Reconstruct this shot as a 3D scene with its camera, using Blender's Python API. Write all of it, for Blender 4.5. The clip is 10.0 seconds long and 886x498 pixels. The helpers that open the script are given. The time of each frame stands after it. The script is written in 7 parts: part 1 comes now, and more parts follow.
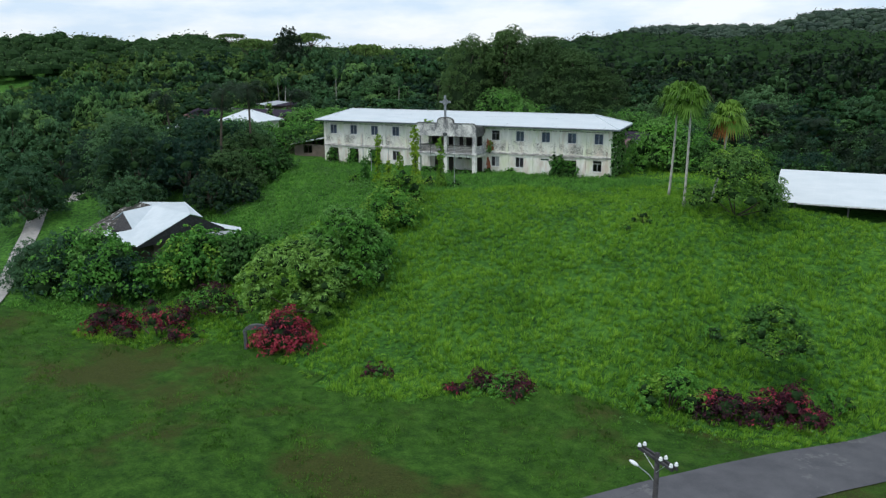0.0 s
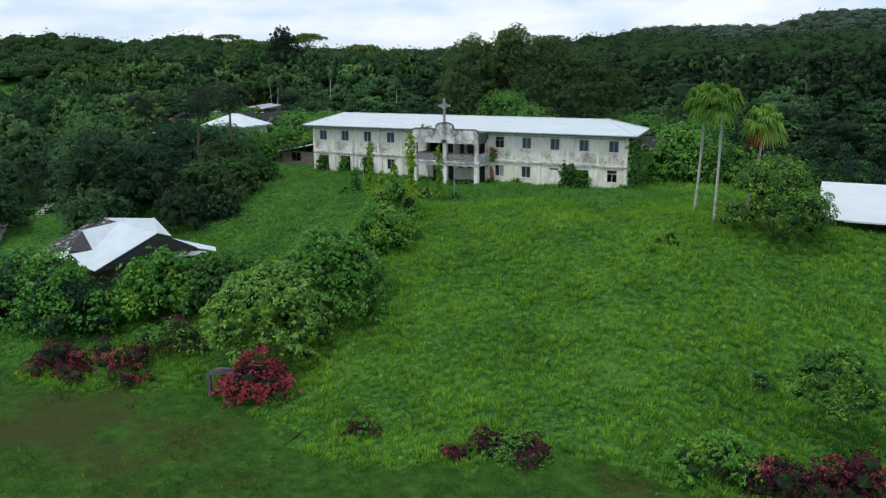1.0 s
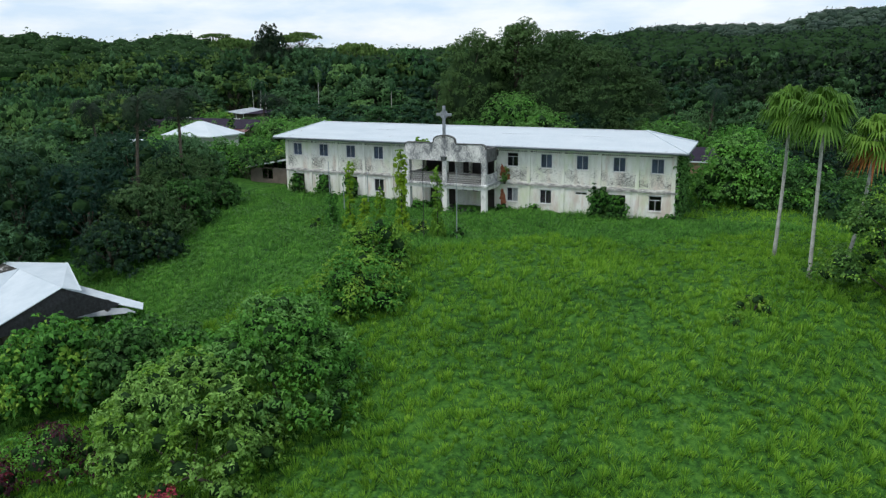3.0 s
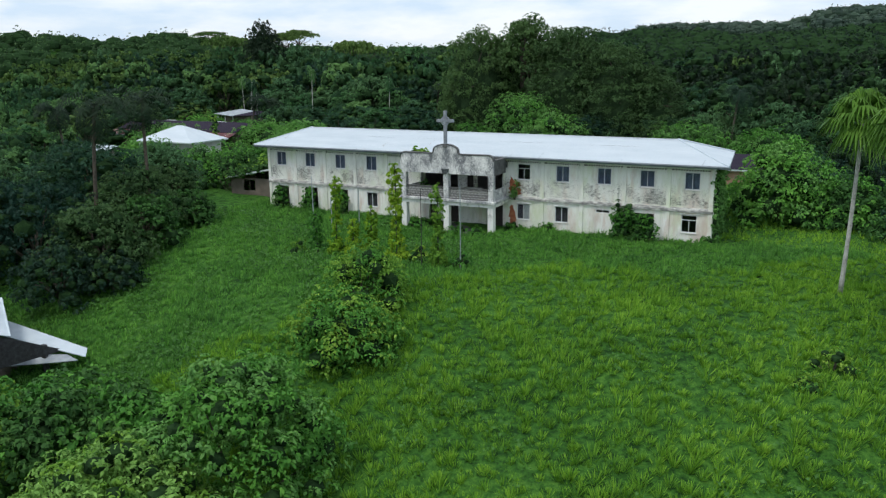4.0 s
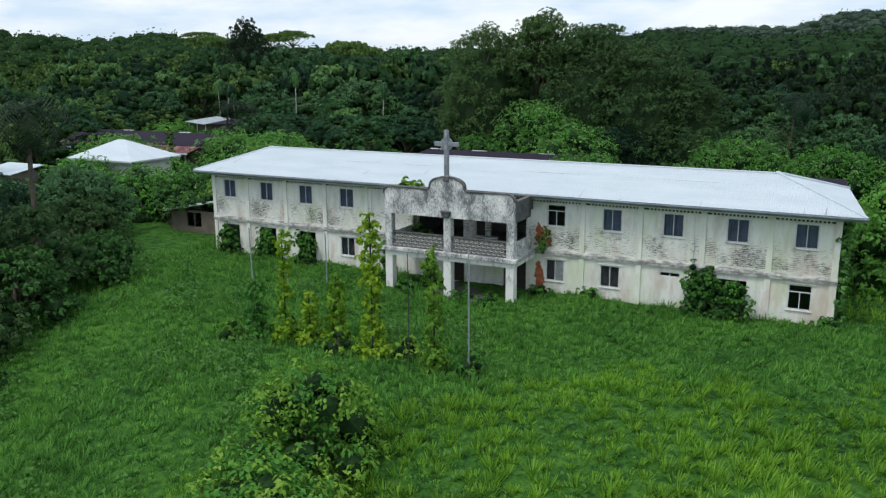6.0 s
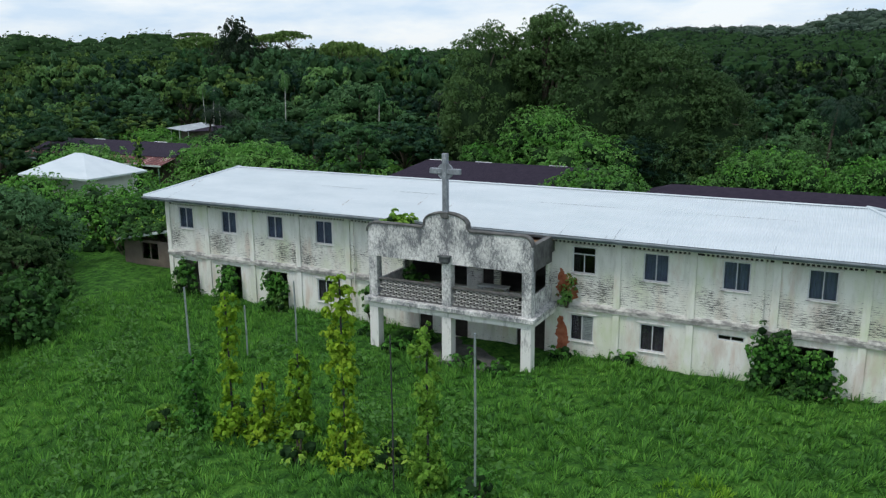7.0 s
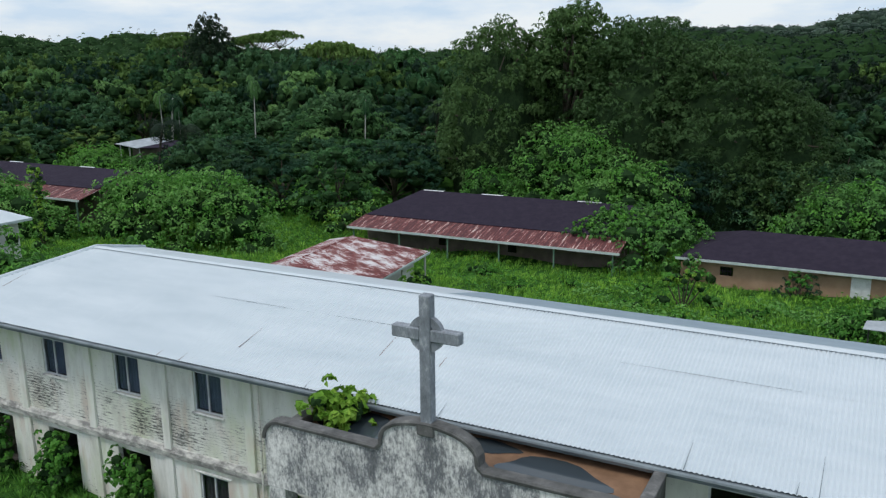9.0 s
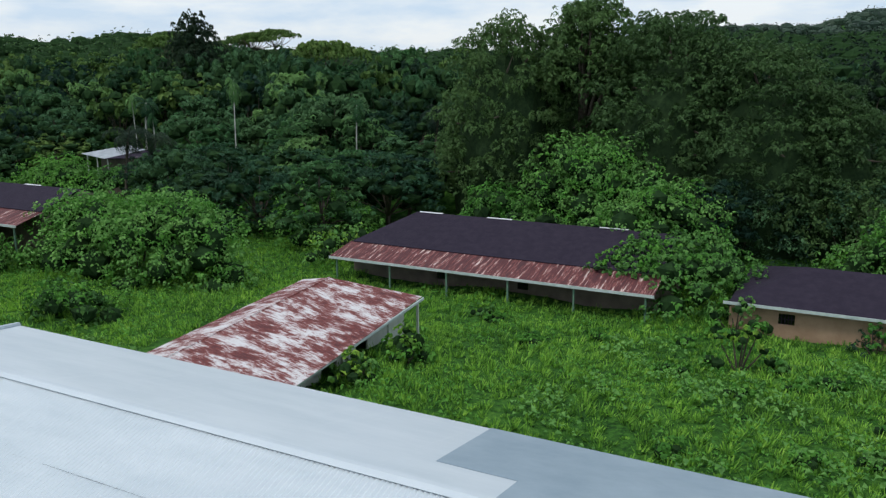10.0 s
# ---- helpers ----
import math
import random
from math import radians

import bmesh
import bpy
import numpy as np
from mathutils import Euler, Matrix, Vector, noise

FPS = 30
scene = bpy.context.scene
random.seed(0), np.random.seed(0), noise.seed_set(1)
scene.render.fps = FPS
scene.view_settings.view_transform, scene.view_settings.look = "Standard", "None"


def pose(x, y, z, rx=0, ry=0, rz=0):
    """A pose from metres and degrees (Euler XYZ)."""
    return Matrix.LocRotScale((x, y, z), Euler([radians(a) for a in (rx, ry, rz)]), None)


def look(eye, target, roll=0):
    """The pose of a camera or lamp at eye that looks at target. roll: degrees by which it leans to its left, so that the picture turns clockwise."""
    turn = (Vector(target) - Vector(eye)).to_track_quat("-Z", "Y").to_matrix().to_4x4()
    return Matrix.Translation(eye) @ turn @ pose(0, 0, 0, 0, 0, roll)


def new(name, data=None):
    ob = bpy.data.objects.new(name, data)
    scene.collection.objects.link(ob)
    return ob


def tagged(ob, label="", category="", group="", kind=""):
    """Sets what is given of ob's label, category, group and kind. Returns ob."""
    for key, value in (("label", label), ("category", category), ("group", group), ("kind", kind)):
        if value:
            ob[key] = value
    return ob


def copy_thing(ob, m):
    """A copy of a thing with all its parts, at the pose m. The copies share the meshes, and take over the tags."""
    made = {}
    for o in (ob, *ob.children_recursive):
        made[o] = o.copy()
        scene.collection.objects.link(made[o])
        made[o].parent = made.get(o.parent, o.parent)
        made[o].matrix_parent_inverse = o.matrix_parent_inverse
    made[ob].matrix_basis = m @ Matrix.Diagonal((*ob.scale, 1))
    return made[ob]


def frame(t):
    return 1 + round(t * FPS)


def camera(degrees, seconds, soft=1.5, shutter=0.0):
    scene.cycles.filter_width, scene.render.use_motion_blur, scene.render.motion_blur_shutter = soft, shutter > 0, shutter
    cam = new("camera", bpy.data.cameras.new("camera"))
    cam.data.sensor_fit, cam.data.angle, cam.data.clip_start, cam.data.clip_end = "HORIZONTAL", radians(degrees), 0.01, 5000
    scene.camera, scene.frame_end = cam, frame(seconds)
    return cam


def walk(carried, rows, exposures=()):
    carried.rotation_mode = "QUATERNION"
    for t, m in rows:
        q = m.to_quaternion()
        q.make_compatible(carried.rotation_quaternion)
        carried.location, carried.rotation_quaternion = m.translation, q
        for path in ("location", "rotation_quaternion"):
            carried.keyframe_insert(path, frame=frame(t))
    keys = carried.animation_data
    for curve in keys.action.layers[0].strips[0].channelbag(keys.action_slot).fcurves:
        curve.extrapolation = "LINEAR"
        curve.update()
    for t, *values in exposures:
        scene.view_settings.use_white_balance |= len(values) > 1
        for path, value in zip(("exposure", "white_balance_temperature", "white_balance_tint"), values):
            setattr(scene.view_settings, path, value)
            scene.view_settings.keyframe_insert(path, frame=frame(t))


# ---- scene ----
cam = camera(57.1, 10.0, soft=1.3)
PATH = [
    (0, (57.635, -116.203, 17.66), (56.741, -114.474, 17.202), -0.4),
    (0.5, (55.201, -111.066, 17.541), (54.305, -109.338, 17.085), -0.5),
    (1, (52.687, -105.976, 17.395), (51.79, -104.247, 16.94), -0.5),
    (1.5, (50.179, -100.878, 17.2), (49.281, -99.15, 16.747), -0.5),
    (2, (47.673, -95.816, 17.052), (46.773, -94.088, 16.601), -0.6),
    (2.5, (45.032, -90.8, 17.047), (44.133, -89.071, 16.595), -0.6),
    (4, (36.991, -75.207, 17.02), (36.089, -73.482, 16.563), -0.7),
    (4.5, (34.236, -70.134, 16.699), (33.335, -68.406, 16.247), -0.5),
    (5, (31.541, -64.938, 16.581), (30.64, -63.21, 16.13), -0.5),
    (5.5, (28.839, -59.527, 16.535), (27.935, -57.8, 16.086), -0.4),
    (7, (20.631, -43.11, 16.827), (19.721, -41.386, 16.38), -0.5),
    (7.5, (17.756, -37.341, 16.908), (16.844, -35.618, 16.462), -0.5),
    (8, (14.9, -31.524, 16.965), (13.987, -29.801, 16.522), -0.5),
    (8.5, (12.031, -25.807, 17.098), (11.116, -24.085, 16.656), -0.5),
    (9, (9.154, -20.021, 17.334), (8.238, -18.3, 16.888), -0.5),
    (9.5, (6.259, -14.121, 17.552), (5.341, -12.402, 17.101), -0.6),
    (10, (3.36, -8.0, 17.55), (2.435, -6.283, 17.102), -0.6),
]
walk(cam, [(t, look(eye, target, roll)) for t, eye, target, roll in PATH], exposures=((0.0, 0.0), (5.5, 0.0), (7.5, -0.12), (9.0, -0.2), (10.0, -0.17)))

# ---- world and sun ----
SUN_EL, SUN_AZ = 64.0, 200.0
world = bpy.data.worlds.new("sky")
scene.world = world
world.use_nodes = True
wt = world.node_tree
wt.nodes.clear()
w_out = wt.nodes.new("ShaderNodeOutputWorld")
w_bg = wt.nodes.new("ShaderNodeBackground")
w_sky = wt.nodes.new("ShaderNodeTexSky")
w_sky.sky_type = "NISHITA"
w_sky.sun_disc = False
w_sky.sun_elevation, w_sky.sun_rotation = radians(SUN_EL), radians(SUN_AZ)
w_scale = wt.nodes.new("ShaderNodeVectorMath")
w_scale.operation = "SCALE"
w_scale.inputs["Scale"].default_value = 0.16
w_coord = wt.nodes.new("ShaderNodeTexCoord")
w_map = wt.nodes.new("ShaderNodeMapping")
w_map.inputs["Scale"].default_value = (1.6, 1.6, 6.0)
w_noise = wt.nodes.new("ShaderNodeTexNoise")
w_noise.inputs["Scale"].default_value = 2.6
w_noise.inputs["Detail"].default_value = 7.0
w_noise.inputs["Roughness"].default_value = 0.55
w_ramp = wt.nodes.new("ShaderNodeValToRGB")
w_ramp.color_ramp.elements[0].position, w_ramp.color_ramp.elements[0].color = 0.41, (0.62, 0.77, 0.96, 1)
w_ramp.color_ramp.elements[1].position, w_ramp.color_ramp.elements[1].color = 0.57, (0.91, 0.965, 1.02, 1)
w_mix = wt.nodes.new("ShaderNodeMix")
w_mix.data_type = "RGBA"
w_mix.inputs["Factor"].default_value = 0.86
wt.links.new(w_sky.outputs[0], w_scale.inputs[0])
wt.links.new(w_coord.outputs["Generated"], w_map.inputs[0])
wt.links.new(w_map.outputs[0], w_noise.inputs["Vector"])
wt.links.new(w_noise.outputs[0], w_ramp.inputs[0])
wt.links.new(w_scale.outputs[0], w_mix.inputs[6])
wt.links.new(w_ramp.outputs[0], w_mix.inputs[7])
wt.links.new(w_mix.outputs[2], w_bg.inputs[0])
w_bg.inputs[1].default_value = 1.06
wt.links.new(w_bg.outputs[0], w_out.inputs[0])

sun_data = bpy.data.lights.new("sun", "SUN")
sun_data.energy, sun_data.angle, sun_data.color = 1.75, radians(14), (1.0, 0.96, 0.9)
sun = new("sun", sun_data)
sd = Vector((math.sin(radians(SUN_AZ)) * math.cos(radians(SUN_EL)), math.cos(radians(SUN_AZ)) * math.cos(radians(SUN_EL)), math.sin(radians(SUN_EL))))
sun.matrix_world = look(sd * 200, (0, 0, 0))


# ---- materials ----
class Nodes:
    """A short hand for building one node material."""

    def __init__(self, name, rough=0.8, metal=0.0, spec=0.3):
        self.mat = bpy.data.materials.new(name)
        self.mat.use_nodes = True
        self.t = self.mat.node_tree
        self.b = self.t.nodes["Principled BSDF"]
        self.b.inputs["Roughness"].default_value = rough
        self.b.inputs["Metallic"].default_value = metal
        self.b.inputs["Specular IOR Level"].default_value = spec
        self.co = self.t.nodes.new("ShaderNodeTexCoord").outputs["Object"]

    def link(self, a, b):
        self.t.links.new(a, b)

    def mapping(self, scale=(1, 1, 1), rot=(0, 0, 0)):
        n = self.t.nodes.new("ShaderNodeMapping")
        n.inputs["Scale"].default_value = scale
        n.inputs["Rotation"].default_value = rot
        self.link(self.co, n.inputs[0])
        return n.outputs[0]

    def noise(self, scale, detail=5, rough=0.6, vec=None, distort=0.0):
        n = self.t.nodes.new("ShaderNodeTexNoise")
        n.inputs["Scale"].default_value = scale
        n.inputs["Detail"].default_value = detail
        n.inputs["Roughness"].default_value = rough
        n.inputs["Distortion"].default_value = distort
        self.link(self.co if vec is None else vec, n.inputs["Vector"])
        return n.outputs[0]

    def wave(self, scale, vec=None, distort=0.0, direction="X"):
        n = self.t.nodes.new("ShaderNodeTexWave")
        n.bands_direction = direction
        n.inputs["Scale"].default_value = scale
        n.inputs["Distortion"].default_value = distort
        self.link(self.co if vec is None else vec, n.inputs["Vector"])
        return n.outputs["Fac"]

    def ramp(self, fac, *stops):
        n = self.t.nodes.new("ShaderNodeValToRGB")
        e = n.color_ramp.elements
        while len(e) < len(stops):
            e.new(0.5)
        for el, (p, c) in zip(e, stops):
            el.position = p
            el.color = (*c, 1) if isinstance(c, tuple) else (c, c, c, 1)
        self.link(fac, n.inputs[0])
        return n.outputs[0]

    def mix(self, fac, a, b, mode="MIX"):
        n = self.t.nodes.new("ShaderNodeMix")
        n.data_type, n.blend_type = "RGBA", mode
        for sock, v in ((n.inputs[0], fac), (n.inputs[6], a), (n.inputs[7], b)):
            if isinstance(v, tuple):
                sock.default_value = (*v, 1)
            elif isinstance(v, (int, float)):
                sock.default_value = v
            else:
                self.link(v, sock)
        return n.outputs[2]

    def math(self, op, a, b):
        n = self.t.nodes.new("ShaderNodeMath")
        n.operation = op
        for sock, v in zip(n.inputs, (a, b)):
            if isinstance(v, (int, float)):
                sock.default_value = v
            else:
                self.link(v, sock)
        return n.outputs[0]

    def height(self):
        n = self.t.nodes.new("ShaderNodeSeparateXYZ")
        self.link(self.co, n.inputs[0])
        return n.outputs

    def island(self):
        return self.t.nodes.new("ShaderNodeNewGeometry").outputs["Random Per Island"]

    def each(self):
        return self.t.nodes.new("ShaderNodeObjectInfo").outputs["Random"]

    def color(self, c):
        if isinstance(c, tuple):
            self.b.inputs["Base Color"].default_value = (*c, 1)
        else:
            self.link(c, self.b.inputs["Base Color"])
        return self

    def rough(self, v):
        self.link(v, self.b.inputs["Roughness"])
        return self

    def bump(self, h, strength=0.4, dist=0.02):
        n = self.t.nodes.new("ShaderNodeBump")
        n.inputs["Strength"].default_value = strength
        n.inputs["Distance"].default_value = dist
        self.link(h, n.inputs["Height"])
        self.link(n.outputs[0], self.b.inputs["Normal"])
        return self


def foliage(name, dark, mid, light, scale=0.25, trans=0.3, rough=0.55, light_at=0.82, patchy=0.45, dark_at=0.22, vary=0.22, broad=0.0, grain=6.0, holes=0.0, single=0.24):
    """Leaves whose colour varies leaf by leaf, from clump to clump and from plant to plant; sprays may be pierced by gaps."""
    n = Nodes(name, rough, 0, 0.14)
    fine = n.noise(grain, 4, 0.7)
    f = n.math("ADD", n.math("MULTIPLY", n.island(), single), n.math("MULTIPLY", n.noise(scale, 3), patchy))
    f = n.math("ADD", f, n.math("MULTIPLY", fine, 1.05 - single - patchy))
    f = n.math("ADD", f, n.math("MULTIPLY", n.math("SUBTRACT", n.each(), 0.5), vary))
    if broad:
        f = n.math("ADD", f, n.math("MULTIPLY", n.math("SUBTRACT", n.noise(0.16, 4, 0.6), 0.5), broad))
    c = n.ramp(f, (dark_at, dark), (0.52, mid), (light_at, light))
    n.color(c)
    tr = n.t.nodes.new("ShaderNodeBsdfTranslucent")
    n.link(c, tr.inputs[0])
    mx = n.t.nodes.new("ShaderNodeMixShader")
    mx.inputs[0].default_value = trans
    out = n.t.nodes["Material Output"]
    n.link(n.b.outputs[0], mx.inputs[1])
    n.link(tr.outputs[0], mx.inputs[2])
    last = mx.outputs[0]
    if holes:
        gap = n.math("LESS_THAN", n.noise(grain * 0.55, 3, 0.6), holes)
        clear = n.t.nodes.new("ShaderNodeBsdfTransparent")
        cut = n.t.nodes.new("ShaderNodeMixShader")
        n.link(gap, cut.inputs[0])
        n.link(last, cut.inputs[1])
        n.link(clear.outputs[0], cut.inputs[2])
        last = cut.outputs[0]
    n.link(last, out.inputs[0])
    return n.mat


M = {}
# leaf_forest, leaf_dark and leaf_wood hold extra blue, painted in as haze
M["leaf_forest"] = foliage("leaf_forest", (0.014, 0.047, 0.031), (0.035, 0.099, 0.049), (0.079, 0.179, 0.075), 0.3, vary=0.85, grain=11.0, holes=0.47, single=0.12)
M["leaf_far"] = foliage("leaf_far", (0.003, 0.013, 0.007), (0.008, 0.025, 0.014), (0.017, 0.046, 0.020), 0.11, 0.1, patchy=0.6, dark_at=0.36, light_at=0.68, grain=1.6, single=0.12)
M["leaf_hill"] = foliage("leaf_hill", (0.021, 0.053, 0.019), (0.057, 0.123, 0.038), (0.149, 0.251, 0.066), 0.11, 0.15, patchy=0.6, dark_at=0.36, light_at=0.68, grain=1.6, single=0.14)
M["leaf_dark"] = foliage("leaf_dark", (0.017, 0.046, 0.027), (0.042, 0.109, 0.051), (0.089, 0.187, 0.075), 0.3, vary=0.85, grain=11.0, holes=0.47, single=0.12)
M["leaf_shade"] = foliage("leaf_shade", (0.025, 0.055, 0.022), (0.058, 0.119, 0.040), (0.107, 0.198, 0.060), 0.3, vary=0.25, grain=9.0, holes=0.46, single=0.12)
M["leaf_wood"] = foliage("leaf_wood", (0.020, 0.063, 0.028), (0.049, 0.144, 0.049), (0.149, 0.289, 0.089), 0.3, vary=0.85, grain=11.0, holes=0.47, single=0.12)
M["leaf_green"] = foliage("leaf_green", (0.027, 0.101, 0.022), (0.080, 0.249, 0.038), (0.175, 0.404, 0.066), 0.3)
M["leaf_vine"] = foliage("leaf_vine", (0.045, 0.127, 0.036), (0.119, 0.287, 0.066), (0.242, 0.457, 0.122), 0.6)
M["leaf_lime"] = foliage("leaf_lime", (0.055, 0.15, 0.016), (0.16, 0.33, 0.04), (0.34, 0.50, 0.08), 0.5)
M["leaf_olive"] = foliage("leaf_olive", (0.035, 0.075, 0.018), (0.085, 0.165, 0.038), (0.17, 0.26, 0.07), 0.4)
M["leaf_pale"] = foliage("leaf_pale", (0.088, 0.194, 0.043), (0.239, 0.449, 0.098), (0.447, 0.691, 0.195), 0.6)
M["leaf_weed"] = foliage("leaf_weed", (0.022, 0.074, 0.021), (0.056, 0.155, 0.034), (0.115, 0.260, 0.057), 0.5)
# darker copy of leaf_dark: shade of the deep wood put into the colour
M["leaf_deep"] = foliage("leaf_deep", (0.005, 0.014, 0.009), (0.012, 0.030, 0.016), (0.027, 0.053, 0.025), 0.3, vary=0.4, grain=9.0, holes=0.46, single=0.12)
# ridge leaves carry the far haze in their blue-green colour
M["leaf_ridge"] = foliage("leaf_ridge", (0.010, 0.024, 0.017), (0.021, 0.043, 0.029), (0.036, 0.066, 0.040), 0.02, 0.1, patchy=0.6, dark_at=0.36, light_at=0.68, grain=0.3, single=0.2)
M["leaf_bush"] = foliage("leaf_bush", (0.018, 0.064, 0.017), (0.055, 0.149, 0.034), (0.149, 0.293, 0.067), 0.5)
M["leaf_yellow"] = foliage("leaf_yellow", (0.06, 0.15, 0.012), (0.17, 0.33, 0.02), (0.34, 0.48, 0.04), 0.8)
M["leaf_croton"] = foliage("leaf_croton", (0.04, 0.012, 0.018), (0.19, 0.022, 0.045), (0.50, 0.07, 0.10), 0.8, 0.25)
M["leaf_plum"] = foliage("leaf_plum", (0.016, 0.011, 0.014), (0.042, 0.013, 0.024), (0.13, 0.018, 0.038), 0.7, 0.2)
M["leaf_palm"] = foliage("leaf_palm", (0.035, 0.09, 0.014), (0.09, 0.20, 0.026), (0.18, 0.32, 0.05), 0.5)
M["leaf_rust"] = foliage("leaf_rust", (0.09, 0.035, 0.015), (0.24, 0.085, 0.03), (0.38, 0.17, 0.05), 0.6)
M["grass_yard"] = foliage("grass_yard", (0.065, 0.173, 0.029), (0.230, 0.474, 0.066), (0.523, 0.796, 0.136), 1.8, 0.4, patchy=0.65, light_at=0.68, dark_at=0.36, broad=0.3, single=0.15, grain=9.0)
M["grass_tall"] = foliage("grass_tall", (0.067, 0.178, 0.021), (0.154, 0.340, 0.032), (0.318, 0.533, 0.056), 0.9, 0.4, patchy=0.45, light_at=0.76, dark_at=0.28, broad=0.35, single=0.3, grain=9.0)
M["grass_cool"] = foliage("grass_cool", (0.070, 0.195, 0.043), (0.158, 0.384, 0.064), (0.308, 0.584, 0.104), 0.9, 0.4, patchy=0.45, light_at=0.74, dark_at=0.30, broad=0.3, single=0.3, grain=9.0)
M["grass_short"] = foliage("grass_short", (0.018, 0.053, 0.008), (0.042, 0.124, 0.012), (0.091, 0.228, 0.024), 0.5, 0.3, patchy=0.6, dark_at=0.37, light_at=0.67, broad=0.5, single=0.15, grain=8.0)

# near-black greens of the crown cores: inner shade painted as colour
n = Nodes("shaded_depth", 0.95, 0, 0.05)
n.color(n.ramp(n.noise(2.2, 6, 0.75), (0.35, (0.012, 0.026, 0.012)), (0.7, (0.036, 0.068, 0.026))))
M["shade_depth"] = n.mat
n = Nodes("crown_shade", 0.95, 0, 0.05)
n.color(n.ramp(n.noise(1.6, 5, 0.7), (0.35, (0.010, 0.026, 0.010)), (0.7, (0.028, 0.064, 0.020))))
M["crown_shade"] = n.mat

n = Nodes("ground_grass", 0.9, 0, 0.1)
clump, fine = n.noise(2.3, 3), n.noise(9.0, 5, 0.75)
f = n.math("ADD", n.math("MULTIPLY", clump, 0.6), n.math("MULTIPLY", fine, 0.45))
f = n.math("ADD", f, n.math("MULTIPLY", n.math("SUBTRACT", n.noise(0.16, 4, 0.6), 0.5), 0.3))
n.color(n.ramp(f, (0.40, (0.012, 0.045, 0.010)), (0.53, (0.040, 0.125, 0.018)), (0.66, (0.085, 0.205, 0.030))))
n.bump(n.math("ADD", n.math("MULTIPLY", clump, 1.0), n.math("MULTIPLY", fine, 0.35)), 0.8, 0.4)
M["ground"] = n.mat

n = Nodes("lawn_worn", 0.95, 0, 0.1)
fine = n.noise(7.0, 6, 0.78)
streak = n.noise(0.9, 5, 0.7, n.mapping((0.9, 1.1, 1.0), (0, 0, 0.5)))
f = n.math("ADD", n.math("MULTIPLY", streak, 0.6), n.math("MULTIPLY", fine, 0.45))
g1 = n.ramp(f, (0.37, (0.011, 0.034, 0.007)), (0.52, (0.034, 0.098, 0.013)), (0.67, (0.072, 0.165, 0.024)))
g2 = n.ramp(n.math("ADD", n.noise(0.075, 6, 0.62), n.math("MULTIPLY", n.math("SUBTRACT", fine, 0.5), 0.25)), (0.49, 0.0), (0.58, 1.0))
g3 = n.ramp(n.noise(5.5, 5, 0.75), (0.3, (0.028, 0.038, 0.010)), (0.72, (0.082, 0.088, 0.026)))
n.color(n.mix(n.math("MULTIPLY", g2, 0.88), g1, g3))
n.bump(fine, 1.0, 0.22)
M["lawn"] = n.mat

def mapped(n, value, a, b):
    r = n.t.nodes.new("ShaderNodeMapRange")
    r.inputs[1].default_value, r.inputs[2].default_value = a, b
    n.link(value, r.inputs[0])
    return r.outputs[0]


def wall_paint(name, flaking):
    """Weathered cream-white paint with rain streaks, algae and rust tints; the panels flake along their block courses."""
    n = Nodes(name, 0.85, 0, 0.2)
    hz = n.height()[2]
    base = n.mix(n.ramp(n.noise(0.35, 5), (0.35, 0.0), (0.7, 1.0)), (0.84, 0.835, 0.805), (0.76, 0.78, 0.69))
    base = n.mix(n.ramp(n.noise(1.0, 6, 0.7, n.mapping((1.3, 1.3, 0.28))), (0.48, 0.0), (0.72, 0.6)), base, (0.42, 0.42, 0.36))
    base = n.mix(n.ramp(n.noise(0.5, 4, 0.6, n.mapping((1.5, 1.5, 0.25))), (0.60, 0.0), (0.72, 0.55)), base, (0.52, 0.31, 0.20))
    base = n.mix(n.ramp(n.noise(0.42, 5, 0.6, n.mapping((1.0, 1.0, 0.45), (0, 0, 1.0))), (0.49, 0.0), (0.64, 0.75)), base, (0.60, 0.67, 0.45))
    base = n.mix(n.ramp(n.noise(0.6, 6, 0.65, n.mapping((1.1, 1.1, 0.35), (0, 0, 2.0))), (0.52, 0.0), (0.67, 0.7)), base, (0.60, 0.48, 0.41))
    relief = n.noise(14, 4)
    if flaking:
        fine = n.noise(2.2, 8, 0.8, n.mapping((1.1, 1.1, 11.0)))
        course = n.wave(2.5, n.mapping((0.0, 0.0, 1.0)), 0.0, "Z")
        sills = n.math("MULTIPLY", mapped(n, hz, 5.7, 4.7), mapped(n, hz, 3.3, 3.6))
        zone = n.math("ADD", sills, n.math("MULTIPLY", mapped(n, hz, 1.1, 0.2), 0.8))
        patch = n.math("MULTIPLY", zone, n.ramp(n.noise(0.42, 5, 0.65), (0.38, 0.1), (0.60, 1.0)))
        f = n.math("ADD", n.math("ADD", fine, n.math("MULTIPLY", course, 0.05)), n.math("MULTIPLY", patch, 0.14))
        fl = n.ramp(f, (0.655, 0.0), (0.672, 0.92))
        base = n.mix(n.math("MULTIPLY", n.ramp(f, (0.52, 0.0), (0.66, 0.5)), zone), base, (0.50, 0.50, 0.46))
        base = n.mix(fl, base, (0.060, 0.062, 0.062))
        relief = n.math("ADD", relief, n.math("MULTIPLY", fl, -0.6))
    base = n.mix(n.ramp(n.noise(9.0, 5, 0.75), (0.64, 0.0), (0.72, 0.6)), base, (0.26, 0.26, 0.23))
    n.color(base)
    n.bump(relief, 0.35, 0.01)
    return n.mat


M["wall"] = wall_paint("old_wall_paint", True)
M["pilaster"] = wall_paint("old_pilaster_paint", False)

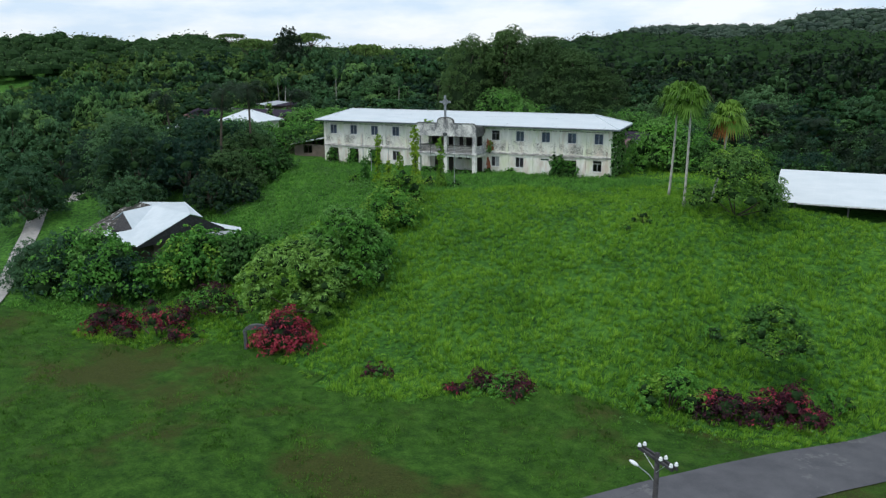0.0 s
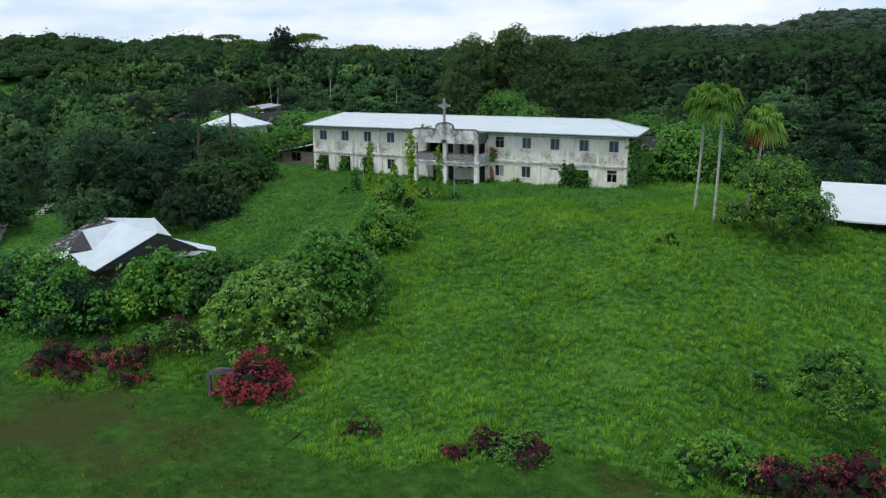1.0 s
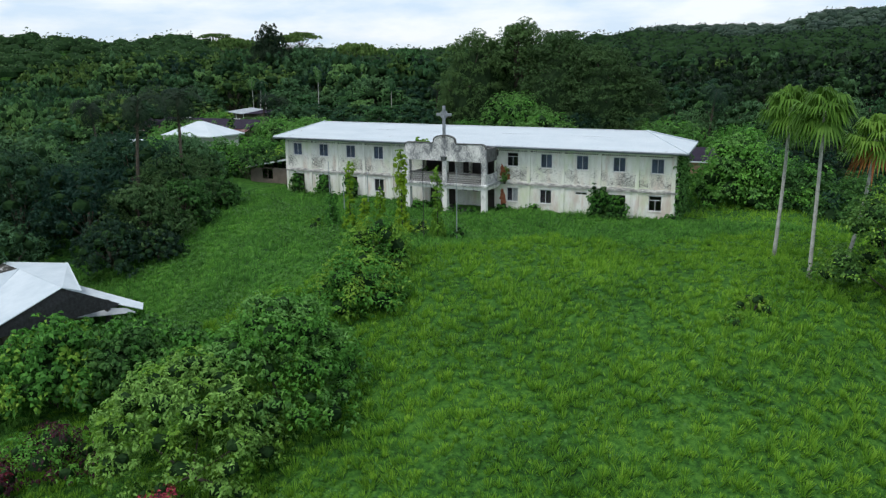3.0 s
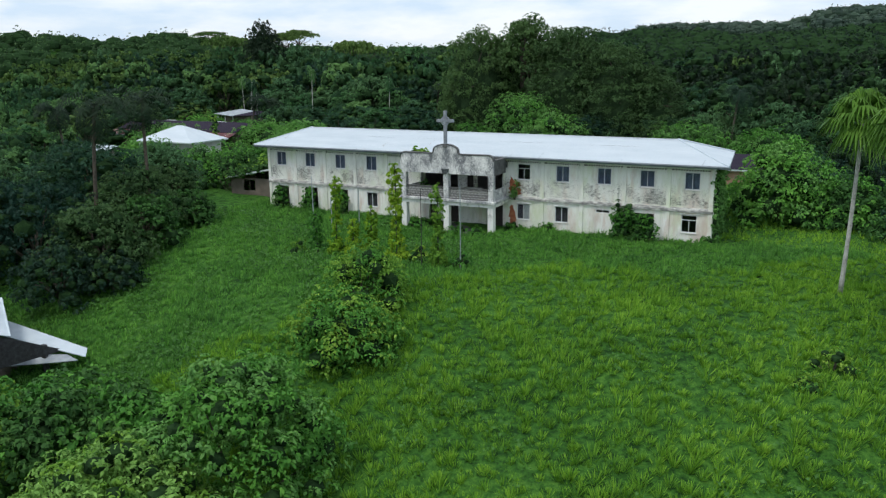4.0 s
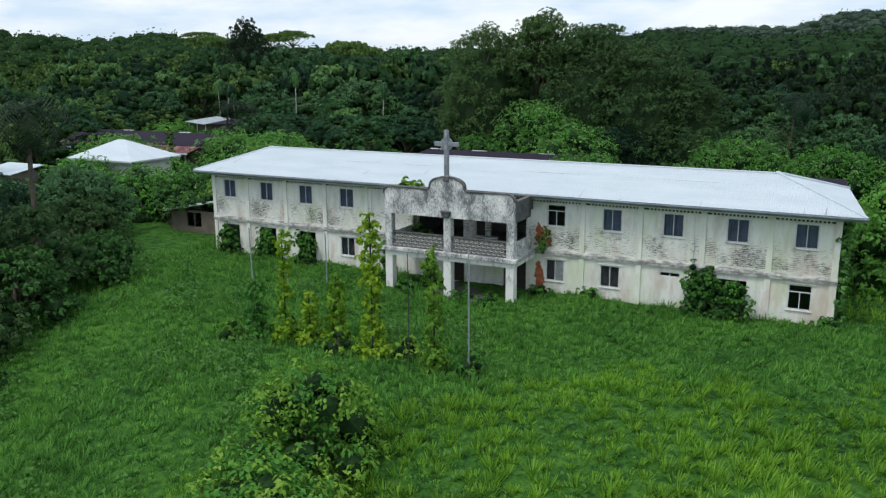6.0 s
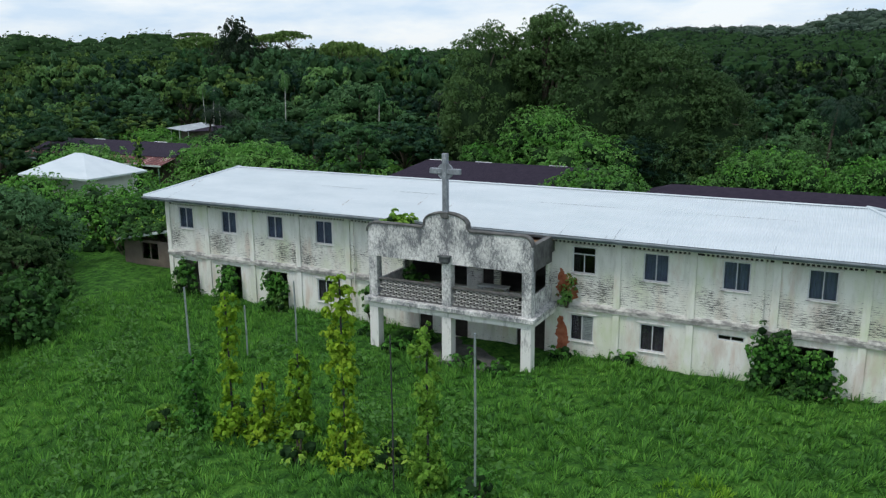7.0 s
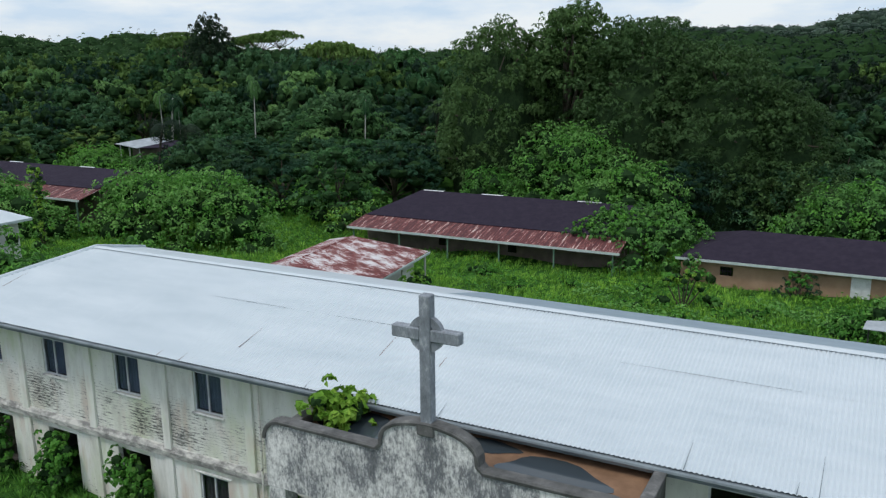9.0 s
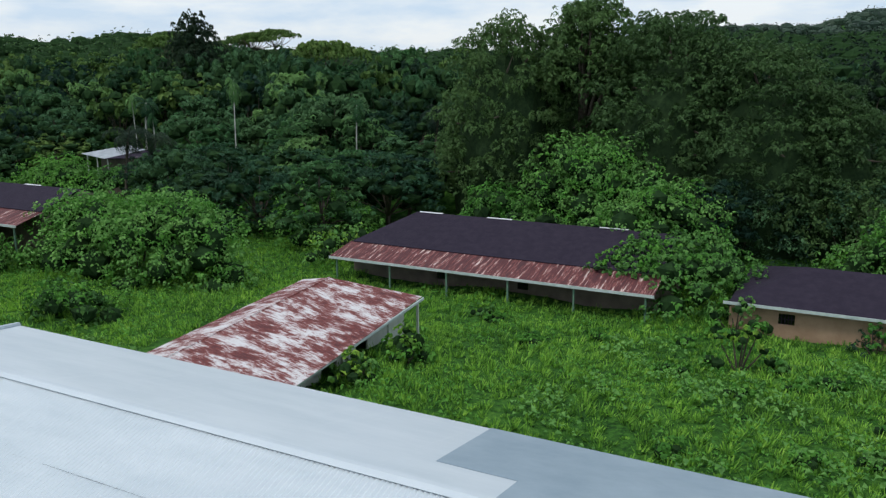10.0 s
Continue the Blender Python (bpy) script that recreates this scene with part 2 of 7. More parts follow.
n = Nodes("blackened_render", 0.9, 0, 0.2)
pat = n.math("ADD", n.math("MULTIPLY", n.noise(0.9, 5, 0.65, n.mapping((1.0, 1.0, 0.6))), 0.46), n.math("MULTIPLY", n.noise(9.0, 9, 0.82, n.mapping((1.4, 1.4, 0.6))), 0.54))
base = n.ramp(pat, (0.36, (0.10, 0.108, 0.118)), (0.455, (0.21, 0.22, 0.232)), (0.495, (0.48, 0.485, 0.48)), (0.57, (0.80, 0.80, 0.78)))
base = n.mix(n.ramp(n.noise(6, 6, 0.7), (0.5, 0.0), (0.66, 0.55)), base, (0.16, 0.16, 0.155))
n.color(base)
n.bump(n.noise(10, 5), 0.4, 0.012)
M["parapet"] = n.mat

n = Nodes("breeze_paint", 0.85, 0, 0.2)
n.color(n.ramp(n.noise(2.2, 6, 0.7, n.mapping((1.0, 1.0, 1.0))), (0.40, (0.10, 0.10, 0.098)), (0.52, (0.38, 0.38, 0.365)), (0.66, (0.64, 0.64, 0.61))))
M["breeze"] = n.mat

n = Nodes("column_paint", 0.85, 0, 0.2)
base = n.mix(n.ramp(n.noise(1.6, 6, 0.7, n.mapping((1.4, 1.4, 0.5))), (0.53, 0.0), (0.66, 0.8)), (0.80, 0.795, 0.765), (0.24, 0.24, 0.235))
n.color(base)
n.bump(n.noise(12, 5), 0.35, 0.01)
M["column"] = n.mat

n = Nodes("grimy_ledge", 0.88, 0, 0.2)
n.color(n.mix(n.ramp(n.noise(2.4, 7, 0.72, n.mapping((0.6, 1.0, 1.4))), (0.40, 0.0), (0.58, 0.9)), (0.58, 0.575, 0.54), (0.17, 0.17, 0.165)))
n.bump(n.noise(12, 5), 0.35, 0.01)
M["ledge"] = n.mat

n = Nodes("mould_concrete", 0.9, 0, 0.2)
n.color(n.ramp(n.noise(2.0, 7, 0.7), (0.3, (0.055, 0.057, 0.056)), (0.6, (0.135, 0.135, 0.132)), (0.8, (0.27, 0.27, 0.26))))
n.bump(n.noise(9, 5), 0.5, 0.02)
M["concrete"] = n.mat

n = Nodes("cross_stone", 0.85, 0, 0.25)
n.color(n.ramp(n.noise(3.0, 7, 0.75, n.mapping((1, 1, 0.5))), (0.35, (0.14, 0.155, 0.175)), (0.54, (0.25, 0.275, 0.305)), (0.72, (0.56, 0.59, 0.62))))
n.bump(n.noise(12, 5), 0.4, 0.01)
M["cross"] = n.mat

n = Nodes("white_metal_roof", 0.38, 0.0, 0.6)
dirt = n.noise(0.5, 6, 0.65, n.mapping((0.5, 2.0, 1.0)))
streaks = n.noise(1.0, 5, 0.6, n.mapping((3.5, 0.25, 0.25)))
base = n.ramp(dirt, (0.3, (0.47, 0.535, 0.575)), (0.7, (0.57, 0.625, 0.66)))
base = n.mix(n.ramp(streaks, (0.56, 0.0), (0.74, 0.35)), base, (0.60, 0.65, 0.68))
n.color(base)
n.bump(n.noise(1.5, 4), 0.3, 0.03)
M["roof_white"] = n.mat

n = Nodes("painted_sheet_plain", 0.5, 0.0, 0.4)
n.color(n.ramp(n.noise(0.6, 6), (0.3, (0.44, 0.51, 0.555)), (0.7, (0.56, 0.62, 0.66))))
n.bump(n.noise(1.2, 3), 0.2, 0.05)
M["sheet_plain"] = n.mat

n = Nodes("dark_sheet_roof", 0.9, 0.0, 0.1)
n.color(n.mix(n.ramp(n.noise(1.4, 6), (0.4, 0.0), (0.75, 0.6)), (0.026, 0.021, 0.034), (0.044, 0.036, 0.054)))
n.bump(n.wave(4.0), 0.5, 0.02)
M["roof_dark"] = n.mat

n = Nodes("rusted_sheet", 0.7, 0.0, 0.3)
r1 = n.noise(1.2, 9, 0.8, n.mapping((1.1, 6.5, 0.8)))
r2 = n.noise(0.45, 7, 0.7, n.mapping((1.0, 1.6, 1.0)))
f = n.math("ADD", n.math("MULTIPLY", r1, 0.46), n.math("MULTIPLY", r2, 0.56))
n.color(n.ramp(f, (0.455, (0.64, 0.63, 0.64)), (0.49, (0.46, 0.36, 0.36)), (0.515, (0.20, 0.052, 0.045)), (0.60, (0.085, 0.022, 0.024))))
n.bump(n.wave(4.0, None, 0.0, "Y"), 0.6, 0.02)
M["rust"] = n.mat

n = Nodes("rusted_verandah_sheet", 0.7, 0.0, 0.3)
r1 = n.noise(1.0, 8, 0.75, n.mapping((4.2, 0.4, 0.5)))
n.color(n.ramp(r1, (0.375, (0.62, 0.54, 0.50)), (0.43, (0.24, 0.085, 0.075)), (0.50, (0.10, 0.028, 0.030)), (0.66, (0.055, 0.024, 0.028))))
n.bump(n.wave(4.0), 0.6, 0.02)
M["rust_dark"] = n.mat


n = Nodes("mossy_sheet", 0.8, 0.0, 0.2)
n.color(n.ramp(n.noise(1.4, 8, 0.75), (0.46, (0.03, 0.03, 0.026)), (0.56, (0.09, 0.085, 0.08)), (0.62, (0.55, 0.56, 0.55))))
M["rust_mossy"] = n.mat


def plain(name, dark, light, scale=3.0, rough=0.8, metal=0.0, spec=0.3, bump=0.3):
    n = Nodes(name, rough, metal, spec)
    n.color(n.ramp(n.noise(scale, 6, 0.65), (0.3, dark), (0.72, light)))
    if bump:
        n.bump(n.noise(scale * 3, 4), bump, 0.01)
    return n.mat


M["tan"] = plain("tan_wall", (0.30, 0.19, 0.125), (0.42, 0.28, 0.19), 0.8)
M["pale_wall"] = plain("pale_wall", (0.42, 0.44, 0.42), (0.60, 0.62, 0.58), 0.9)
M["worn_sheet"] = plain("worn_grey_sheet", (0.20, 0.23, 0.25), (0.42, 0.46, 0.49), 0.9, 0.5)
M["maroon_sheet"] = plain("maroon_sheet", (0.075, 0.030, 0.040), (0.17, 0.085, 0.095), 1.4, 0.6)
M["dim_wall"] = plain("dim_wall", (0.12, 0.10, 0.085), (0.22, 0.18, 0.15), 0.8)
M["sheet_grey"] = plain("blue_grey_sheet", (0.22, 0.29, 0.345), (0.30, 0.375, 0.43), 0.7, 0.45)
M["fascia"] = plain("grey_fascia", (0.12, 0.145, 0.165), (0.23, 0.27, 0.29), 1.5)
M["white_trim"] = plain("white_trim", (0.50, 0.52, 0.53), (0.74, 0.76, 0.77), 3.0, 0.5)
M["pale_fascia"] = plain("pale_fascia", (0.38, 0.46, 0.45), (0.58, 0.64, 0.63), 2.0)
M["green_post"] = plain("green_post", (0.08, 0.16, 0.11), (0.16, 0.26, 0.19), 3.0)
M["pole_wood"] = plain("weathered_pole", (0.025, 0.025, 0.027), (0.07, 0.07, 0.075), 4.0, 0.85)
M["steel"] = plain("galvanised_steel", (0.30, 0.33, 0.36), (0.48, 0.52, 0.55), 5.0, 0.45, 0.6)
M["rusty_steel"] = plain("rusty_steel", (0.10, 0.04, 0.025), (0.22, 0.10, 0.06), 6.0)
M["porcelain"] = plain("porcelain", (0.66, 0.70, 0.72), (0.80, 0.83, 0.85), 4.0, 0.2, 0, 0.5, 0)
M["bark"] = plain("bark", (0.05, 0.042, 0.034), (0.14, 0.12, 0.095), 5.0, 0.95, 0, 0.1, 0.8)
M["palm_bark"] = plain("pale_palm_bark", (0.22, 0.22, 0.20), (0.52, 0.52, 0.48), 3.0, 0.9, 0, 0.1, 0.6)
M["stone"] = plain("grey_stone", (0.05, 0.058, 0.06), (0.14, 0.15, 0.155), 2.5, 0.9, 0, 0.2, 0.6)
M["dark_floor"] = plain("near_black_cement", (0.018, 0.018, 0.017), (0.055, 0.053, 0.048), 1.6, 0.6)
M["floor"] = plain("dusty_cement_floor", (0.13, 0.125, 0.12), (0.24, 0.23, 0.215), 1.2, 0.8)
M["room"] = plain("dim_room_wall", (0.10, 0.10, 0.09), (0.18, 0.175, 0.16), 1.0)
n = Nodes("orange_algae_stain", 0.95, 0, 0.2)
n.color(n.ramp(n.noise(2.4, 6, 0.65), (0.3, (0.26, 0.066, 0.032)), (0.72, (0.50, 0.20, 0.11))))
n.link(n.ramp(n.noise(5.0, 6, 0.7, n.mapping((1.0, 1.0, 0.5))), (0.26, 0.0), (0.40, 0.95)), n.b.inputs["Alpha"])
M["stain"] = n.mat
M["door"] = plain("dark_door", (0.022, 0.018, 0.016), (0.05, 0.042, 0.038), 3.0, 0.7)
M["blind"] = plain("grey_blind", (0.24, 0.27, 0.33), (0.36, 0.40, 0.47), 1.5, 0.9)
M["curtain"] = plain("brown_curtain", (0.075, 0.065, 0.072), (0.16, 0.14, 0.15), 4.0, 0.9)
M["gravel"] = plain("pale_gravel_track", (0.22, 0.22, 0.21), (0.36, 0.355, 0.34), 2.0, 0.95)
M["mud"] = plain("roof_silt", (0.14, 0.075, 0.042), (0.30, 0.18, 0.11), 1.1, 0.9)

n = Nodes("asphalt", 0.9, 0, 0.2)
base = n.ramp(n.noise(0.5, 6), (0.3, (0.060, 0.063, 0.072)), (0.7, (0.092, 0.095, 0.105)))
base = n.mix(n.ramp(n.noise(14, 4, 0.8), (0.5, 0.0), (0.8, 0.5)), base, (0.14, 0.14, 0.15))
base = n.mix(n.ramp(n.noise(0.22, 6, 0.7), (0.57, 0.0), (0.60, 0.7)), base, (0.13, 0.135, 0.14))
n.color(base)
n.bump(n.noise(40, 3), 0.3, 0.01)
M["asphalt"] = n.mat

n = Nodes("still_water", 0.04, 0, 0.5)
n.color((0.045, 0.058, 0.068))
M["water"] = n.mat

# window glass: thin, grey, with a gloss that grows at a flat angle
gm = bpy.data.materials.new("window_glass")
gm.use_nodes = True
gt = gm.node_tree
gt.nodes.clear()
g_out = gt.nodes.new("ShaderNodeOutputMaterial")
g_mix = gt.nodes.new("ShaderNodeMixShader")
g_tr = gt.nodes.new("ShaderNodeBsdfTransparent")
g_tr.inputs[0].default_value = (0.72, 0.75, 0.80, 1)
g_gl = gt.nodes.new("ShaderNodeBsdfGlossy")
g_gl.inputs["Roughness"].default_value = 0.06
g_lw = gt.nodes.new("ShaderNodeLayerWeight")
g_pw = gt.nodes.new("ShaderNodeMath")
g_pw.operation = "POWER"
g_pw.inputs[1].default_value = 4.0
g_ma = gt.nodes.new("ShaderNodeMath")
g_ma.operation = "MULTIPLY_ADD"
g_ma.inputs[1].default_value, g_ma.inputs[2].default_value = 0.6, 0.035
gt.links.new(g_lw.outputs["Facing"], g_pw.inputs[0])
gt.links.new(g_pw.outputs[0], g_ma.inputs[0])
gt.links.new(g_ma.outputs[0], g_mix.inputs[0])
gt.links.new(g_tr.outputs[0], g_mix.inputs[1])
gt.links.new(g_gl.outputs[0], g_mix.inputs[2])
gt.links.new(g_mix.outputs[0], g_out.inputs[0])
M["glass"] = gm


# ---- mesh helpers ----
def link_mesh(name, me, mat, parent=None, label=""):
    if mat is not None:
        me.materials.append(M[mat])
    ob = new(name, me)
    if mat == "glass":
        ob.visible_shadow = False
    if parent is not None:
        ob.parent = parent
    if label:
        ob["label"] = label
    return ob


def part(name, bm, mat, parent=None, label="", smooth=False):
    me = bpy.data.meshes.new(name)
    bmesh.ops.recalc_face_normals(bm, faces=bm.faces)
    bm.to_mesh(me)
    bm.free()
    if smooth:
        me.shade_smooth()
    return link_mesh(name, me, mat, parent, label)


def empty(name, loc=(0, 0, 0), rz=0.0):
    ob = new(name)
    ob.matrix_basis = pose(*loc, 0, 0, rz)
    ob.empty_display_size = 0.3
    return ob


def box(bm, x0, x1, y0, y1, z0, z1, m=None):
    vs = [bm.verts.new(v) for v in ((x0, y0, z0), (x1, y0, z0), (x1, y1, z0), (x0, y1, z0), (x0, y0, z1), (x1, y0, z1), (x1, y1, z1), (x0, y1, z1))]
    if m is not None:
        for v in vs:
            v.co = m @ v.co
    for f in ((0, 1, 2, 3), (4, 7, 6, 5), (0, 4, 5, 1), (1, 5, 6, 2), (2, 6, 7, 3), (3, 7, 4, 0)):
        bm.faces.new([vs[i] for i in f])
    return vs


def boxes(*bs, bevel=0.0):
    bm = bmesh.new()
    for b in bs:
        box(bm, *b)
    if bevel:
        bmesh.ops.bevel(bm, geom=bm.edges[:], offset=bevel, segments=1, affect="EDGES")
    return bm


def poly(bm, *pts):
    return bm.faces.new([bm.verts.new(p) for p in pts])


def slab(bm, pts, thick):
    """A plate with the given upper outline and a thickness downwards."""
    top = [bm.verts.new(p) for p in pts]
    bot = [bm.verts.new((p[0], p[1], p[2] - thick)) for p in pts]
    bm.faces.new(top)
    bm.faces.new(bot[::-1])
    k = len(pts)
    for i in range(k):
        bm.faces.new((top[i], bot[i], bot[(i + 1) % k], top[(i + 1) % k]))


def tube(bm, pts, radii, sides=7):
    """A tapered tube through points."""
    rings = []
    pts = [Vector(p) for p in pts]
    for i, (p, r) in enumerate(zip(pts, radii)):
        d = (pts[min(i + 1, len(pts) - 1)] - pts[max(i - 1, 0)]).normalized()
        a = d.cross(Vector((0.3, 0.9, 0.1))).normalized()
        b = d.cross(a)
        rings.append([bm.verts.new(p + (a * math.cos(2 * math.pi * k / sides) + b * math.sin(2 * math.pi * k / sides)) * r) for k in range(sides)])
    for r0, r1 in zip(rings, rings[1:]):
        for k in range(sides):
            bm.faces.new((r0[k], r0[(k + 1) % sides], r1[(k + 1) % sides], r1[k]))
    bm.faces.new(rings[0][::-1])
    bm.faces.new(rings[-1])
    return bm


def wall_with_holes(bm, x0, x1, z0, z1, y0, y1, holes):
    """A wall along x between y0 (front) and y1 (back), with openings (xa, xb, za, zb) right through it."""
    xs = sorted({x0, x1, *[h[0] for h in holes], *[h[1] for h in holes]})
    zs = sorted({z0, z1, *[h[2] for h in holes], *[h[3] for h in holes]})
    vert = {}

    def v(x, y, z):
        k = (round(x, 4), round(y, 4), round(z, 4))
        if k not in vert:
            vert[k] = bm.verts.new((x, y, z))
        return vert[k]

    def solid(i, j):
        if not (0 <= i < len(xs) - 1 and 0 <= j < len(zs) - 1):
            return False
        cx, cz = (xs[i] + xs[i + 1]) / 2, (zs[j] + zs[j + 1]) / 2
        return not any(h[0] < cx < h[1] and h[2] < cz < h[3] for h in holes)

    for i in range(len(xs) - 1):
        for j in range(len(zs) - 1):
            if not solid(i, j):
                continue
            a, b, c, d = xs[i], xs[i + 1], zs[j], zs[j + 1]
            bm.faces.new((v(a, y0, c), v(b, y0, c), v(b, y0, d), v(a, y0, d)))
            bm.faces.new((v(a, y1, c), v(a, y1, d), v(b, y1, d), v(b, y1, c)))
            if not solid(i - 1, j):
                bm.faces.new((v(a, y0, c), v(a, y0, d), v(a, y1, d), v(a, y1, c)))
            if not solid(i + 1, j):
                bm.faces.new((v(b, y0, c), v(b, y1, c), v(b, y1, d), v(b, y0, d)))
            if not solid(i, j - 1):
                bm.faces.new((v(a, y0, c), v(a, y1, c), v(b, y1, c), v(b, y0, c)))
            if not solid(i, j + 1):
                bm.faces.new((v(a, y0, d), v(b, y0, d), v(b, y1, d), v(a, y1, d)))


# ---- foliage helpers ----
def np_mesh(name, verts, k):
    """A mesh of separate faces of k corners each, from an array of their corners in turn."""
    verts = np.asarray(verts, dtype=np.float32).reshape(-1, 3)
    count = len(verts) // k
    me = bpy.data.meshes.new(name)
    me.vertices.add(len(verts))
    me.vertices.foreach_set("co", verts.ravel())
    me.loops.add(len(verts))
    me.loops.foreach_set("vertex_index", np.arange(len(verts), dtype=np.int32))
    me.polygons.add(count)
    me.polygons.foreach_set("loop_start", np.arange(0, len(verts), k, dtype=np.int32))
    me.update(calc_edges=True)
    return me


def unit(a):
    return a / np.maximum(np.linalg.norm(a, axis=1, keepdims=True), 1e-9)


def leaves(rng, pos, out, length, width, droop=0.3, wild=0.6, up=0.5):
    """Corners of one folded, pointed leaf for each place: it faces outwards more or less, and its tip hangs."""
    k = len(pos)
    nrm = unit(out + rng.normal(0, wild, (k, 3)) * 0.6 + np.array([0, 0, up]))
    tip = rng.normal(0, 1, (k, 3)) + out * 0.5
    tip[:, 2] -= droop
    tip = unit(tip - nrm * np.sum(tip * nrm, axis=1, keepdims=True))
    side = np.cross(nrm, tip)
    s = rng.uniform(0.65, 1.3, (k, 1))
    l, w = length * s, width * s
    fold = nrm * w * 0.35
    return np.stack([pos - tip * l * 0.4, pos + side * w * 0.5 + tip * l * 0.05 + fold, pos + tip * l * 0.6 - np.array([0, 0, 1]) * l * 0.12, pos - side * w * 0.5 + tip * l * 0.05 + fold], axis=1).reshape(-1, 3)


def lobe_points(rng, lobes, per_area, low=-0.45, spray=8):
    """Places in small tufts scattered over the outer skin of ellipsoid lobes, with the way out of each tuft."""
    P, O = [], []
    for cx, cy, cz, rx, ry, rz in lobes:
        k = max(6, int(per_area * 3.2 * (rx * ry * rz) ** (2 / 3) * 4 / spray))
        d = unit(rng.normal(0, 1, (k, 3)))
        d = d[d[:, 2] > low + rng.uniform(-0.3, 0.1, len(d))]
        k = len(d)
        bump_r = 1 + 0.10 * np.sin(d[:, 0] * 5 + cx) * np.sin(d[:, 1] * 5 + cy) + rng.normal(0, 0.11, k)
        bump_r = np.where(rng.uniform(0, 1, k) < 0.34, bump_r * rng.uniform(0.6, 0.88, k), bump_r)
        mid = np.array([cx, cy, cz]) + d * np.array([rx, ry, rz]) * bump_r[:, None]
        r_ = (rx * ry * rz) ** (1 / 3)
        size = min(r_, 0.85 + 0.25 * r_) * rng.uniform(0.20, 0.38, (k, 1))
        d, mid, size = np.repeat(d, spray, 0), np.repeat(mid, spray, 0), np.repeat(size, spray, 0)
        o = unit(rng.normal(0, 0.75, (len(d), 3)) + d * 0.7 + np.array([0, 0, 0.35]))
        P.append(mid + o * size * np.array([1.0, 1.0, 0.75]))
        O.append(o)
    return np.concatenate(P), np.concatenate(O)


def core_mesh(bm, lobes, k=0.8):
    k = min(k, 0.55)
    for cx, cy, cz, rx, ry, rz in lobes:
        m = Matrix.Translation((cx, cy, cz)) @ Matrix.Diagonal((rx * k, ry * k, rz * k, 1))
        for v in bmesh.ops.create_icosphere(bm, subdivisions=1, radius=1)["verts"]:
            v.co = m @ (v.co * (1 + 0.16 * math.sin(v.co.x * 9 + cx) * math.sin(v.co.y * 8 + cy) + 0.12 * math.sin(v.co.z * 11 + cz * 5)))


def crown_lobes(rng, count, R, H, z0, lobe, flat=0.75, hollow=0.35):
    """Lobes spread over a dome of radius R and height H that starts at z0."""
    out = []
    for i in range(count):
        a = i * 2.39996 + rng.uniform(-0.3, 0.3)
        f = (i + 0.5) / count
        el = math.asin(min(0.999, f)) if rng.uniform() > 0.15 else rng.uniform(0, 1.2)
        rr = R * (1 - lobe * 0.6) * math.cos(el) * rng.uniform(0.75, 1.05)
        zz = z0 + (H * (1 - lobe * 0.5)) * math.sin(el) * rng.uniform(0.86, 1.0)
        s = lobe * R * rng.uniform(0.7, 1.25)
        out.append((rr * math.cos(a), rr * math.sin(a), zz, s, s * rng.uniform(0.85, 1.15), s * flat * rng.uniform(0.8, 1.1)))
    return out


def tree(name, seed, R, H, trunk_h, mat, leaf=(0.5, 0.3), density=3.0, count=16, lobe=0.42, trunk=0.3, flat=0.75, label="", category="tree", droop=0.3, stems=1, core=0.8, low=-0.45, bark="bark"):
    """A tree of total height H: tapered trunk, limbs to each lobe, and a crown of single leaves over a dark core
    painted as inner shade.
    """
    rng = np.random.default_rng(seed)
    root = empty(name)
    lobes = crown_lobes(rng, count, R, H - trunk_h, trunk_h, lobe, flat)
    bm = bmesh.new()
    for s in range(stems):
        a0 = s * 2.4 + 0.4
        foot = Vector((0.35 * (stems > 1) * math.cos(a0), 0.35 * (stems > 1) * math.sin(a0), -0.4))
        top = Vector((rng.uniform(-0.5, 0.5), rng.uniform(-0.5, 0.5), trunk_h + (H - trunk_h) * 0.35))
        mid = foot.lerp(top, 0.5) + Vector((rng.uniform(-0.3, 0.3), rng.uniform(-0.3, 0.3), 0))
        tube(bm, [foot, mid, top], [trunk, trunk * 0.75, trunk * 0.45])
    part("trunk", bm, bark, root, smooth=True)
    bm = bmesh.new()
    for l in lobes[:: max(1, len(lobes) // 9)]:
        s = Vector((0, 0, trunk_h * 0.85))
        e = Vector(l[:3])
        tube(bm, [s, s.lerp(e, 0.5) + Vector((0, 0, 0.4)), e], [trunk * 0.4, trunk * 0.28, trunk * 0.1], 5)
    part("branching", bm, bark, root, smooth=True)
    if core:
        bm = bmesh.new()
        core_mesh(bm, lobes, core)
        part("inner_foliage", bm, "crown_shade", root)
    P, O = lobe_points(rng, lobes, density, low)
    link_mesh("crown", np_mesh("crown", leaves(rng, P, O, leaf[0], leaf[1], droop, 0.42, 0.3), 4), mat, root)
    return tagged(root, label, category)


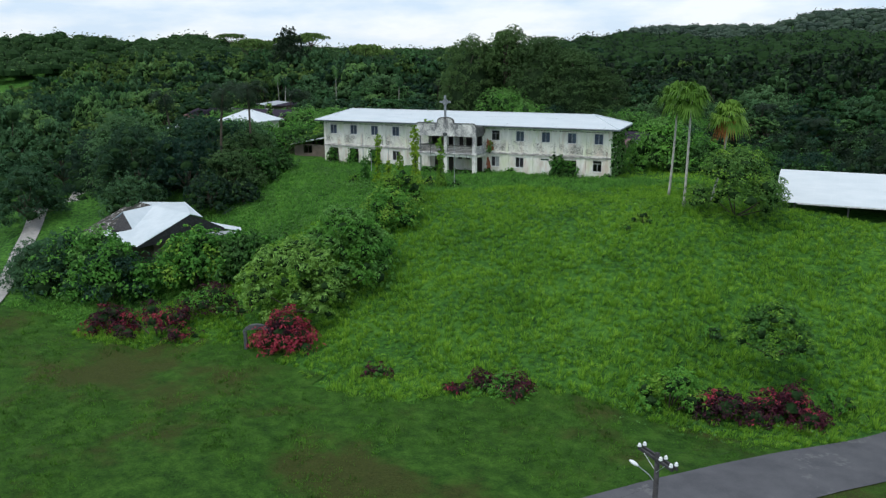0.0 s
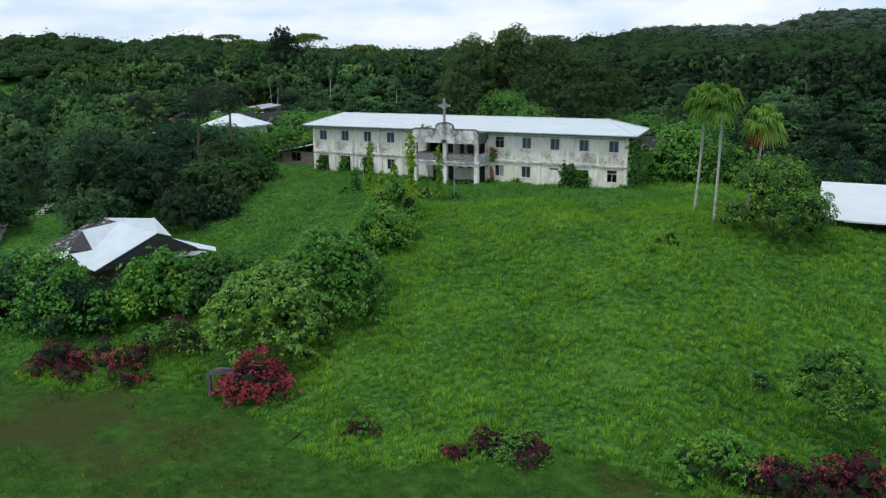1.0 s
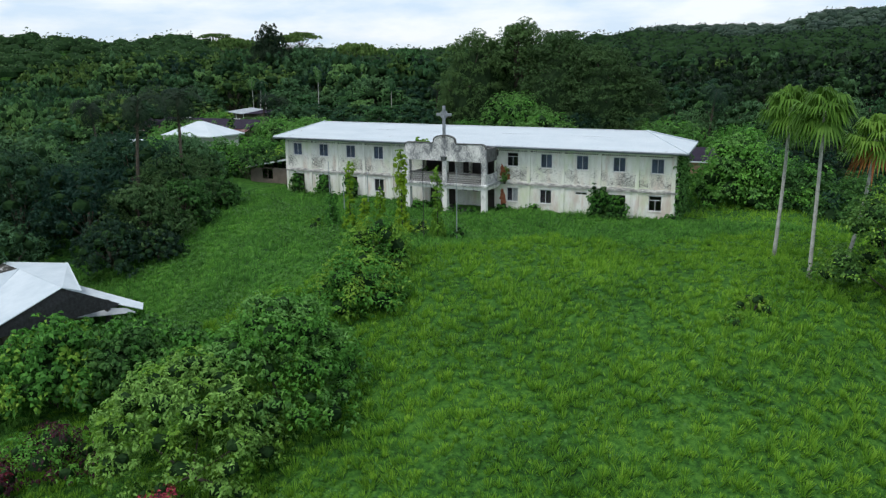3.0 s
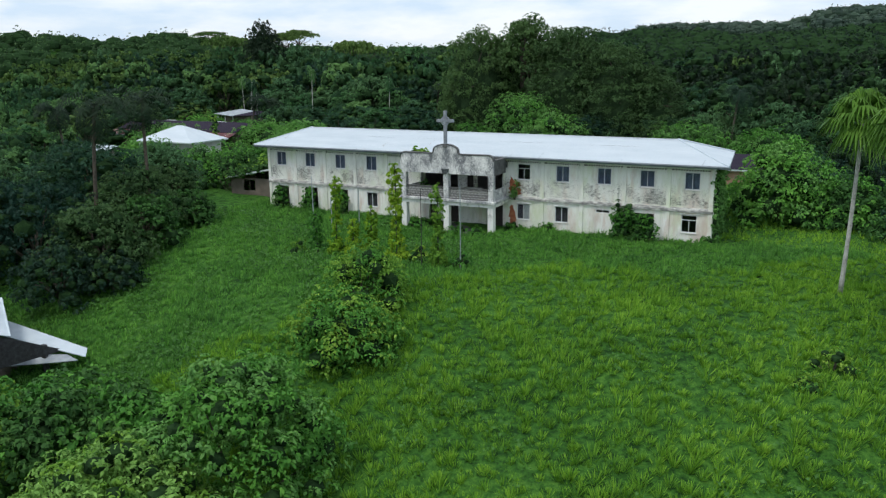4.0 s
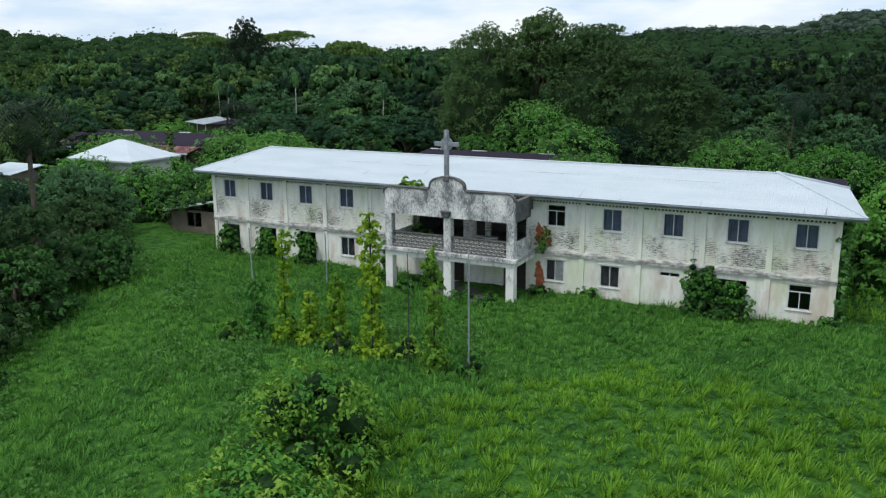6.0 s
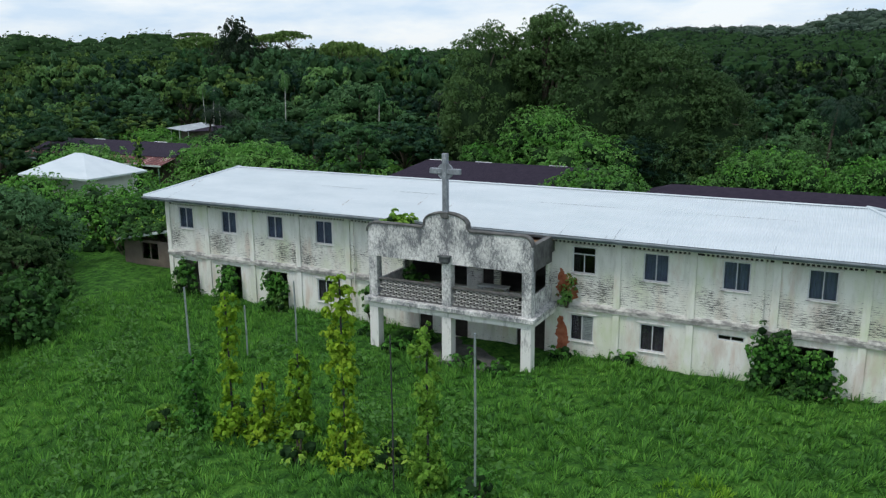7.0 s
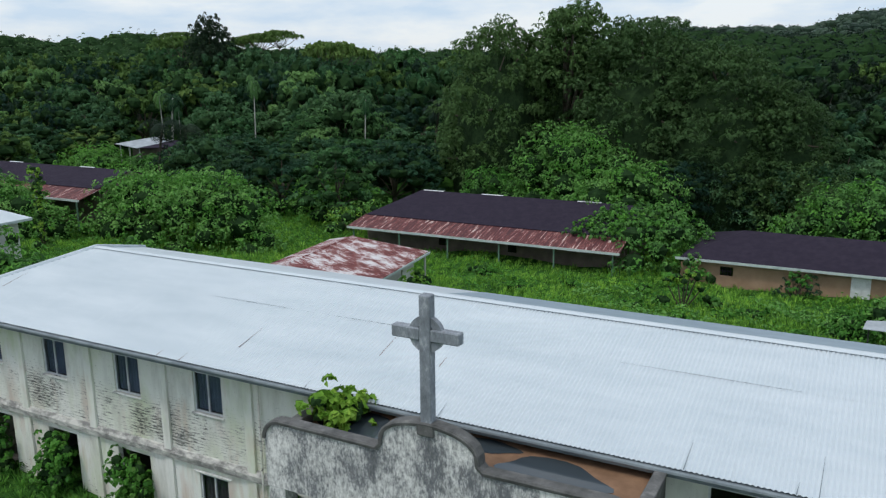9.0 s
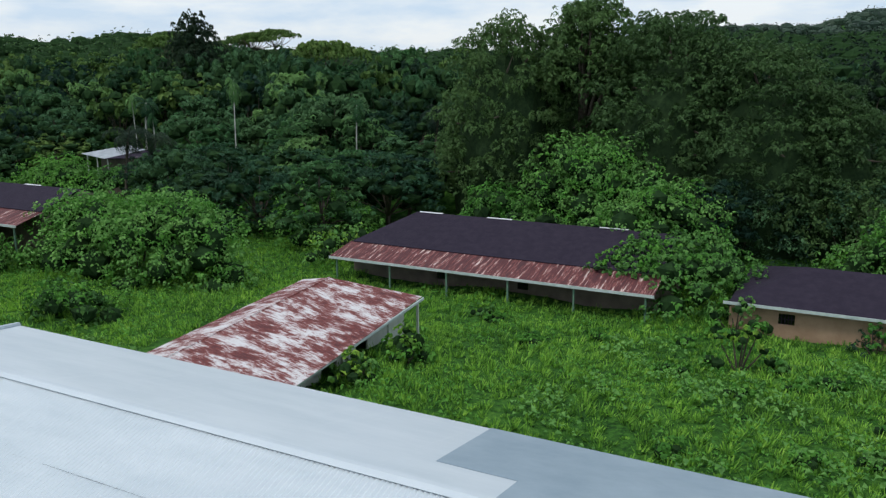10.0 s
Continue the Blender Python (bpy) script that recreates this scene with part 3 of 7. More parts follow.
def bush(name, seed, lobes, mat, leaf, density, label, category="bush", core=0.8, droop=0.3, low=-0.5, mat2="", share=0.0):
    """A leafy mass over given lobes, standing on the ground; a second leaf colour may take a share."""
    rng = np.random.default_rng(seed)
    root = empty(name)
    bm = bmesh.new()
    cx, cy = sum(l[0] for l in lobes) / len(lobes), sum(l[1] for l in lobes) / len(lobes)
    z0 = min(l[2] - l[5] for l in lobes) - 0.1
    for l in lobes[:6]:
        fx_, fy_ = cx + (l[0] - cx) * 0.03, cy + (l[1] - cy) * 0.03
        tube(bm, [(fx_, fy_, z0), (fx_ * 0.4 + l[0] * 0.6, fy_ * 0.4 + l[1] * 0.6, z0 + (l[2] - z0) * 0.6), l[:3]], [0.08, 0.06, 0.03], 5)
    part("woody_base", bm, "bark", root)
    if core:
        # dark balls paint the shade inside the bush
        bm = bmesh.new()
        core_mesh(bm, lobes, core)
        part("inner_foliage", bm, "crown_shade", root)
    P, O = lobe_points(rng, lobes, density, low)
    if mat2:
        pick = np.sin(P[:, 0] * 1.7 + seed) + np.sin(P[:, 1] * 1.9) + np.sin(P[:, 2] * 2.3) + rng.normal(0, 0.7, len(P)) < (share * 4 - 2)
        link_mesh("leaves", np_mesh("leaves", leaves(rng, P[~pick], O[~pick], leaf[0], leaf[1], droop, 0.45), 4), mat, root)
        link_mesh("accent_leaves", np_mesh("accent_leaves", leaves(rng, P[pick], O[pick], leaf[0], leaf[1], droop, 0.45), 4), mat2, root)
    else:
        link_mesh("leaves", np_mesh("leaves", leaves(rng, P, O, leaf[0], leaf[1], droop, 0.45), 4), mat, root)
    return tagged(root, label, category)


def mound(rng, count, rx, ry, h, lobe, fall=2):
    """Lobes heaped into an oval mound on the ground."""
    out = []
    for i in range(count):
        r, a = math.sqrt((i + 0.5) / count), i * 2.39996 + rng.uniform(-0.2, 0.2)
        zz = h * max(0.15, (1 - r ** fall * 0.85)) * rng.uniform(0.75, 1.05)
        s = lobe * rng.uniform(0.75, 1.3)
        out.append((rx * r * math.cos(a) * 0.9, ry * r * math.sin(a) * 0.9, max(0.2, zz - s * 0.6), s * 1.15, s * 1.15, s))
    return out

# ---- ground ----
def smooth01(t):
    t = np.clip(t, 0.0, 1.0)
    return t * t * (3 - 2 * t)


def ground_z(x, y):
    """The height of the land: a flat hilltop, its slope to a lower lawn, and wooded rises beyond."""
    x, y = np.asarray(x, dtype=float), np.asarray(y, dtype=float)
    edge = -20.0 + 6.0 * smooth01((2 - x) / 16) + 11.0 * smooth01((x - 37) / 24)
    d = np.maximum(edge - y, (-27 - x) * 0.9 - 0.9 * np.maximum(0, y + 14))
    z = 0.2 - 9.5 * smooth01(d / 46) - 0.4 * smooth01((20 - x) / 40) * smooth01((d - 30) / 20)
    z = z - 2.3 * smooth01((y - 24) / 26) - 1.5 * smooth01((x - 40) / 30) * smooth01((y + 20) / 20)
    z = z - 1.3 * smooth01((x - 40) / 10) * smooth01((-19 - y) / 8) * smooth01((y + 66) / 20)
    z = z + 7.0 * smooth01((y - 78) / 130) + 4.0 * smooth01((-x - 60) / 120) * smooth01((y - 20) / 120)
    far = np.hypot(x, y)
    z = z + 12.5 * np.exp(-((x - 40) / 100) ** 2 - ((y - 430) / 110) ** 2) + 11.0 * np.exp(-((x + 85) / 45) ** 2 - ((y - 430) / 90) ** 2) + 15.0 * np.exp(-((x + 362) / 84) ** 2 - ((y - 215) / 90) ** 2) + 5.5 * smooth01((far - 190) / 200) + 6.0 * np.exp(-((x + 410) / 130) ** 2 - ((y - 220) / 140) ** 2)
    z = z + np.exp(-((y - 1400) / 190) ** 2) * (44.0 * smooth01((x + 460) / 160) + 24.0 * smooth01((x + 105) / 75))
    level = 1.0 - np.exp(-(((x - 48) * 0.772 - (y + 71.5) * 0.636) / 8.0) ** 2) * smooth01((-10 - y) / 10)
    z = z + level * (0.22 * np.sin(x * 0.37 + 1.3) * np.sin(y * 0.31) + 0.10 * np.sin(x * 0.9 + y * 0.7))
    return z


def gz(x, y):
    return float(ground_z(x, y))


def spaced(a, b, step):
    return np.arange(a, b + step * 0.5, step)


xs = np.concatenate([-np.geomspace(3200, 700, 6), spaced(-640, -176, 16), spaced(-170, -80, 6), spaced(-78, 76, 1.6), spaced(84, 200, 8), np.geomspace(220, 3200, 14)])
ys = np.concatenate([-np.geomspace(3200, 190, 12), spaced(-170, -92, 6), spaced(-90, 72, 1.6), spaced(76, 600, 7), np.geomspace(640, 1000, 4), spaced(1050, 1750, 70), np.geomspace(1900, 3600, 5)])
gx, gy = np.meshgrid(xs, ys)
gv = np.stack([gx, gy, ground_z(gx, gy)], axis=-1).reshape(-1, 3)
nx, ny = len(xs), len(ys)
gi = np.arange(nx * ny).reshape(ny, nx)
gf = np.stack([gi[:-1, :-1], gi[:-1, 1:], gi[1:, 1:], gi[1:, :-1]], axis=-1).reshape(-1, 4)
me = bpy.data.meshes.new("ground")
me.from_pydata(gv.tolist(), [], gf.tolist())
me.shade_smooth()
ground = tagged(link_mesh("ground", me, "ground"), "green overgrown hillside that runs out to wooded land", "ground", kind="structure")


def strip(name, line, width, lift, mat, step=1.5):
    """A band of paving laid over the land along a line of points."""
    pts = []
    for (ax, ay), (bx, by) in zip(line, line[1:]):
        k = max(1, int(math.hypot(bx - ax, by - ay) / step))
        pts += [(ax + (bx - ax) * i / k, ay + (by - ay) * i / k) for i in range(k)]
    pts.append(line[-1])
    bm = bmesh.new()
    rows = []
    for i, (x, y) in enumerate(pts):
        a, b = pts[max(0, i - 1)], pts[min(len(pts) - 1, i + 1)]
        d = Vector((b[0] - a[0], b[1] - a[1], 0)).normalized()
        s = Vector((-d.y, d.x, 0))
        row = []
        for k in range(7):
            o = (k / 6 - 0.5) * width * (1 + 0.008 * math.sin(i * 0.7 + k))
            px, py = x + s.x * o, y + s.y * o
            row.append(bm.verts.new((px, py, gz(px, py) + lift * (0.8 if k in (0, 6) else 1.0))))
        rows.append(row)
    for r0, r1 in zip(rows, rows[1:]):
        for k in range(6):
            bm.faces.new((r0[k], r1[k], r1[k + 1], r0[k + 1]))
    return part(name, bm, mat, smooth=True)


tagged(strip("road", [(-40, -180), (20, -106), (36, -86.6), (48, -71.5), (57, -60.5), (70, -44.7), (92, -20), (120, 8)], 6.0, 0.2, "asphalt"), "grey asphalt road with worn patches beside the lawn", "road", kind="structure")
tagged(strip("gravel_track", [(-20, -72), (-33, -57), (-45, -44), (-60, -28), (-80, -9), (-100, 12)], 2.6, 0.2, "gravel"), "pale gravel track climbing through the greenery", "track", kind="structure")

# the mown lower lawn, a sheet of its own a little above the land
lx, ly = spaced(-150, 150, 2.0), spaced(-200, -50, 2.0)
bm = bmesh.new()
lv = {}
for i, x in enumerate(lx):
    for j, y in enumerate(ly):
        lv[i, j] = bm.verts.new((x, y, gz(x, y) + 0.10))
for i in range(len(lx) - 1):
    for j in range(len(ly) - 1):
        cx, cy = (lx[i] + lx[i + 1]) / 2, (ly[j] + ly[j + 1]) / 2
        if cy < -62.0 + 2.2 * math.sin(cx * 0.21) + 6.0 * float(smooth01((cx - 26) / 30)):
            bm.faces.new((lv[i, j], lv[i + 1, j], lv[i + 1, j + 1], lv[i, j + 1]))
bmesh.ops.delete(bm, geom=[v for v in bm.verts if not v.link_faces], context="VERTS")
tagged(part("lawn", bm, "lawn", smooth=True), "rough mown lawn with worn brown patches", "lawn", kind="structure")


# ---- the two-storey main building ----
X0, X1, YB = -25.3, 25.15, 10.4
SKEW = -0.11  # the east end runs a little inwards towards the back
PX0, PX1, PY = -5.0, 5.3, -4.0
WIN_W, U0, U1, L0, L1 = 1.36, 5.10, 6.66, 1.08, 2.64
LEFT = [-23.4, -19.32, -15.18, -11.08]
RIGHT = [6.86, 10.9, 15.05, 19.14, 23.22]
PILASTERS = [-25.12, -21.4, -17.25, -13.2, -9.15, 8.82, 12.86, 17.0, 21.15, 24.95]
holes = [(c - WIN_W / 2, c + WIN_W / 2, U0, U1) for c in LEFT + RIGHT]
low_windows = [(-11.08, L0, L1), (6.83, L0, L1), (10.86, L0, L1), (14.98, 2.32, 2.66), (23.1, L0 + 0.03, 2.74)]
holes += [(c - 0.69, c + 0.69, a, b) for c, a, b in low_windows]
low_doors = [(-23.4, 1.75, 2.7), (-19.32, 1.75, 2.72), (-15.18, 1.75, 2.72), (18.45, 2.9, 2.6)]
holes += [(c - w / 2, c + w / 2, 0.15, h) for c, w, h in low_doors]
# openings from the porch and the balcony into the house
holes += [(-3.9, -2.9, 0.15, 2.3), (-1.55, -0.45, 0.15, 2.35), (0.3, 1.1, 1.9, 2.45), (1.7, 2.5, 1.9, 2.45), (2.75, 4.6, 0.15, 2.35), (0.5, 1.3, 3.5, 5.5), (1.7, 4.6, 3.5, 5.8), (-4.4, -0.5, 3.5, 5.8)]

bm = bmesh.new()
wall_with_holes(bm, X0, X1, -0.6, 6.79, 0.0, 0.22, holes)
wall_south = tagged(part("wall_south", bm, "wall"), "cream-white plaster front wall with flaking paint and mould", "wall", kind="structure")
part("vent_blocks", boxes(*[(x, x + 0.09, 0.0, 0.12, 6.79, 6.93) for x in spaced(X0 + 0.3, X1 - 0.3, 0.24) if min(abs(x - p) for p in PILASTERS) > 0.3], (X0, X1, 0.12, 0.22, 6.79, 6.93), (X0, X1, -0.02, 0.22, 6.93, 7.25)), "wall", wall_south)
# near-black board paints the shade in the slots between the vent blocks
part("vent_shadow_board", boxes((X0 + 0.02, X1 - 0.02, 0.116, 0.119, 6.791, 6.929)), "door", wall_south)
for p in PILASTERS:
    part("pilaster", boxes((p - 0.19, p + 0.19, -0.11, 0.0, -0.6, 6.96), bevel=0.012), "pilaster", wall_south)
for xa, xb in ((X0 - 0.04, PX0 - 0.22), (PX1 + 0.22, X1 + 0.04)):
    bm = bmesh.new()
    section = ((0.0, 3.0), (-0.16, 3.02), (-0.17, 3.24), (-0.05, 3.40), (0.0, 3.42))
    ends = [[bm.verts.new((x, y, z)) for y, z in section] for x in (xa, xb)]
    for i in range(4):
        bm.faces.new((ends[0][i], ends[1][i], ends[1][i + 1], ends[0][i + 1]))
    bm.faces.new(ends[0][::-1])
    bm.faces.new(ends[1])
    part("storey_ledge", bm, "ledge", wall_south, "ledge streaked with mould")

bm = bmesh.new()
wall_with_holes(bm, X0, X1 + SKEW * YB, -0.6, 7.25, YB - 0.22, YB, [(c - 0.7, c + 0.7, U0, U1) for c in spaced(-22, 22, 5.5)])
tagged(part("wall_north", bm, "wall"), "plain cream back wall of the house", "wall", kind="structure")
for nm, x, skew in (("wall_west", X0, 0.0), ("wall_east", X1 - 0.22, SKEW)):
    bm = boxes((x, x + 0.22, 0.22, YB - 0.22, -0.6, 7.25))
    for v in bm.verts:
        v.co.x += skew * v.co.y
    tagged(part(nm, bm, "wall"), "cream end wall stained by damp", "wall", kind="structure")
tagged(part("floor", boxes((X0 + 0.22, X1 - 1.4, 0.22, YB - 0.22, -0.1, 0.14)), "floor"), "bare cement ground floor", "floor", kind="structure")
# rooms added unseen, in a low colour, to keep the interior dark
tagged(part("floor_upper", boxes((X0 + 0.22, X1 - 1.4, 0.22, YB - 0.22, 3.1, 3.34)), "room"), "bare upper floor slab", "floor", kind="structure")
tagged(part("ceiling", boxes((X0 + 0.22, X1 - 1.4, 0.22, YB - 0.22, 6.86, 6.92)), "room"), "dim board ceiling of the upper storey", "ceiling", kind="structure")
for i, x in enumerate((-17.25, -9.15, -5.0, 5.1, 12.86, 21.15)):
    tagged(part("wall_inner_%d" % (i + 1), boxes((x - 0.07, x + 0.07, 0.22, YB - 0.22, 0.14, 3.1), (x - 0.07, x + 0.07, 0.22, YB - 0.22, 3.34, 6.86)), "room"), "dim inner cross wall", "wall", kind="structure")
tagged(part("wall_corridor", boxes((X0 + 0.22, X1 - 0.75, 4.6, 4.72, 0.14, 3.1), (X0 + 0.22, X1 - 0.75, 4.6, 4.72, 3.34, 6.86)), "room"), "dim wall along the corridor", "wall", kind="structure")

WINDOWS = 0


def window(c, z0, z1, w=WIN_W, style="slider", drape=False, blind="curtain"):
    """An aluminium window in the front wall with two panes, a sill and a small hood."""
    global WINDOWS
    WINDOWS += 1
    root = empty("window_%d" % WINDOWS, (c, 0, 0))
    h, f = w / 2, 0.065
    part("window_frame", boxes((-h, h, 0.05, 0.12, z1 - f, z1), (-h, h, 0.05, 0.12, z0, z0 + f), (-h, -h + f, 0.05, 0.12, z0 + f, z1 - f), (h - f, h, 0.05, 0.12, z0 + f, z1 - f), bevel=0.006), "white_trim", root)
    split = z1 - 0.48 * (z1 - z0) / 1.56 if style == "transom" else z1 - f
    if style == "transom":
        part("transom_bar", boxes((-h + f, h - f, 0.05, 0.12, split, split + 0.06)), "white_trim", root)
        part("pane", boxes((-h + f, h - f, 0.085, 0.091, split + 0.06, z1 - f)), "glass", root)
    part("mullion", boxes((-0.025, 0.03, 0.045, 0.125, z0 + f, split)), "white_trim", root)
    part("pane", boxes((-h + f, -0.025, 0.085, 0.091, z0 + f, split)), "glass", root)
    if style == "louvre":
        k = int((split - z0 - f) / 0.1)
        part("louvre_blades", boxes(*[(0.03, h - f, 0.06 , 0.066, z0 + f + i * 0.1, z0 + f + i * 0.1 + 0.085) for i in range(k)]), "steel", root, "grey louvre blades")
    else:
        part("pane", boxes((0.03, h - f, 0.085, 0.091, z0 + f, split)), "glass", root)
    if z1 - z0 > 1:
        part("sill", boxes((-h - 0.08, h + 0.08, -0.09, 0.05, z0 - 0.06, z0), bevel=0.01), "column", root, "mouldy cement sill")
        part("hood", boxes((-h - 0.2, h + 0.2, -0.08, 0.0, z1 + 0.07, z1 + 0.12), bevel=0.01), "column", root, "thin cement hood")
    if drape:
        bm = bmesh.new()
        pts = [(-h + f + (w - 2 * f) * i / 24, 0.2 + 0.03 * math.sin(i * 1.9)) for i in range(25)]
        for (xa, ya), (xb, yb) in zip(pts, pts[1:]):
            poly(bm, (xa, ya, z0 + f), (xb, yb, z0 + f), (xb, yb, z1 - f), (xa, ya, z1 - f))
        bmesh.ops.remove_doubles(bm, verts=bm.verts, dist=0.0005)
        part("curtain", bm, blind, root, "faded brown curtain" if blind == "curtain" else "dusty grey blind")
    return tagged(root, "sliding aluminium window with grey glass" if style == "slider" else "aluminium window with %s" % ("a transom light" if style == "transom" else "louvre blades"), "window", "windows of the front", "structure")


for c in LEFT:
    window(c, U0, U1, drape=True, blind="blind")
for c in RIGHT:
    window(c, U0, U1, style="transom" if c < 8 else "slider", drape=c > 8, blind="blind")
for c, a, b in low_windows:
    window(c, a, b, 1.38, "louvre" if 6 < c < 8 else "transom" if c > 22 else "slider", drape=c < 12)

# roof: hipped, of long white sheets in two courses
EX0, EX1, EY0, EY1, EZ = -26.5, 26.45, -1.0, 11.4, 7.42
EXB = 25.1
RY, RZ = (EY0 + EY1) / 2, 9.06
RX0, RX1 = -22.6, 20.7
roof = tagged(empty("hipped_roof"), "long white corrugated metal hip roof", "roof", kind="structure")


def on_front(x, f, lift=0.0):
    """A place on the front slope, f of the way from the eave to the ridge."""
    return (x, EY0 + (RY - EY0) * f, EZ + (RZ - EZ) * f + lift)


def front_course(f0, f1, lift):
    bm = bmesh.new()
    xa = lambda f: EX0 + (RX0 - EX0) * f
    xb = lambda f: EX1 + (RX1 - EX1) * f
    slab(bm, [on_front(xa(f0), f0, lift), on_front(xb(f0), f0, lift), on_front(xb(f1), f1, lift), on_front(xa(f1), f1, lift)], 0.03)
    return bm


def corrugated(f0, f1, lift, pitch=0.13, deep=0.018):
    """Corrugated sheets over the front slope, cut along the hips."""
    bm = bmesh.new()
    prev = None
    k = int((EX1 - EX0) / pitch * 4)
    for i in range(k + 1):
        x = EX0 + (EX1 - EX0) * i / k
        top = min(f1, (x - EX0) / (RX0 - EX0), (EX1 - x) / (EX1 - RX1))
        if top <= f0 + 0.004:
            prev = None
            continue
        up = lift + deep * (0, 1, 0, -1)[i % 4]
        cur = (bm.verts.new(on_front(x, f0, up)), bm.verts.new(on_front(x, top, up)))
        if prev:
            bm.faces.new((prev[0], cur[0], cur[1], prev[1]))
        prev = cur
    return bm


part("roof_lining", front_course(0.0, 1.0, -0.03), "fascia", roof)
part("lower_sheets", corrugated(0.0, 0.66, 0.03), "roof_white", roof)
part("upper_sheets", corrugated(0.63, 1.0, 0.034), "roof_white", roof)
rr = random.Random(44)
for i in range(17):
    x, f0, long_ = rr.uniform(EX0 + 2, EX1 - 2), rr.choice((0.0, 0.0, 0.0, 0.2, 0.35)), rr.uniform(0.05, 0.3)
    bm = bmesh.new()
    a, b = Vector(on_front(x, f0, 0.052)), Vector(on_front(x + rr.uniform(-0.04, 0.04), f0 + long_, 0.052))
    tube(bm, [tuple(a), tuple(a.lerp(b, 0.5)), tuple(b)], [0.010, 0.006, 0.002], 4)
    part("lap_seam", bm, "rusty_steel" if i % 3 == 0 else "fascia", roof, "dark open lap between two sheets")
for x0, x1 in ((-13.2, -9.4), (-7.4, -4.0), (3.0, 8.0), (12.6, 17.6)):
    bm = bmesh.new()
    tube(bm, [on_front(x0, 0.627, 0.05), on_front((x0 + x1) / 2, 0.627, 0.053), on_front(x1, 0.627, 0.05)], [0.002, 0.006, 0.002], 4)
    part("cross_lap", bm, "fascia", roof, "dark line where two courses overlap")
bm = bmesh.new()
slab(bm, [(EXB, EY1, EZ), (EX0, EY1, EZ), (RX0, RY, RZ), (RX1, RY, RZ)], 0.03)
part("back_sheets", bm, "roof_white", roof)
bm = bmesh.new()
for xa, xb, f1 in ((-5.6, -3.4, 0.70), (-3.4, RX1 + 0.8, 0.95)):
    slab(bm, [(xb, EY1 + 0.02, EZ + 0.012), (xa, EY1 + 0.02, EZ + 0.012), (xa + 0.6, EY1 + (RY - EY1) * f1, EZ + (RZ - EZ) * f1 + 0.012), (xb + (0.6 if xb < 0 else -0.6), EY1 + (RY - EY1) * f1, EZ + (RZ - EZ) * f1 + 0.012)], 0.008)
part("newer_sheets", bm, "sheet_grey", roof, "newer blue-grey sheets laid on the back slope")
for ex, rx in ((EX0, RX0), (EX1, RX1)):
    bm = bmesh.new()
    p = [(ex, EY0, EZ), (EX0 if ex < 0 else EXB, EY1, EZ), (rx, RY, RZ)]
    slab(bm, p if ex < 0 else p[::-1], 0.03)
    part("hip_sheets", bm, "sheet_plain", roof)
bm = bmesh.new()
for s in (-1, 1):
    slab(bm, [(RX0 - 0.1, RY, RZ + 0.07), (RX1 + 0.1, RY, RZ + 0.07), (RX1 + 0.1, RY + s * 0.20, RZ + 0.03), (RX0 - 0.1, RY + s * 0.20, RZ + 0.03)], 0.012)
part("ridge_cap", bm, "roof_white", roof)
for ex, rx in ((EX0, RX0), (EX1, RX1)):
    for ey in (EY0, EY1):
        bm = bmesh.new()
        tube(bm, [(EXB if ex > 0 and ey > 0 else ex, ey, EZ + 0.03), (rx, RY, RZ + 0.05)], [0.10, 0.10], 6)
        part("hip_cap", bm, "sheet_plain", roof)
bm = boxes((EX0, EX1, EY0 - 0.03, EY0, EZ - 0.22, EZ - 0.02), (EX0, EXB, EY1, EY1 + 0.03, EZ - 0.22, EZ - 0.02), (EX0 - 0.03, EX0, EY0, EY1, EZ - 0.22, EZ - 0.02))
east = [v.co for v in box(bm, EX1, EX1 + 0.03, EY0, EY1, EZ - 0.22, EZ - 0.02)]
for co in east:
    co.x += (EXB - EX1) * (co.y - EY0) / (EY1 - EY0)
part("fascia", bm, "fascia", roof, "grey weathered fascia board")
part("soffit", boxes((EX0, EX1, EY0, 0.0, EZ - 0.19, EZ - 0.165), (EX0, EXB, YB, EY1, EZ - 0.19, EZ - 0.165), (EX0, X0, 0.0, YB, EZ - 0.19, EZ - 0.165)), "fascia", roof)
bm = bmesh.new()
tube(bm, [(EX0, EY0 - 0.09, EZ - 0.06), (EX1, EY0 - 0.09, EZ - 0.06)], [0.07, 0.07], 8)
part("gutter", bm, "fascia", roof)
for x in (16.45, -8.6):
    bm = bmesh.new()
    tube(bm, [(x, EY0 - 0.05, EZ - 0.1), (x, -0.16, EZ - 0.6), (x, -0.16, 0.1)], [0.045, 0.045, 0.045], 7)
    tagged(part("drain_pipe", bm, "wall"), "cream painted drain pipe down the front wall", "pipe")

# ---- the portico with its balcony, parapet and cross ----
PC = (PX0 + PX1) / 2
portico = tagged(empty("portico"), "two-storey concrete portico blackened by mould", "portico", kind="structure")
# columns: two outer, one in the middle
for i, x in enumerate((PX0, PC - 0.3, PX1 - 0.6)):
    part("lower_column", boxes((x, x + 0.6, PY, PY + 0.6, -0.6, 2.72), bevel=0.02), "column", portico)
    part("upper_column", boxes((x + 0.02, x + 0.58, PY + 0.02, PY + 0.58, 3.36, 5.85), bevel=0.02), "parapet", portico)
part("lower_beam", boxes((PX0 + 0.003, PX1 - 0.003, PY + 0.003, PY + 0.597, 2.72, 3.10), (PX0, PX0 + 0.35, PY + 0.597, -0.05, 2.72, 3.10), (PX1 - 0.35, PX1, PY + 0.597, -0.05, 2.72, 3.10)), "column", portico)
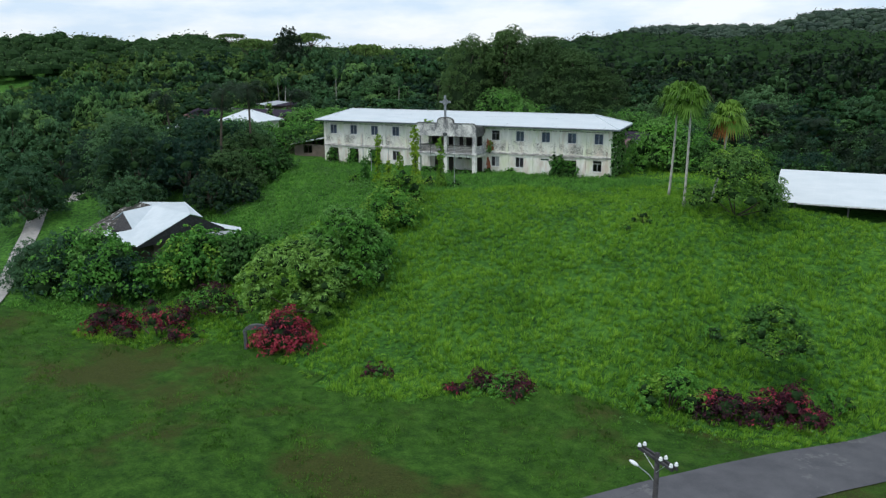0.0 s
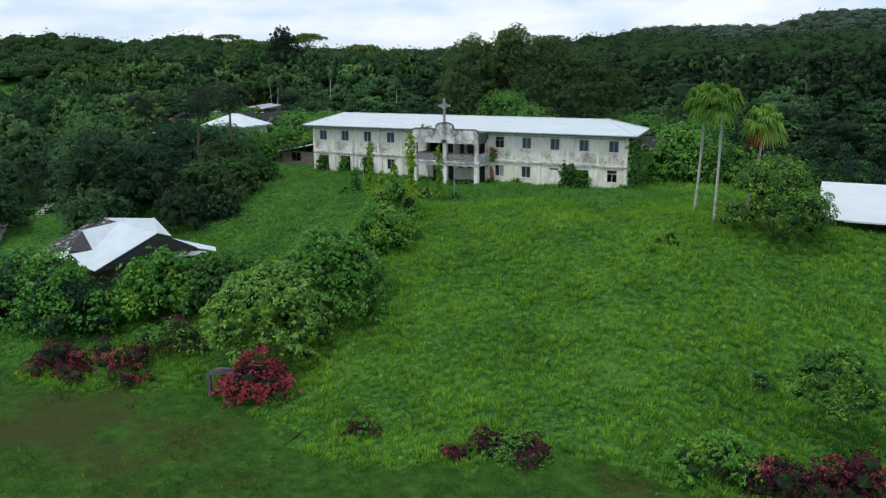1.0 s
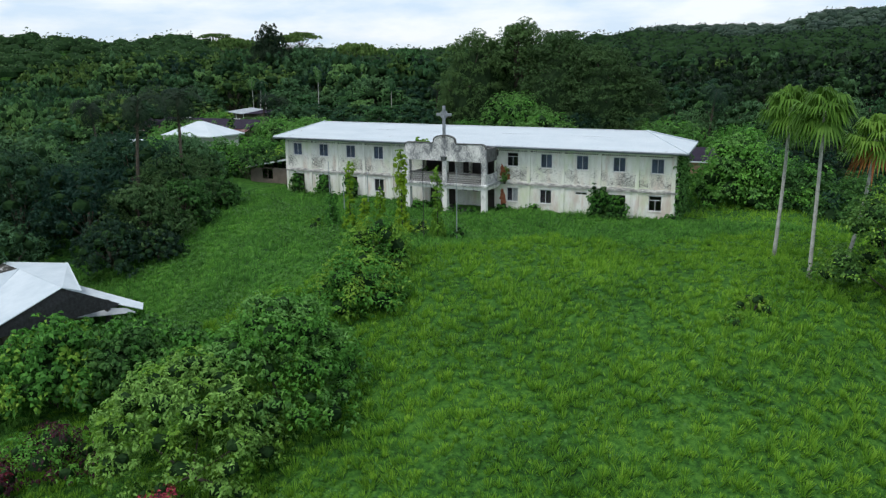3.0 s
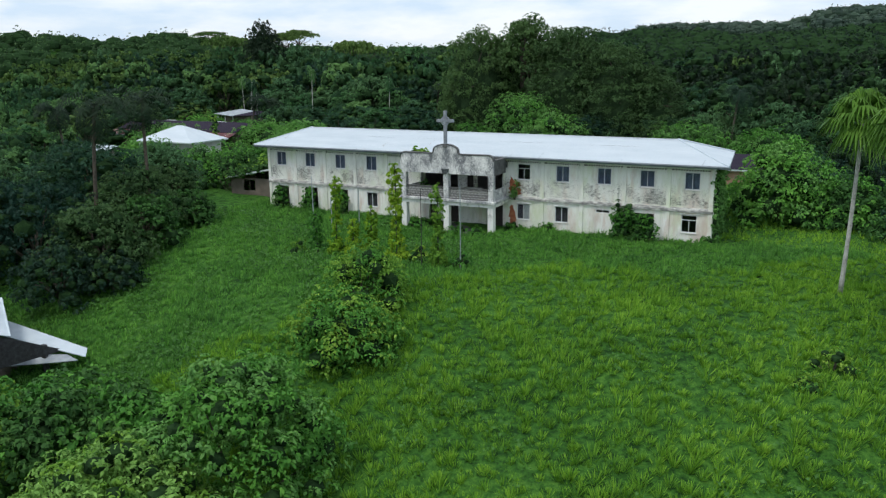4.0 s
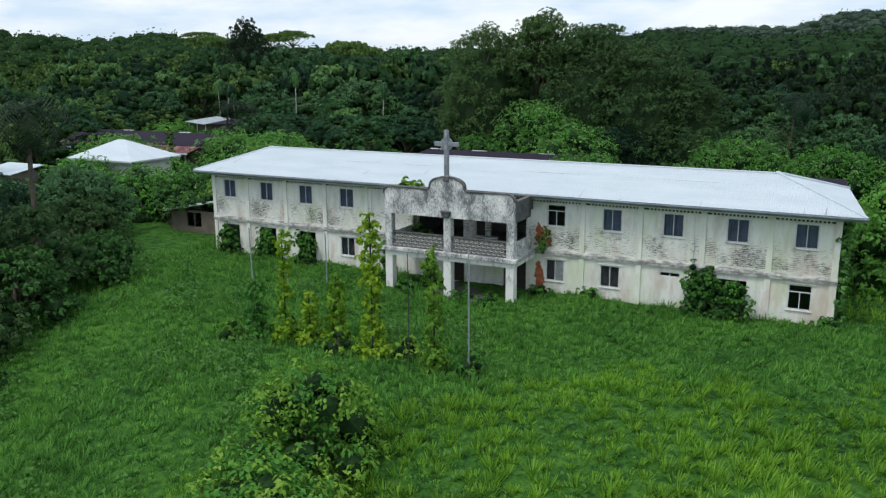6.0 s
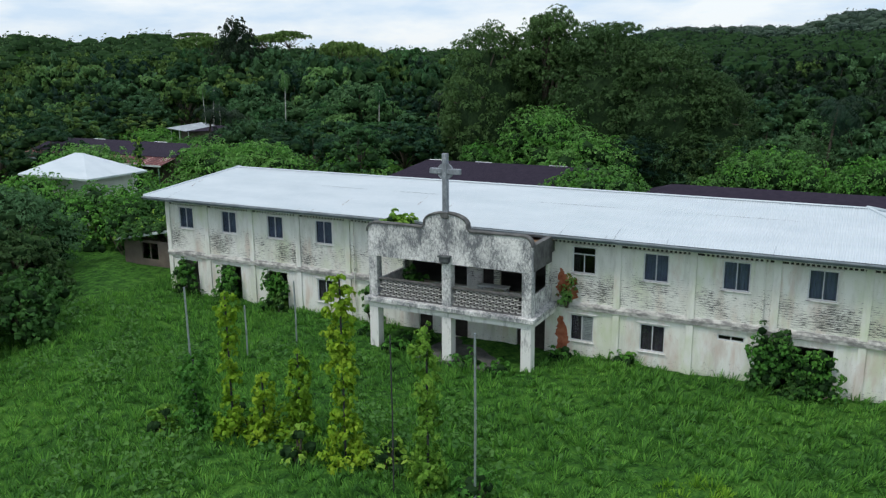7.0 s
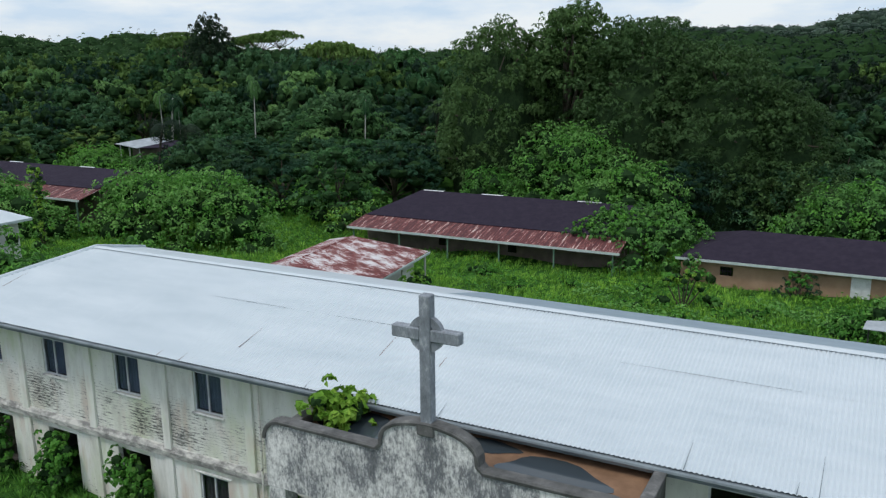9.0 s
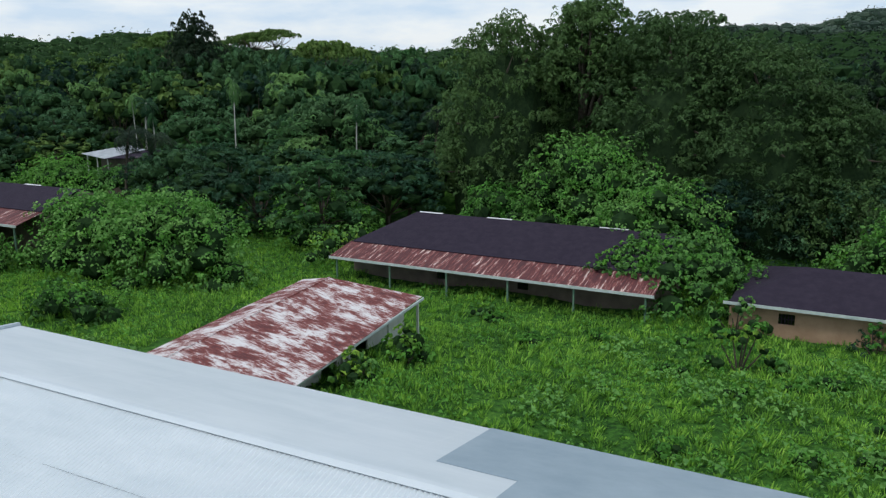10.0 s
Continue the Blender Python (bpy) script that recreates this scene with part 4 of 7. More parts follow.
part("balcony_slab", boxes((PX0 - 0.22, PX1 + 0.22, PY - 0.24, -0.175, 3.10, 3.36), bevel=0.02), "parapet", portico, "balcony slab edge blackened with mould")
# balcony floor set much darker than the other cement
part("balcony_floor", boxes((PX0 + 0.42, PX1 - 0.42, PY + 0.44, -0.178, 3.362, 3.368)), "dark_floor", portico, "nearly black cement floor of the balcony")
part("upper_beam", boxes((PX0 + 0.02, PX1 - 0.02, PY + 0.25, PY + 0.58, 5.85, 6.25)), "parapet", portico)
part("flat_roof", boxes((PX0 + 0.2, PX1 - 0.2, PY + 0.25, -0.02, 6.25, 6.9)), "concrete", portico)
part("porch_floor", boxes((PX0 - 0.1, PX1 + 0.1, PY - 0.3, -0.03, -0.4, 0.12)), "concrete", portico)
part("balcony_back_wall", boxes((PX0 + 0.35, PX0 + 0.5, -0.6, -0.05, 3.36, 6.25), (PX1 - 0.5, PX1 - 0.35, -0.6, -0.05, 3.36, 6.25)), "wall", portico)


def arc_profile():
    """The front parapet's outline: rounded shoulders and a stepped, round-topped middle."""
    pts = [(PX0, 5.85), (PX1, 5.85), (PX1, 7.28)]
    pts += [(PX1 - 0.55 + 0.55 * math.cos(a), 7.28 + 0.55 * math.sin(a)) for a in np.linspace(0.2, math.pi / 2, 6)]
    b = PC + 1.36
    pts += [(b + 0.16, 7.80), (b, 7.94)]
    pts += [(PC + 1.36 * math.cos(a), 7.98 + 0.74 * math.sin(a) ** 0.75) for a in np.linspace(0.22, math.pi - 0.22, 15)]
    b = PC - 1.36
    pts += [(b, 7.94), (b - 0.16, 7.80)]
    pts += [(PX0 + 0.55 + 0.55 * math.cos(a), 7.28 + 0.55 * math.sin(a)) for a in np.linspace(math.pi / 2, math.pi - 0.2, 6)]
    pts += [(PX0, 7.28)]
    return pts


prof = arc_profile()
bm = bmesh.new()
fv = [bm.verts.new((x, PY, z)) for x, z in prof]
bv = [bm.verts.new((x, PY + 0.25, z)) for x, z in prof]
bm.faces.new(fv)
bm.faces.new(bv[::-1])
for i in range(len(fv)):
    bm.faces.new((fv[i], bv[i], bv[(i + 1) % len(fv)], fv[(i + 1) % len(fv)]))
parapet = part("front_parapet", bm, "parapet", portico, "curved parapet with white paint flaking from black mould")
bm = bmesh.new()
caps = prof[2:] 
prev = None
for i, (x, z) in enumerate(caps):
    a, b = Vector(caps[max(i - 1, 0)]), Vector(caps[min(i + 1, len(caps) - 1)])
    d = (b - a).normalized()
    o = Vector((d.y, -d.x)) * (1 if x > -1e6 else -1)
    o = o if o.y > 0.05 or (abs(o.y) <= 0.05 and (o.x > 0) == (x > PC)) else -o
    cur = [bm.verts.new((x + o.x * h, y, z + o.y * h)) for h, y in ((-0.04, PY - 0.06), (0.04, PY - 0.075), (0.08, PY - 0.03), (0.08, PY + 0.28), (0.04, PY + 0.325), (-0.04, PY + 0.31))]
    if prev:
        for k in range(6):
            bm.faces.new((prev[k], prev[(k + 1) % 6], cur[(k + 1) % 6], cur[k]))
    else:
        bm.faces.new(cur)
    prev = cur
bm.faces.new(prev[::-1])
part("coping", bm, "concrete", parapet, "dark rounded coping")
for x in (PX0, PX1 - 0.2):
    side = part("side_parapet", boxes((x, x + 0.2, PY + 0.25, -0.95, 5.85, 7.28), bevel=0.01), "concrete", portico)
    part("side_coping", boxes((x - 0.06, x + 0.26, PY + 0.33, -0.93, 7.281, 7.36), bevel=0.015), "concrete", side)
part("roof_silt", boxes((PX0 + 0.2, PX1 - 0.2, PY + 0.25, -0.3, 6.9, 7.0)), "mud", portico, "reddish silt on the flat roof")
bm = bmesh.new()
for cx, cy, rx, ry in ((-3.4, -1.7, 1.3, 0.75), (-2.2, -2.6, 0.8, 0.5), (2.6, -1.9, 1.5, 0.7), (3.4, -2.6, 0.9, 0.5), (0.4, -1.2, 1.0, 0.35)):
    bm.faces.new([bm.verts.new((cx + rx * math.cos(a) * (1 + 0.18 * math.sin(3 * a + cx)), cy + ry * math.sin(a) * (1 + 0.2 * math.sin(2 * a + cy)), 7.012 + 0.001 * cx)) for a in np.linspace(0, 2 * math.pi, 22)[:-1]])
part("rain_puddles", bm, "water", portico, "dark rain water standing on the roof")
# plaque block under the parapet
part("lamp_block", boxes((PC - 0.38, PC + 0.38, PY - 0.34, PY, 6.26, 6.36), (PC - 0.30, PC + 0.30, PY - 0.28, PY, 5.98, 6.26), (PC - 0.22, PC + 0.22, PY - 0.2, PY, 5.88, 5.98), bevel=0.02), "stone", portico, "black cast block over the middle column")

# pierced balustrade blocks
balustrade = tagged(empty("balustrade"), "pierced white breeze-block balustrade, partly mouldy", "balustrade", kind="structure")


def breeze_block():
    """A block with two rounded openings in a frame, made as a thick outline."""
    bm = bmesh.new()
    w, h, y0, y1 = 0.35, 0.225, 0.0, 0.16
    outer = [(-w / 2, -h * 0.18), (-w * 0.28, -h / 2), (w * 0.28, -h / 2), (w / 2, -h * 0.18), (w / 2, h * 0.18), (w * 0.28, h / 2), (-w * 0.28, h / 2), (-w / 2, h * 0.18)]
    inner = [(x * 0.66, z * 0.48) for x, z in outer]
    ring = [[bm.verts.new((x, y, z)) for x, z in loop] for loop, y in ((outer, y0), (inner, y0), (inner, y1), (outer, y1))]
    for a, b in ((0, 1), (1, 2), (2, 3), (3, 0)):
        for i in range(8):
            bm.faces.new((ring[a][i], ring[b][i], ring[b][(i + 1) % 8], ring[a][(i + 1) % 8]))
    bmesh.ops.recalc_face_normals(bm, faces=bm.faces)
    me = bpy.data.meshes.new("breeze_block")
    bm.to_mesh(me)
    bm.free()
    me.materials.append(M["breeze"])
    return me


block = breeze_block()
for xa, xb in ((PX0 + 0.6, PC - 0.3), (PC + 0.3, PX1 - 0.6)):
    part("top_rail", boxes((xa, xb, PY + 0.16, PY + 0.42, 4.40, 4.50), bevel=0.012), "concrete", balustrade)
    part("bottom_kerb", boxes((xa, xb, PY + 0.16, PY + 0.42, 3.362, 3.46)), "concrete", balustrade)
    for r in range(4):
        k = int((xb - xa) / 0.36)
        st = (xb - xa) / k
        for i in range(k if r % 2 == 0 else k - 1):
            ob = new("breeze_block", block)
            ob.parent = balustrade
            ob.location = (xa + st * (i + (0.5 if r % 2 == 0 else 1.0)), PY + 0.2, 3.575 + r * 0.235)
part("side_panels", boxes((PX1 - 0.4, PX1 - 0.25, PY + 0.6, -0.2, 3.362, 4.35), (PX0 + 0.25, PX0 + 0.4, PY + 0.6, -0.2, 3.362, 4.35)), "parapet", balustrade)

# things left on the balcony and the porch
bench = tagged(empty("bench", (2.0, -1.6, 3.366)), "white-topped old table standing on the balcony", "table")
part("tabletop", boxes((-0.95, 0.95, -0.3, 0.3, 0.78, 0.86), bevel=0.01), "pale_wall", bench)
for sx in (-0.85, 0.85):
    for sy in (-0.24, 0.24):
        part("leg", boxes((sx - 0.04, sx + 0.04, sy - 0.04, sy + 0.04, 0.0, 0.78)), "pale_wall", bench)
for x, z0, h, w in ((-3.4, 0.15, 2.15, 1.0), (-1.0, 0.15, 2.2, 1.1), (3.68, 0.15, 2.2, 1.85), (0.9, 3.5, 2.0, 0.8)):
    d = tagged(empty("door_%d" % (int(x * 10) + 100), (x, 0.14, z0)), "dark wooden door standing in shade", "door", "porch doors", "structure")
    part("leaf", boxes((-w / 2 + 0.05, w / 2 - 0.05, 0.0, 0.05, 0.0, h - 0.06)), "door", d)
    part("door_frame", boxes((-w / 2, -w / 2 + 0.05, -0.03, 0.06, 0.0, h), (w / 2 - 0.05, w / 2, -0.03, 0.06, 0.0, h), (-w / 2 + 0.05, w / 2 - 0.05, -0.03, 0.06, h - 0.06, h)), "pale_wall", d)

# the cross
cross = tagged(empty("cross", (PC - 0.04, PY + 0.12, 8.56)), "grey stone ring cross on top of the parapet", "cross")
part("shaft", boxes((-0.15, 0.15, -0.14, 0.14, -0.1, 3.45), bevel=0.025), "cross", cross)
for xa, xb in ((-0.92, -0.15), (0.15, 0.92)):
    part("arm", boxes((xa, xb, -0.135, 0.135, 2.32, 2.62), bevel=0.025), "cross", cross)
bm = bmesh.new()
ring = []
for k in range(24):
    a = 2 * math.pi * k / 24
    ring.append([bm.verts.new((r * math.cos(a), y, 2.47 + r * math.sin(a))) for r, y in ((0.26, -0.08), (0.46, -0.08), (0.46, 0.08), (0.26, 0.08))])
for k in range(24):
    for i in range(4):
        bm.faces.new((ring[k][i], ring[k][(i + 1) % 4], ring[(k + 1) % 24][(i + 1) % 4], ring[(k + 1) % 24][i]))
part("ring", bm, "cross", cross)
part("foot_block", boxes((-0.24, 0.24, -0.19, 0.22, -0.12, 0.2), bevel=0.03), "concrete", cross)

# orange algae stains on the walls by the portico
for i, (cx, cz, sx, sz) in enumerate(((5.62, 1.2, 0.30, 1.15), (5.78, 0.95, 0.26, 0.95), (5.56, 1.95, 0.2, 0.5), (5.62, 4.35, 0.30, 0.8), (5.84, 4.15, 0.24, 0.7), (6.3, 3.9, 0.26, 0.4), (5.55, 4.85, 0.16, 0.45))):
    bm = bmesh.new()
    bm.faces.new([bm.verts.new((cx + sx * math.cos(a) * (1 + 0.3 * math.sin(7 * a + i) + 0.22 * math.sin(17 * a + 2 * i)), -0.004 - 0.0012 * i, cz + sz * math.sin(a) * (1 + 0.15 * math.sin(4 * a + 2 * i)))) for a in np.linspace(0, 2 * math.pi, 40)[:-1]])
    tagged(part("wall_stain", bm, "stain"), "rust-orange algae stain on the wall", "stain", kind="structure")


# ---- trees of the wood ----
oak = [tree("broad_tree", 11 + i, R, 12.0, 2.2, mat, (0.62, 0.40), 4.1, 24, 0.34, 0.32, 0.72, lab, core=0.8, low=0.12)
       for i, (R, mat, lab) in enumerate(((5.6, "leaf_forest", "dense green broadleaf forest tree"), (5.0, "leaf_wood", "fresh-green broadleaf forest tree"), (6.2, "leaf_dark", "very dark broadleaf forest tree"), (5.2, "leaf_wood", "mid-green broadleaf forest tree")))]
slim = [tree("slim_tree", 31 + i, 3.4, 12.0, 3.0, mat, (0.6, 0.36), 5.0, 14, 0.44, 0.22, 0.9, "narrow forest tree with leafy top", low=0.05) for i, mat in enumerate(("leaf_forest", "leaf_wood"))]
pale_kind = tree("pale_tree", 61, 5.4, 12.0, 4.0, "leaf_olive", (0.8, 0.5), 1.5, 16, 0.36, 0.3, 0.6, "pale yellow-green forest tree with a layered crown", core=0.7)
far_kind = [tree("woodland_tree", 51 + i, R, 12.0, 3.5, mat, (0.95, 0.6), 1.4, 18, 0.38, 0.3, 0.75, "distant broadleaf tree of the wooded hill", low=0.1)
            for i, (R, mat) in enumerate(((5.8, "leaf_forest"), (5.4, "leaf_dark"), (5.4, "leaf_wood"), (5.6, "leaf_forest")))]
deep_kind = [tree("shaded_tree", 57 + i, R, 12.0, 3.5, "leaf_deep", (0.95, 0.6), 1.7, 20, 0.34, 0.3, 0.75, "forest tree with dense shade painted into its deep green leaves", low=0.0) for i, R in enumerate((5.8, 5.0))]


def rain_tree(name, seed, R, H, skirt, mat, plates, label, open_crown=False):
    """A rain tree: heavy forking limbs under a broad dome of flat leaf plates that come down low at the sides."""
    rng = np.random.default_rng(seed)
    root = empty(name)
    lobes = []
    for i in range(plates):
        a, f = i * 2.39996 + rng.uniform(-0.25, 0.25), (i + 0.5) / plates
        el = math.asin(f) if not open_crown else math.asin(0.25 + 0.75 * f)
        rr, zz = R * math.cos(el) * rng.uniform(0.72, 1.03), skirt + (H - skirt) * math.sin(el) * rng.uniform(0.88, 1.0)
        w = R * rng.uniform(0.11, 0.18) * (1.5 if open_crown else 1.0)
        lobes.append((rr * math.cos(a), rr * math.sin(a), zz, w * rng.uniform(0.9, 1.2), w, w * rng.uniform(0.36, 0.52)))
    bm = bmesh.new()
    fork = Vector((rng.uniform(-0.6, 0.6), rng.uniform(-0.6, 0.6), H * 0.34))
    tube(bm, [(0, 0, -0.5), tuple(fork * 0.5), tuple(fork)], [0.95, 0.7, 0.55], 9)
    part("trunk", bm, "bark", root, smooth=True)
    bm = bmesh.new()
    for l in lobes[:: max(1, plates // (7 if open_crown else 16))]:
        e = Vector(l[:3]) - Vector((0, 0, l[5]))
        m = fork.lerp(e, 0.55) + Vector((rng.uniform(-0.6, 0.6), rng.uniform(-0.6, 0.6), 0.12 * H))
        m.z = min(m.z, e.z)
        tube(bm, [tuple(fork), tuple(m), tuple(e)], [0.34, 0.20, 0.06], 6)
    part("branching", bm, "bark", root, smooth=True)
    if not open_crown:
        # dark inner dome paints the deep shade under the leaf plates
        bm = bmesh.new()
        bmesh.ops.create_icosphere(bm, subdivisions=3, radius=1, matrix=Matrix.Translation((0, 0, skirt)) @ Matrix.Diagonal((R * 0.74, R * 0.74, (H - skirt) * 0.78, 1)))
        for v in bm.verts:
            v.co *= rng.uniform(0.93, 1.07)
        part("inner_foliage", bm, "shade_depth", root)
    P, O = lobe_points(rng, lobes, 10.0, -0.35, 7)
    link_mesh("crown", np_mesh("crown", leaves(rng, P, O, 0.50, 0.32, 0.15, 0.35, 0.9), 4), mat, root)
    return tagged(root, label, "tree")


great = [rain_tree("great_tree", 81, 11.0, 21.0, 3.0, "leaf_shade", 190, "huge dark rain tree with a billowing layered crown"),
         rain_tree("great_tree", 82, 11.0, 21.0, 2.0, "leaf_shade", 190, "broad dark rain tree draped with climbers")]
airy = rain_tree("airy_tree", 89, 6.4, 21.0, 10.0, "leaf_shade", 96, "tall open-crowned tree with bare limbs showing", True)


def umbrella_tree(seed, R, H):
    """A tall tree of thin flat leaf layers on spreading limbs."""
    rng = np.random.default_rng(seed)
    root = empty("umbrella_tree")
    fork = Vector((0.3, -0.2, H * 0.55))
    lobes = []
    for i in range(17):
        a, f = i * 2.39996, (i + 0.6) / 17
        d = R * math.sqrt(f) * rng.uniform(0.75, 1.0)
        w = R * rng.uniform(0.26, 0.36)
        lobes.append((d * math.cos(a), d * math.sin(a), H - 0.5 - 2.6 * f ** 1.5 * rng.uniform(0.5, 1.1), w, w, 0.42))
    bm = bmesh.new()
    tube(bm, [(0, 0, -0.5), tuple(fork * 0.5), tuple(fork)], [0.4, 0.3, 0.24], 8)
    part("trunk", bm, "bark", root, smooth=True)
    bm = bmesh.new()
    for l in lobes:
        e = Vector(l[:3])
        m = fork.lerp(e, 0.6)
        m.z -= 0.6
        tube(bm, [fork, m, e], [0.13, 0.09, 0.04], 5)
    part("branching", bm, "bark", root, smooth=True)
    P, O = lobe_points(rng, lobes, 9.0, -0.3)
    link_mesh("crown", np_mesh("crown", leaves(rng, P, O, 0.75, 0.45, 0.1, 0.3), 4), "leaf_olive", root)
    return tagged(root, "flat-topped tree with thin layered crown above the wood", "tree")


umbrella = umbrella_tree(71, 8.5, 12.0)


def conifer(seed, H):
    rng = np.random.default_rng(seed)
    root = empty("conifer")
    bm = bmesh.new()
    tube(bm, [(0, 0, -0.4), (0, 0, H)], [0.35, 0.04])
    part("trunk", bm, "bark", root)
    lobes = []
    for i in range(34):
        f = i / 34
        a = i * 2.4
        r = (1 - f) ** 0.6 * 6.4 * rng.uniform(0.75, 1.15) + 1.1
        lobes.append((r * 0.7 * math.cos(a), r * 0.7 * math.sin(a), H * (0.35 + 0.65 * f), r * 0.6, r * 0.6, 1.0))
    P, O = lobe_points(rng, lobes, 6.0, -0.6)
    link_mesh("crown", np_mesh("crown", leaves(rng, P, O, 0.8, 0.4), 4), "leaf_deep", root)
    return tagged(root, "tall dark conifer above the canopy", "tree")


def coconut(seed, H, bend=1.0, fronds=26, mat="leaf_forest", length=3.9, bark="bark"):
    """A coconut palm: bent trunk and arching fronds with hanging leaflets."""
    rng = np.random.default_rng(seed)
    root = empty("coconut_palm")
    bm = bmesh.new()
    pts = [(bend * (t / 6) ** 2, 0, -0.4 + (H + 0.4) * t / 6) for t in range(7)]
    tube(bm, pts, [0.24, 0.19, 0.17, 0.16, 0.15, 0.14, 0.13], 8)
    part("trunk", bm, bark, root, smooth=True)
    q = []
    for i in range(fronds):
        a, el = i * 2.4, rng.uniform(-0.9, 1.2)
        L = length * rng.uniform(0.85, 1.1)
        ax = np.array([math.cos(a), math.sin(a), 0])
        sd = np.array([-math.sin(a), math.cos(a), 0])
        p = np.array([bend, 0, H])
        ang = el
        for k in range(16):
            d = ax * math.cos(ang) + np.array([0, 0, math.sin(ang)])
            np2 = p + d * L / 16
            ll = 0.75 * math.sin(math.pi * (k + 1.5) / 18) + 0.15
            for s in (-1, 1):
                tip = p + d * 0.25 + sd * s * ll * 0.8 - np.array([0, 0, 1]) * ll * rng.uniform(0.35, 0.7)
                q += [p, p + d * 0.17, tip + d * 0.05, tip]
            ang -= 0.13 + 0.02 * k / 4
            p = np2
    link_mesh("fronds", np_mesh("fronds", np.array(q), 4), mat, root)
    return tagged(root, "coconut palm with drooping feathered fronds", "palm")


def fan_palm(seed, H, bend, skirt=True):
    """A fan palm: slender pale trunk, round pleated fans on stalks, a few dead ones below."""
    rng = np.random.default_rng(seed)
    root = empty("fan_palm")
    bm = bmesh.new()
    pts = [(bend * math.sin(t / 8 * 1.5), bend * 0.2 * (t / 8), -0.5 + (H + 0.5) * t / 8) for t in range(9)]
    tube(bm, pts, [0.21, 0.17, 0.15, 0.145, 0.14, 0.135, 0.13, 0.125, 0.12], 8)
    part("trunk", bm, "palm_bark", root, "pale slender trunk with lichen", smooth=True)
    top = np.array(pts[-1])
    q, dead = [], {}
    bm = bmesh.new()
    for i in range(30):
        a, el = i * 2.4, 1.40 - 2.2 * (i / 30) + rng.uniform(-0.25, 0.25)
        d = np.array([math.cos(a) * math.cos(el), math.sin(a) * math.cos(el), math.sin(el)])
        sd = np.array([-math.sin(a), math.cos(a), 0])
        L = rng.uniform(0.8, 1.35)
        hub = top + d * L - np.array([0, 0, 0.15 * L])
        tube(bm, [tuple(top), tuple(top + d * L * 0.5), tuple(hub)], [0.03, 0.025, 0.02], 4)
        nrm = np.cross(d, sd)
        r = rng.uniform(1.5, 2.0)
        dest = dead.setdefault(i, []) if skirt and i > 26 else q
        K = 17
        for k in range(K):
            t0, t1 = (k / K - 0.5) * 3.6, ((k + 1) / K - 0.5) * 3.6
            tm = (t0 + t1) / 2
            rad = r * (1 - 0.12 * abs(tm)) * rng.uniform(0.88, 1.08)
            e0 = hub + (d * math.cos(t0) + sd * math.sin(t0)) * rad * 0.55 - np.array([0, 0, 0.05])
            e1 = hub + (d * math.cos(t1) + sd * math.sin(t1)) * rad * 0.55 - np.array([0, 0, 0.05]) + nrm * 0.05
            tp = hub + (d * math.cos(tm) + sd * math.sin(tm)) * rad - np.array([0, 0, rng.uniform(0.45, 0.95) * rad])
            dest += [hub, e0, tp, e1]
    part("leaf_stalks", bm, "leaf_palm", root)
    link_mesh("fan_crown", np_mesh("fan_crown", np.array(q), 4), "leaf_palm", root)
    for fan in dead.values():
        link_mesh("dead_fan", np_mesh("dead_fan", np.array(fan), 4), "leaf_rust", root, "hanging brown dead fan")
    return tagged(root, "slender fan palm with pale trunk", "palm", "palms by the house")


def put(ob, x, y, s=1.0, rz=0.0, sz=None, dz=0.0):
    """A copy of a thing on the land."""
    c = copy_thing(ob, pose(x, y, gz(x, y) + dz, 0, 0, rz))
    c.scale = (s, s, sz if sz else s)
    return c


def settle(ob, x, y, rz=0.0, s=1.0, dz=0.0):
    """Move a thing itself onto the land."""
    ob.matrix_basis = pose(x, y, gz(x, y) + dz, 0, 0, rz)
    ob.scale = (s, s, s)
    return ob


rng = random.Random(5)


def top_height(x, y):
    """How high the canopy reaches over a place of the wood."""
    h = 7.0 + 13.4 * float(smooth01((y - 62) / 74)) + 1.2 * float(smooth01((-x - 60) / 80)) * float(smooth01((y - 40) / 80))
    if x > -12 and y > 92:
        return 13.0 + 6.8 * float(smooth01((y - 96) / 54)) + 0.03 * x + rng.uniform(-2.2, 1.6)
    return h + rng.uniform(-3.2, 2.2)


CLEAR = [(-101, 74, 17), (-92, 66, 9), (-88, 58, 14), (-60, 22, 13), (-25, 60, 19), (6, 60, 17), (-78, 44, 14), (-30, 31, 14), (-56, 46, 9), (-36, 68, 8), (-23, 74, 9), (20, 62, 16)]
spots = []
y = 66.0
while y < 150:
    step = 7.2 + (y - 62) * 0.045
    x = -225.0 + rng.uniform(0, step)
    while x < 75:
        spots.append((x + rng.uniform(-0.35, 0.35) * step, y + rng.uniform(-0.4, 0.4) * step, step))
        x += step
    y += step * 0.95
for y0, xa, xb in ((-4, -120, -52), (5, -130, -58), (15, -135, -72), (26, -150, -86), (37, -160, -92), (48, -175, -98), (58, -190, -112)):
    x = xa
    while x < xb:
        spots.append((x + rng.uniform(-3, 3), y0 + rng.uniform(-4, 4), 9.0))
        x += 9.5
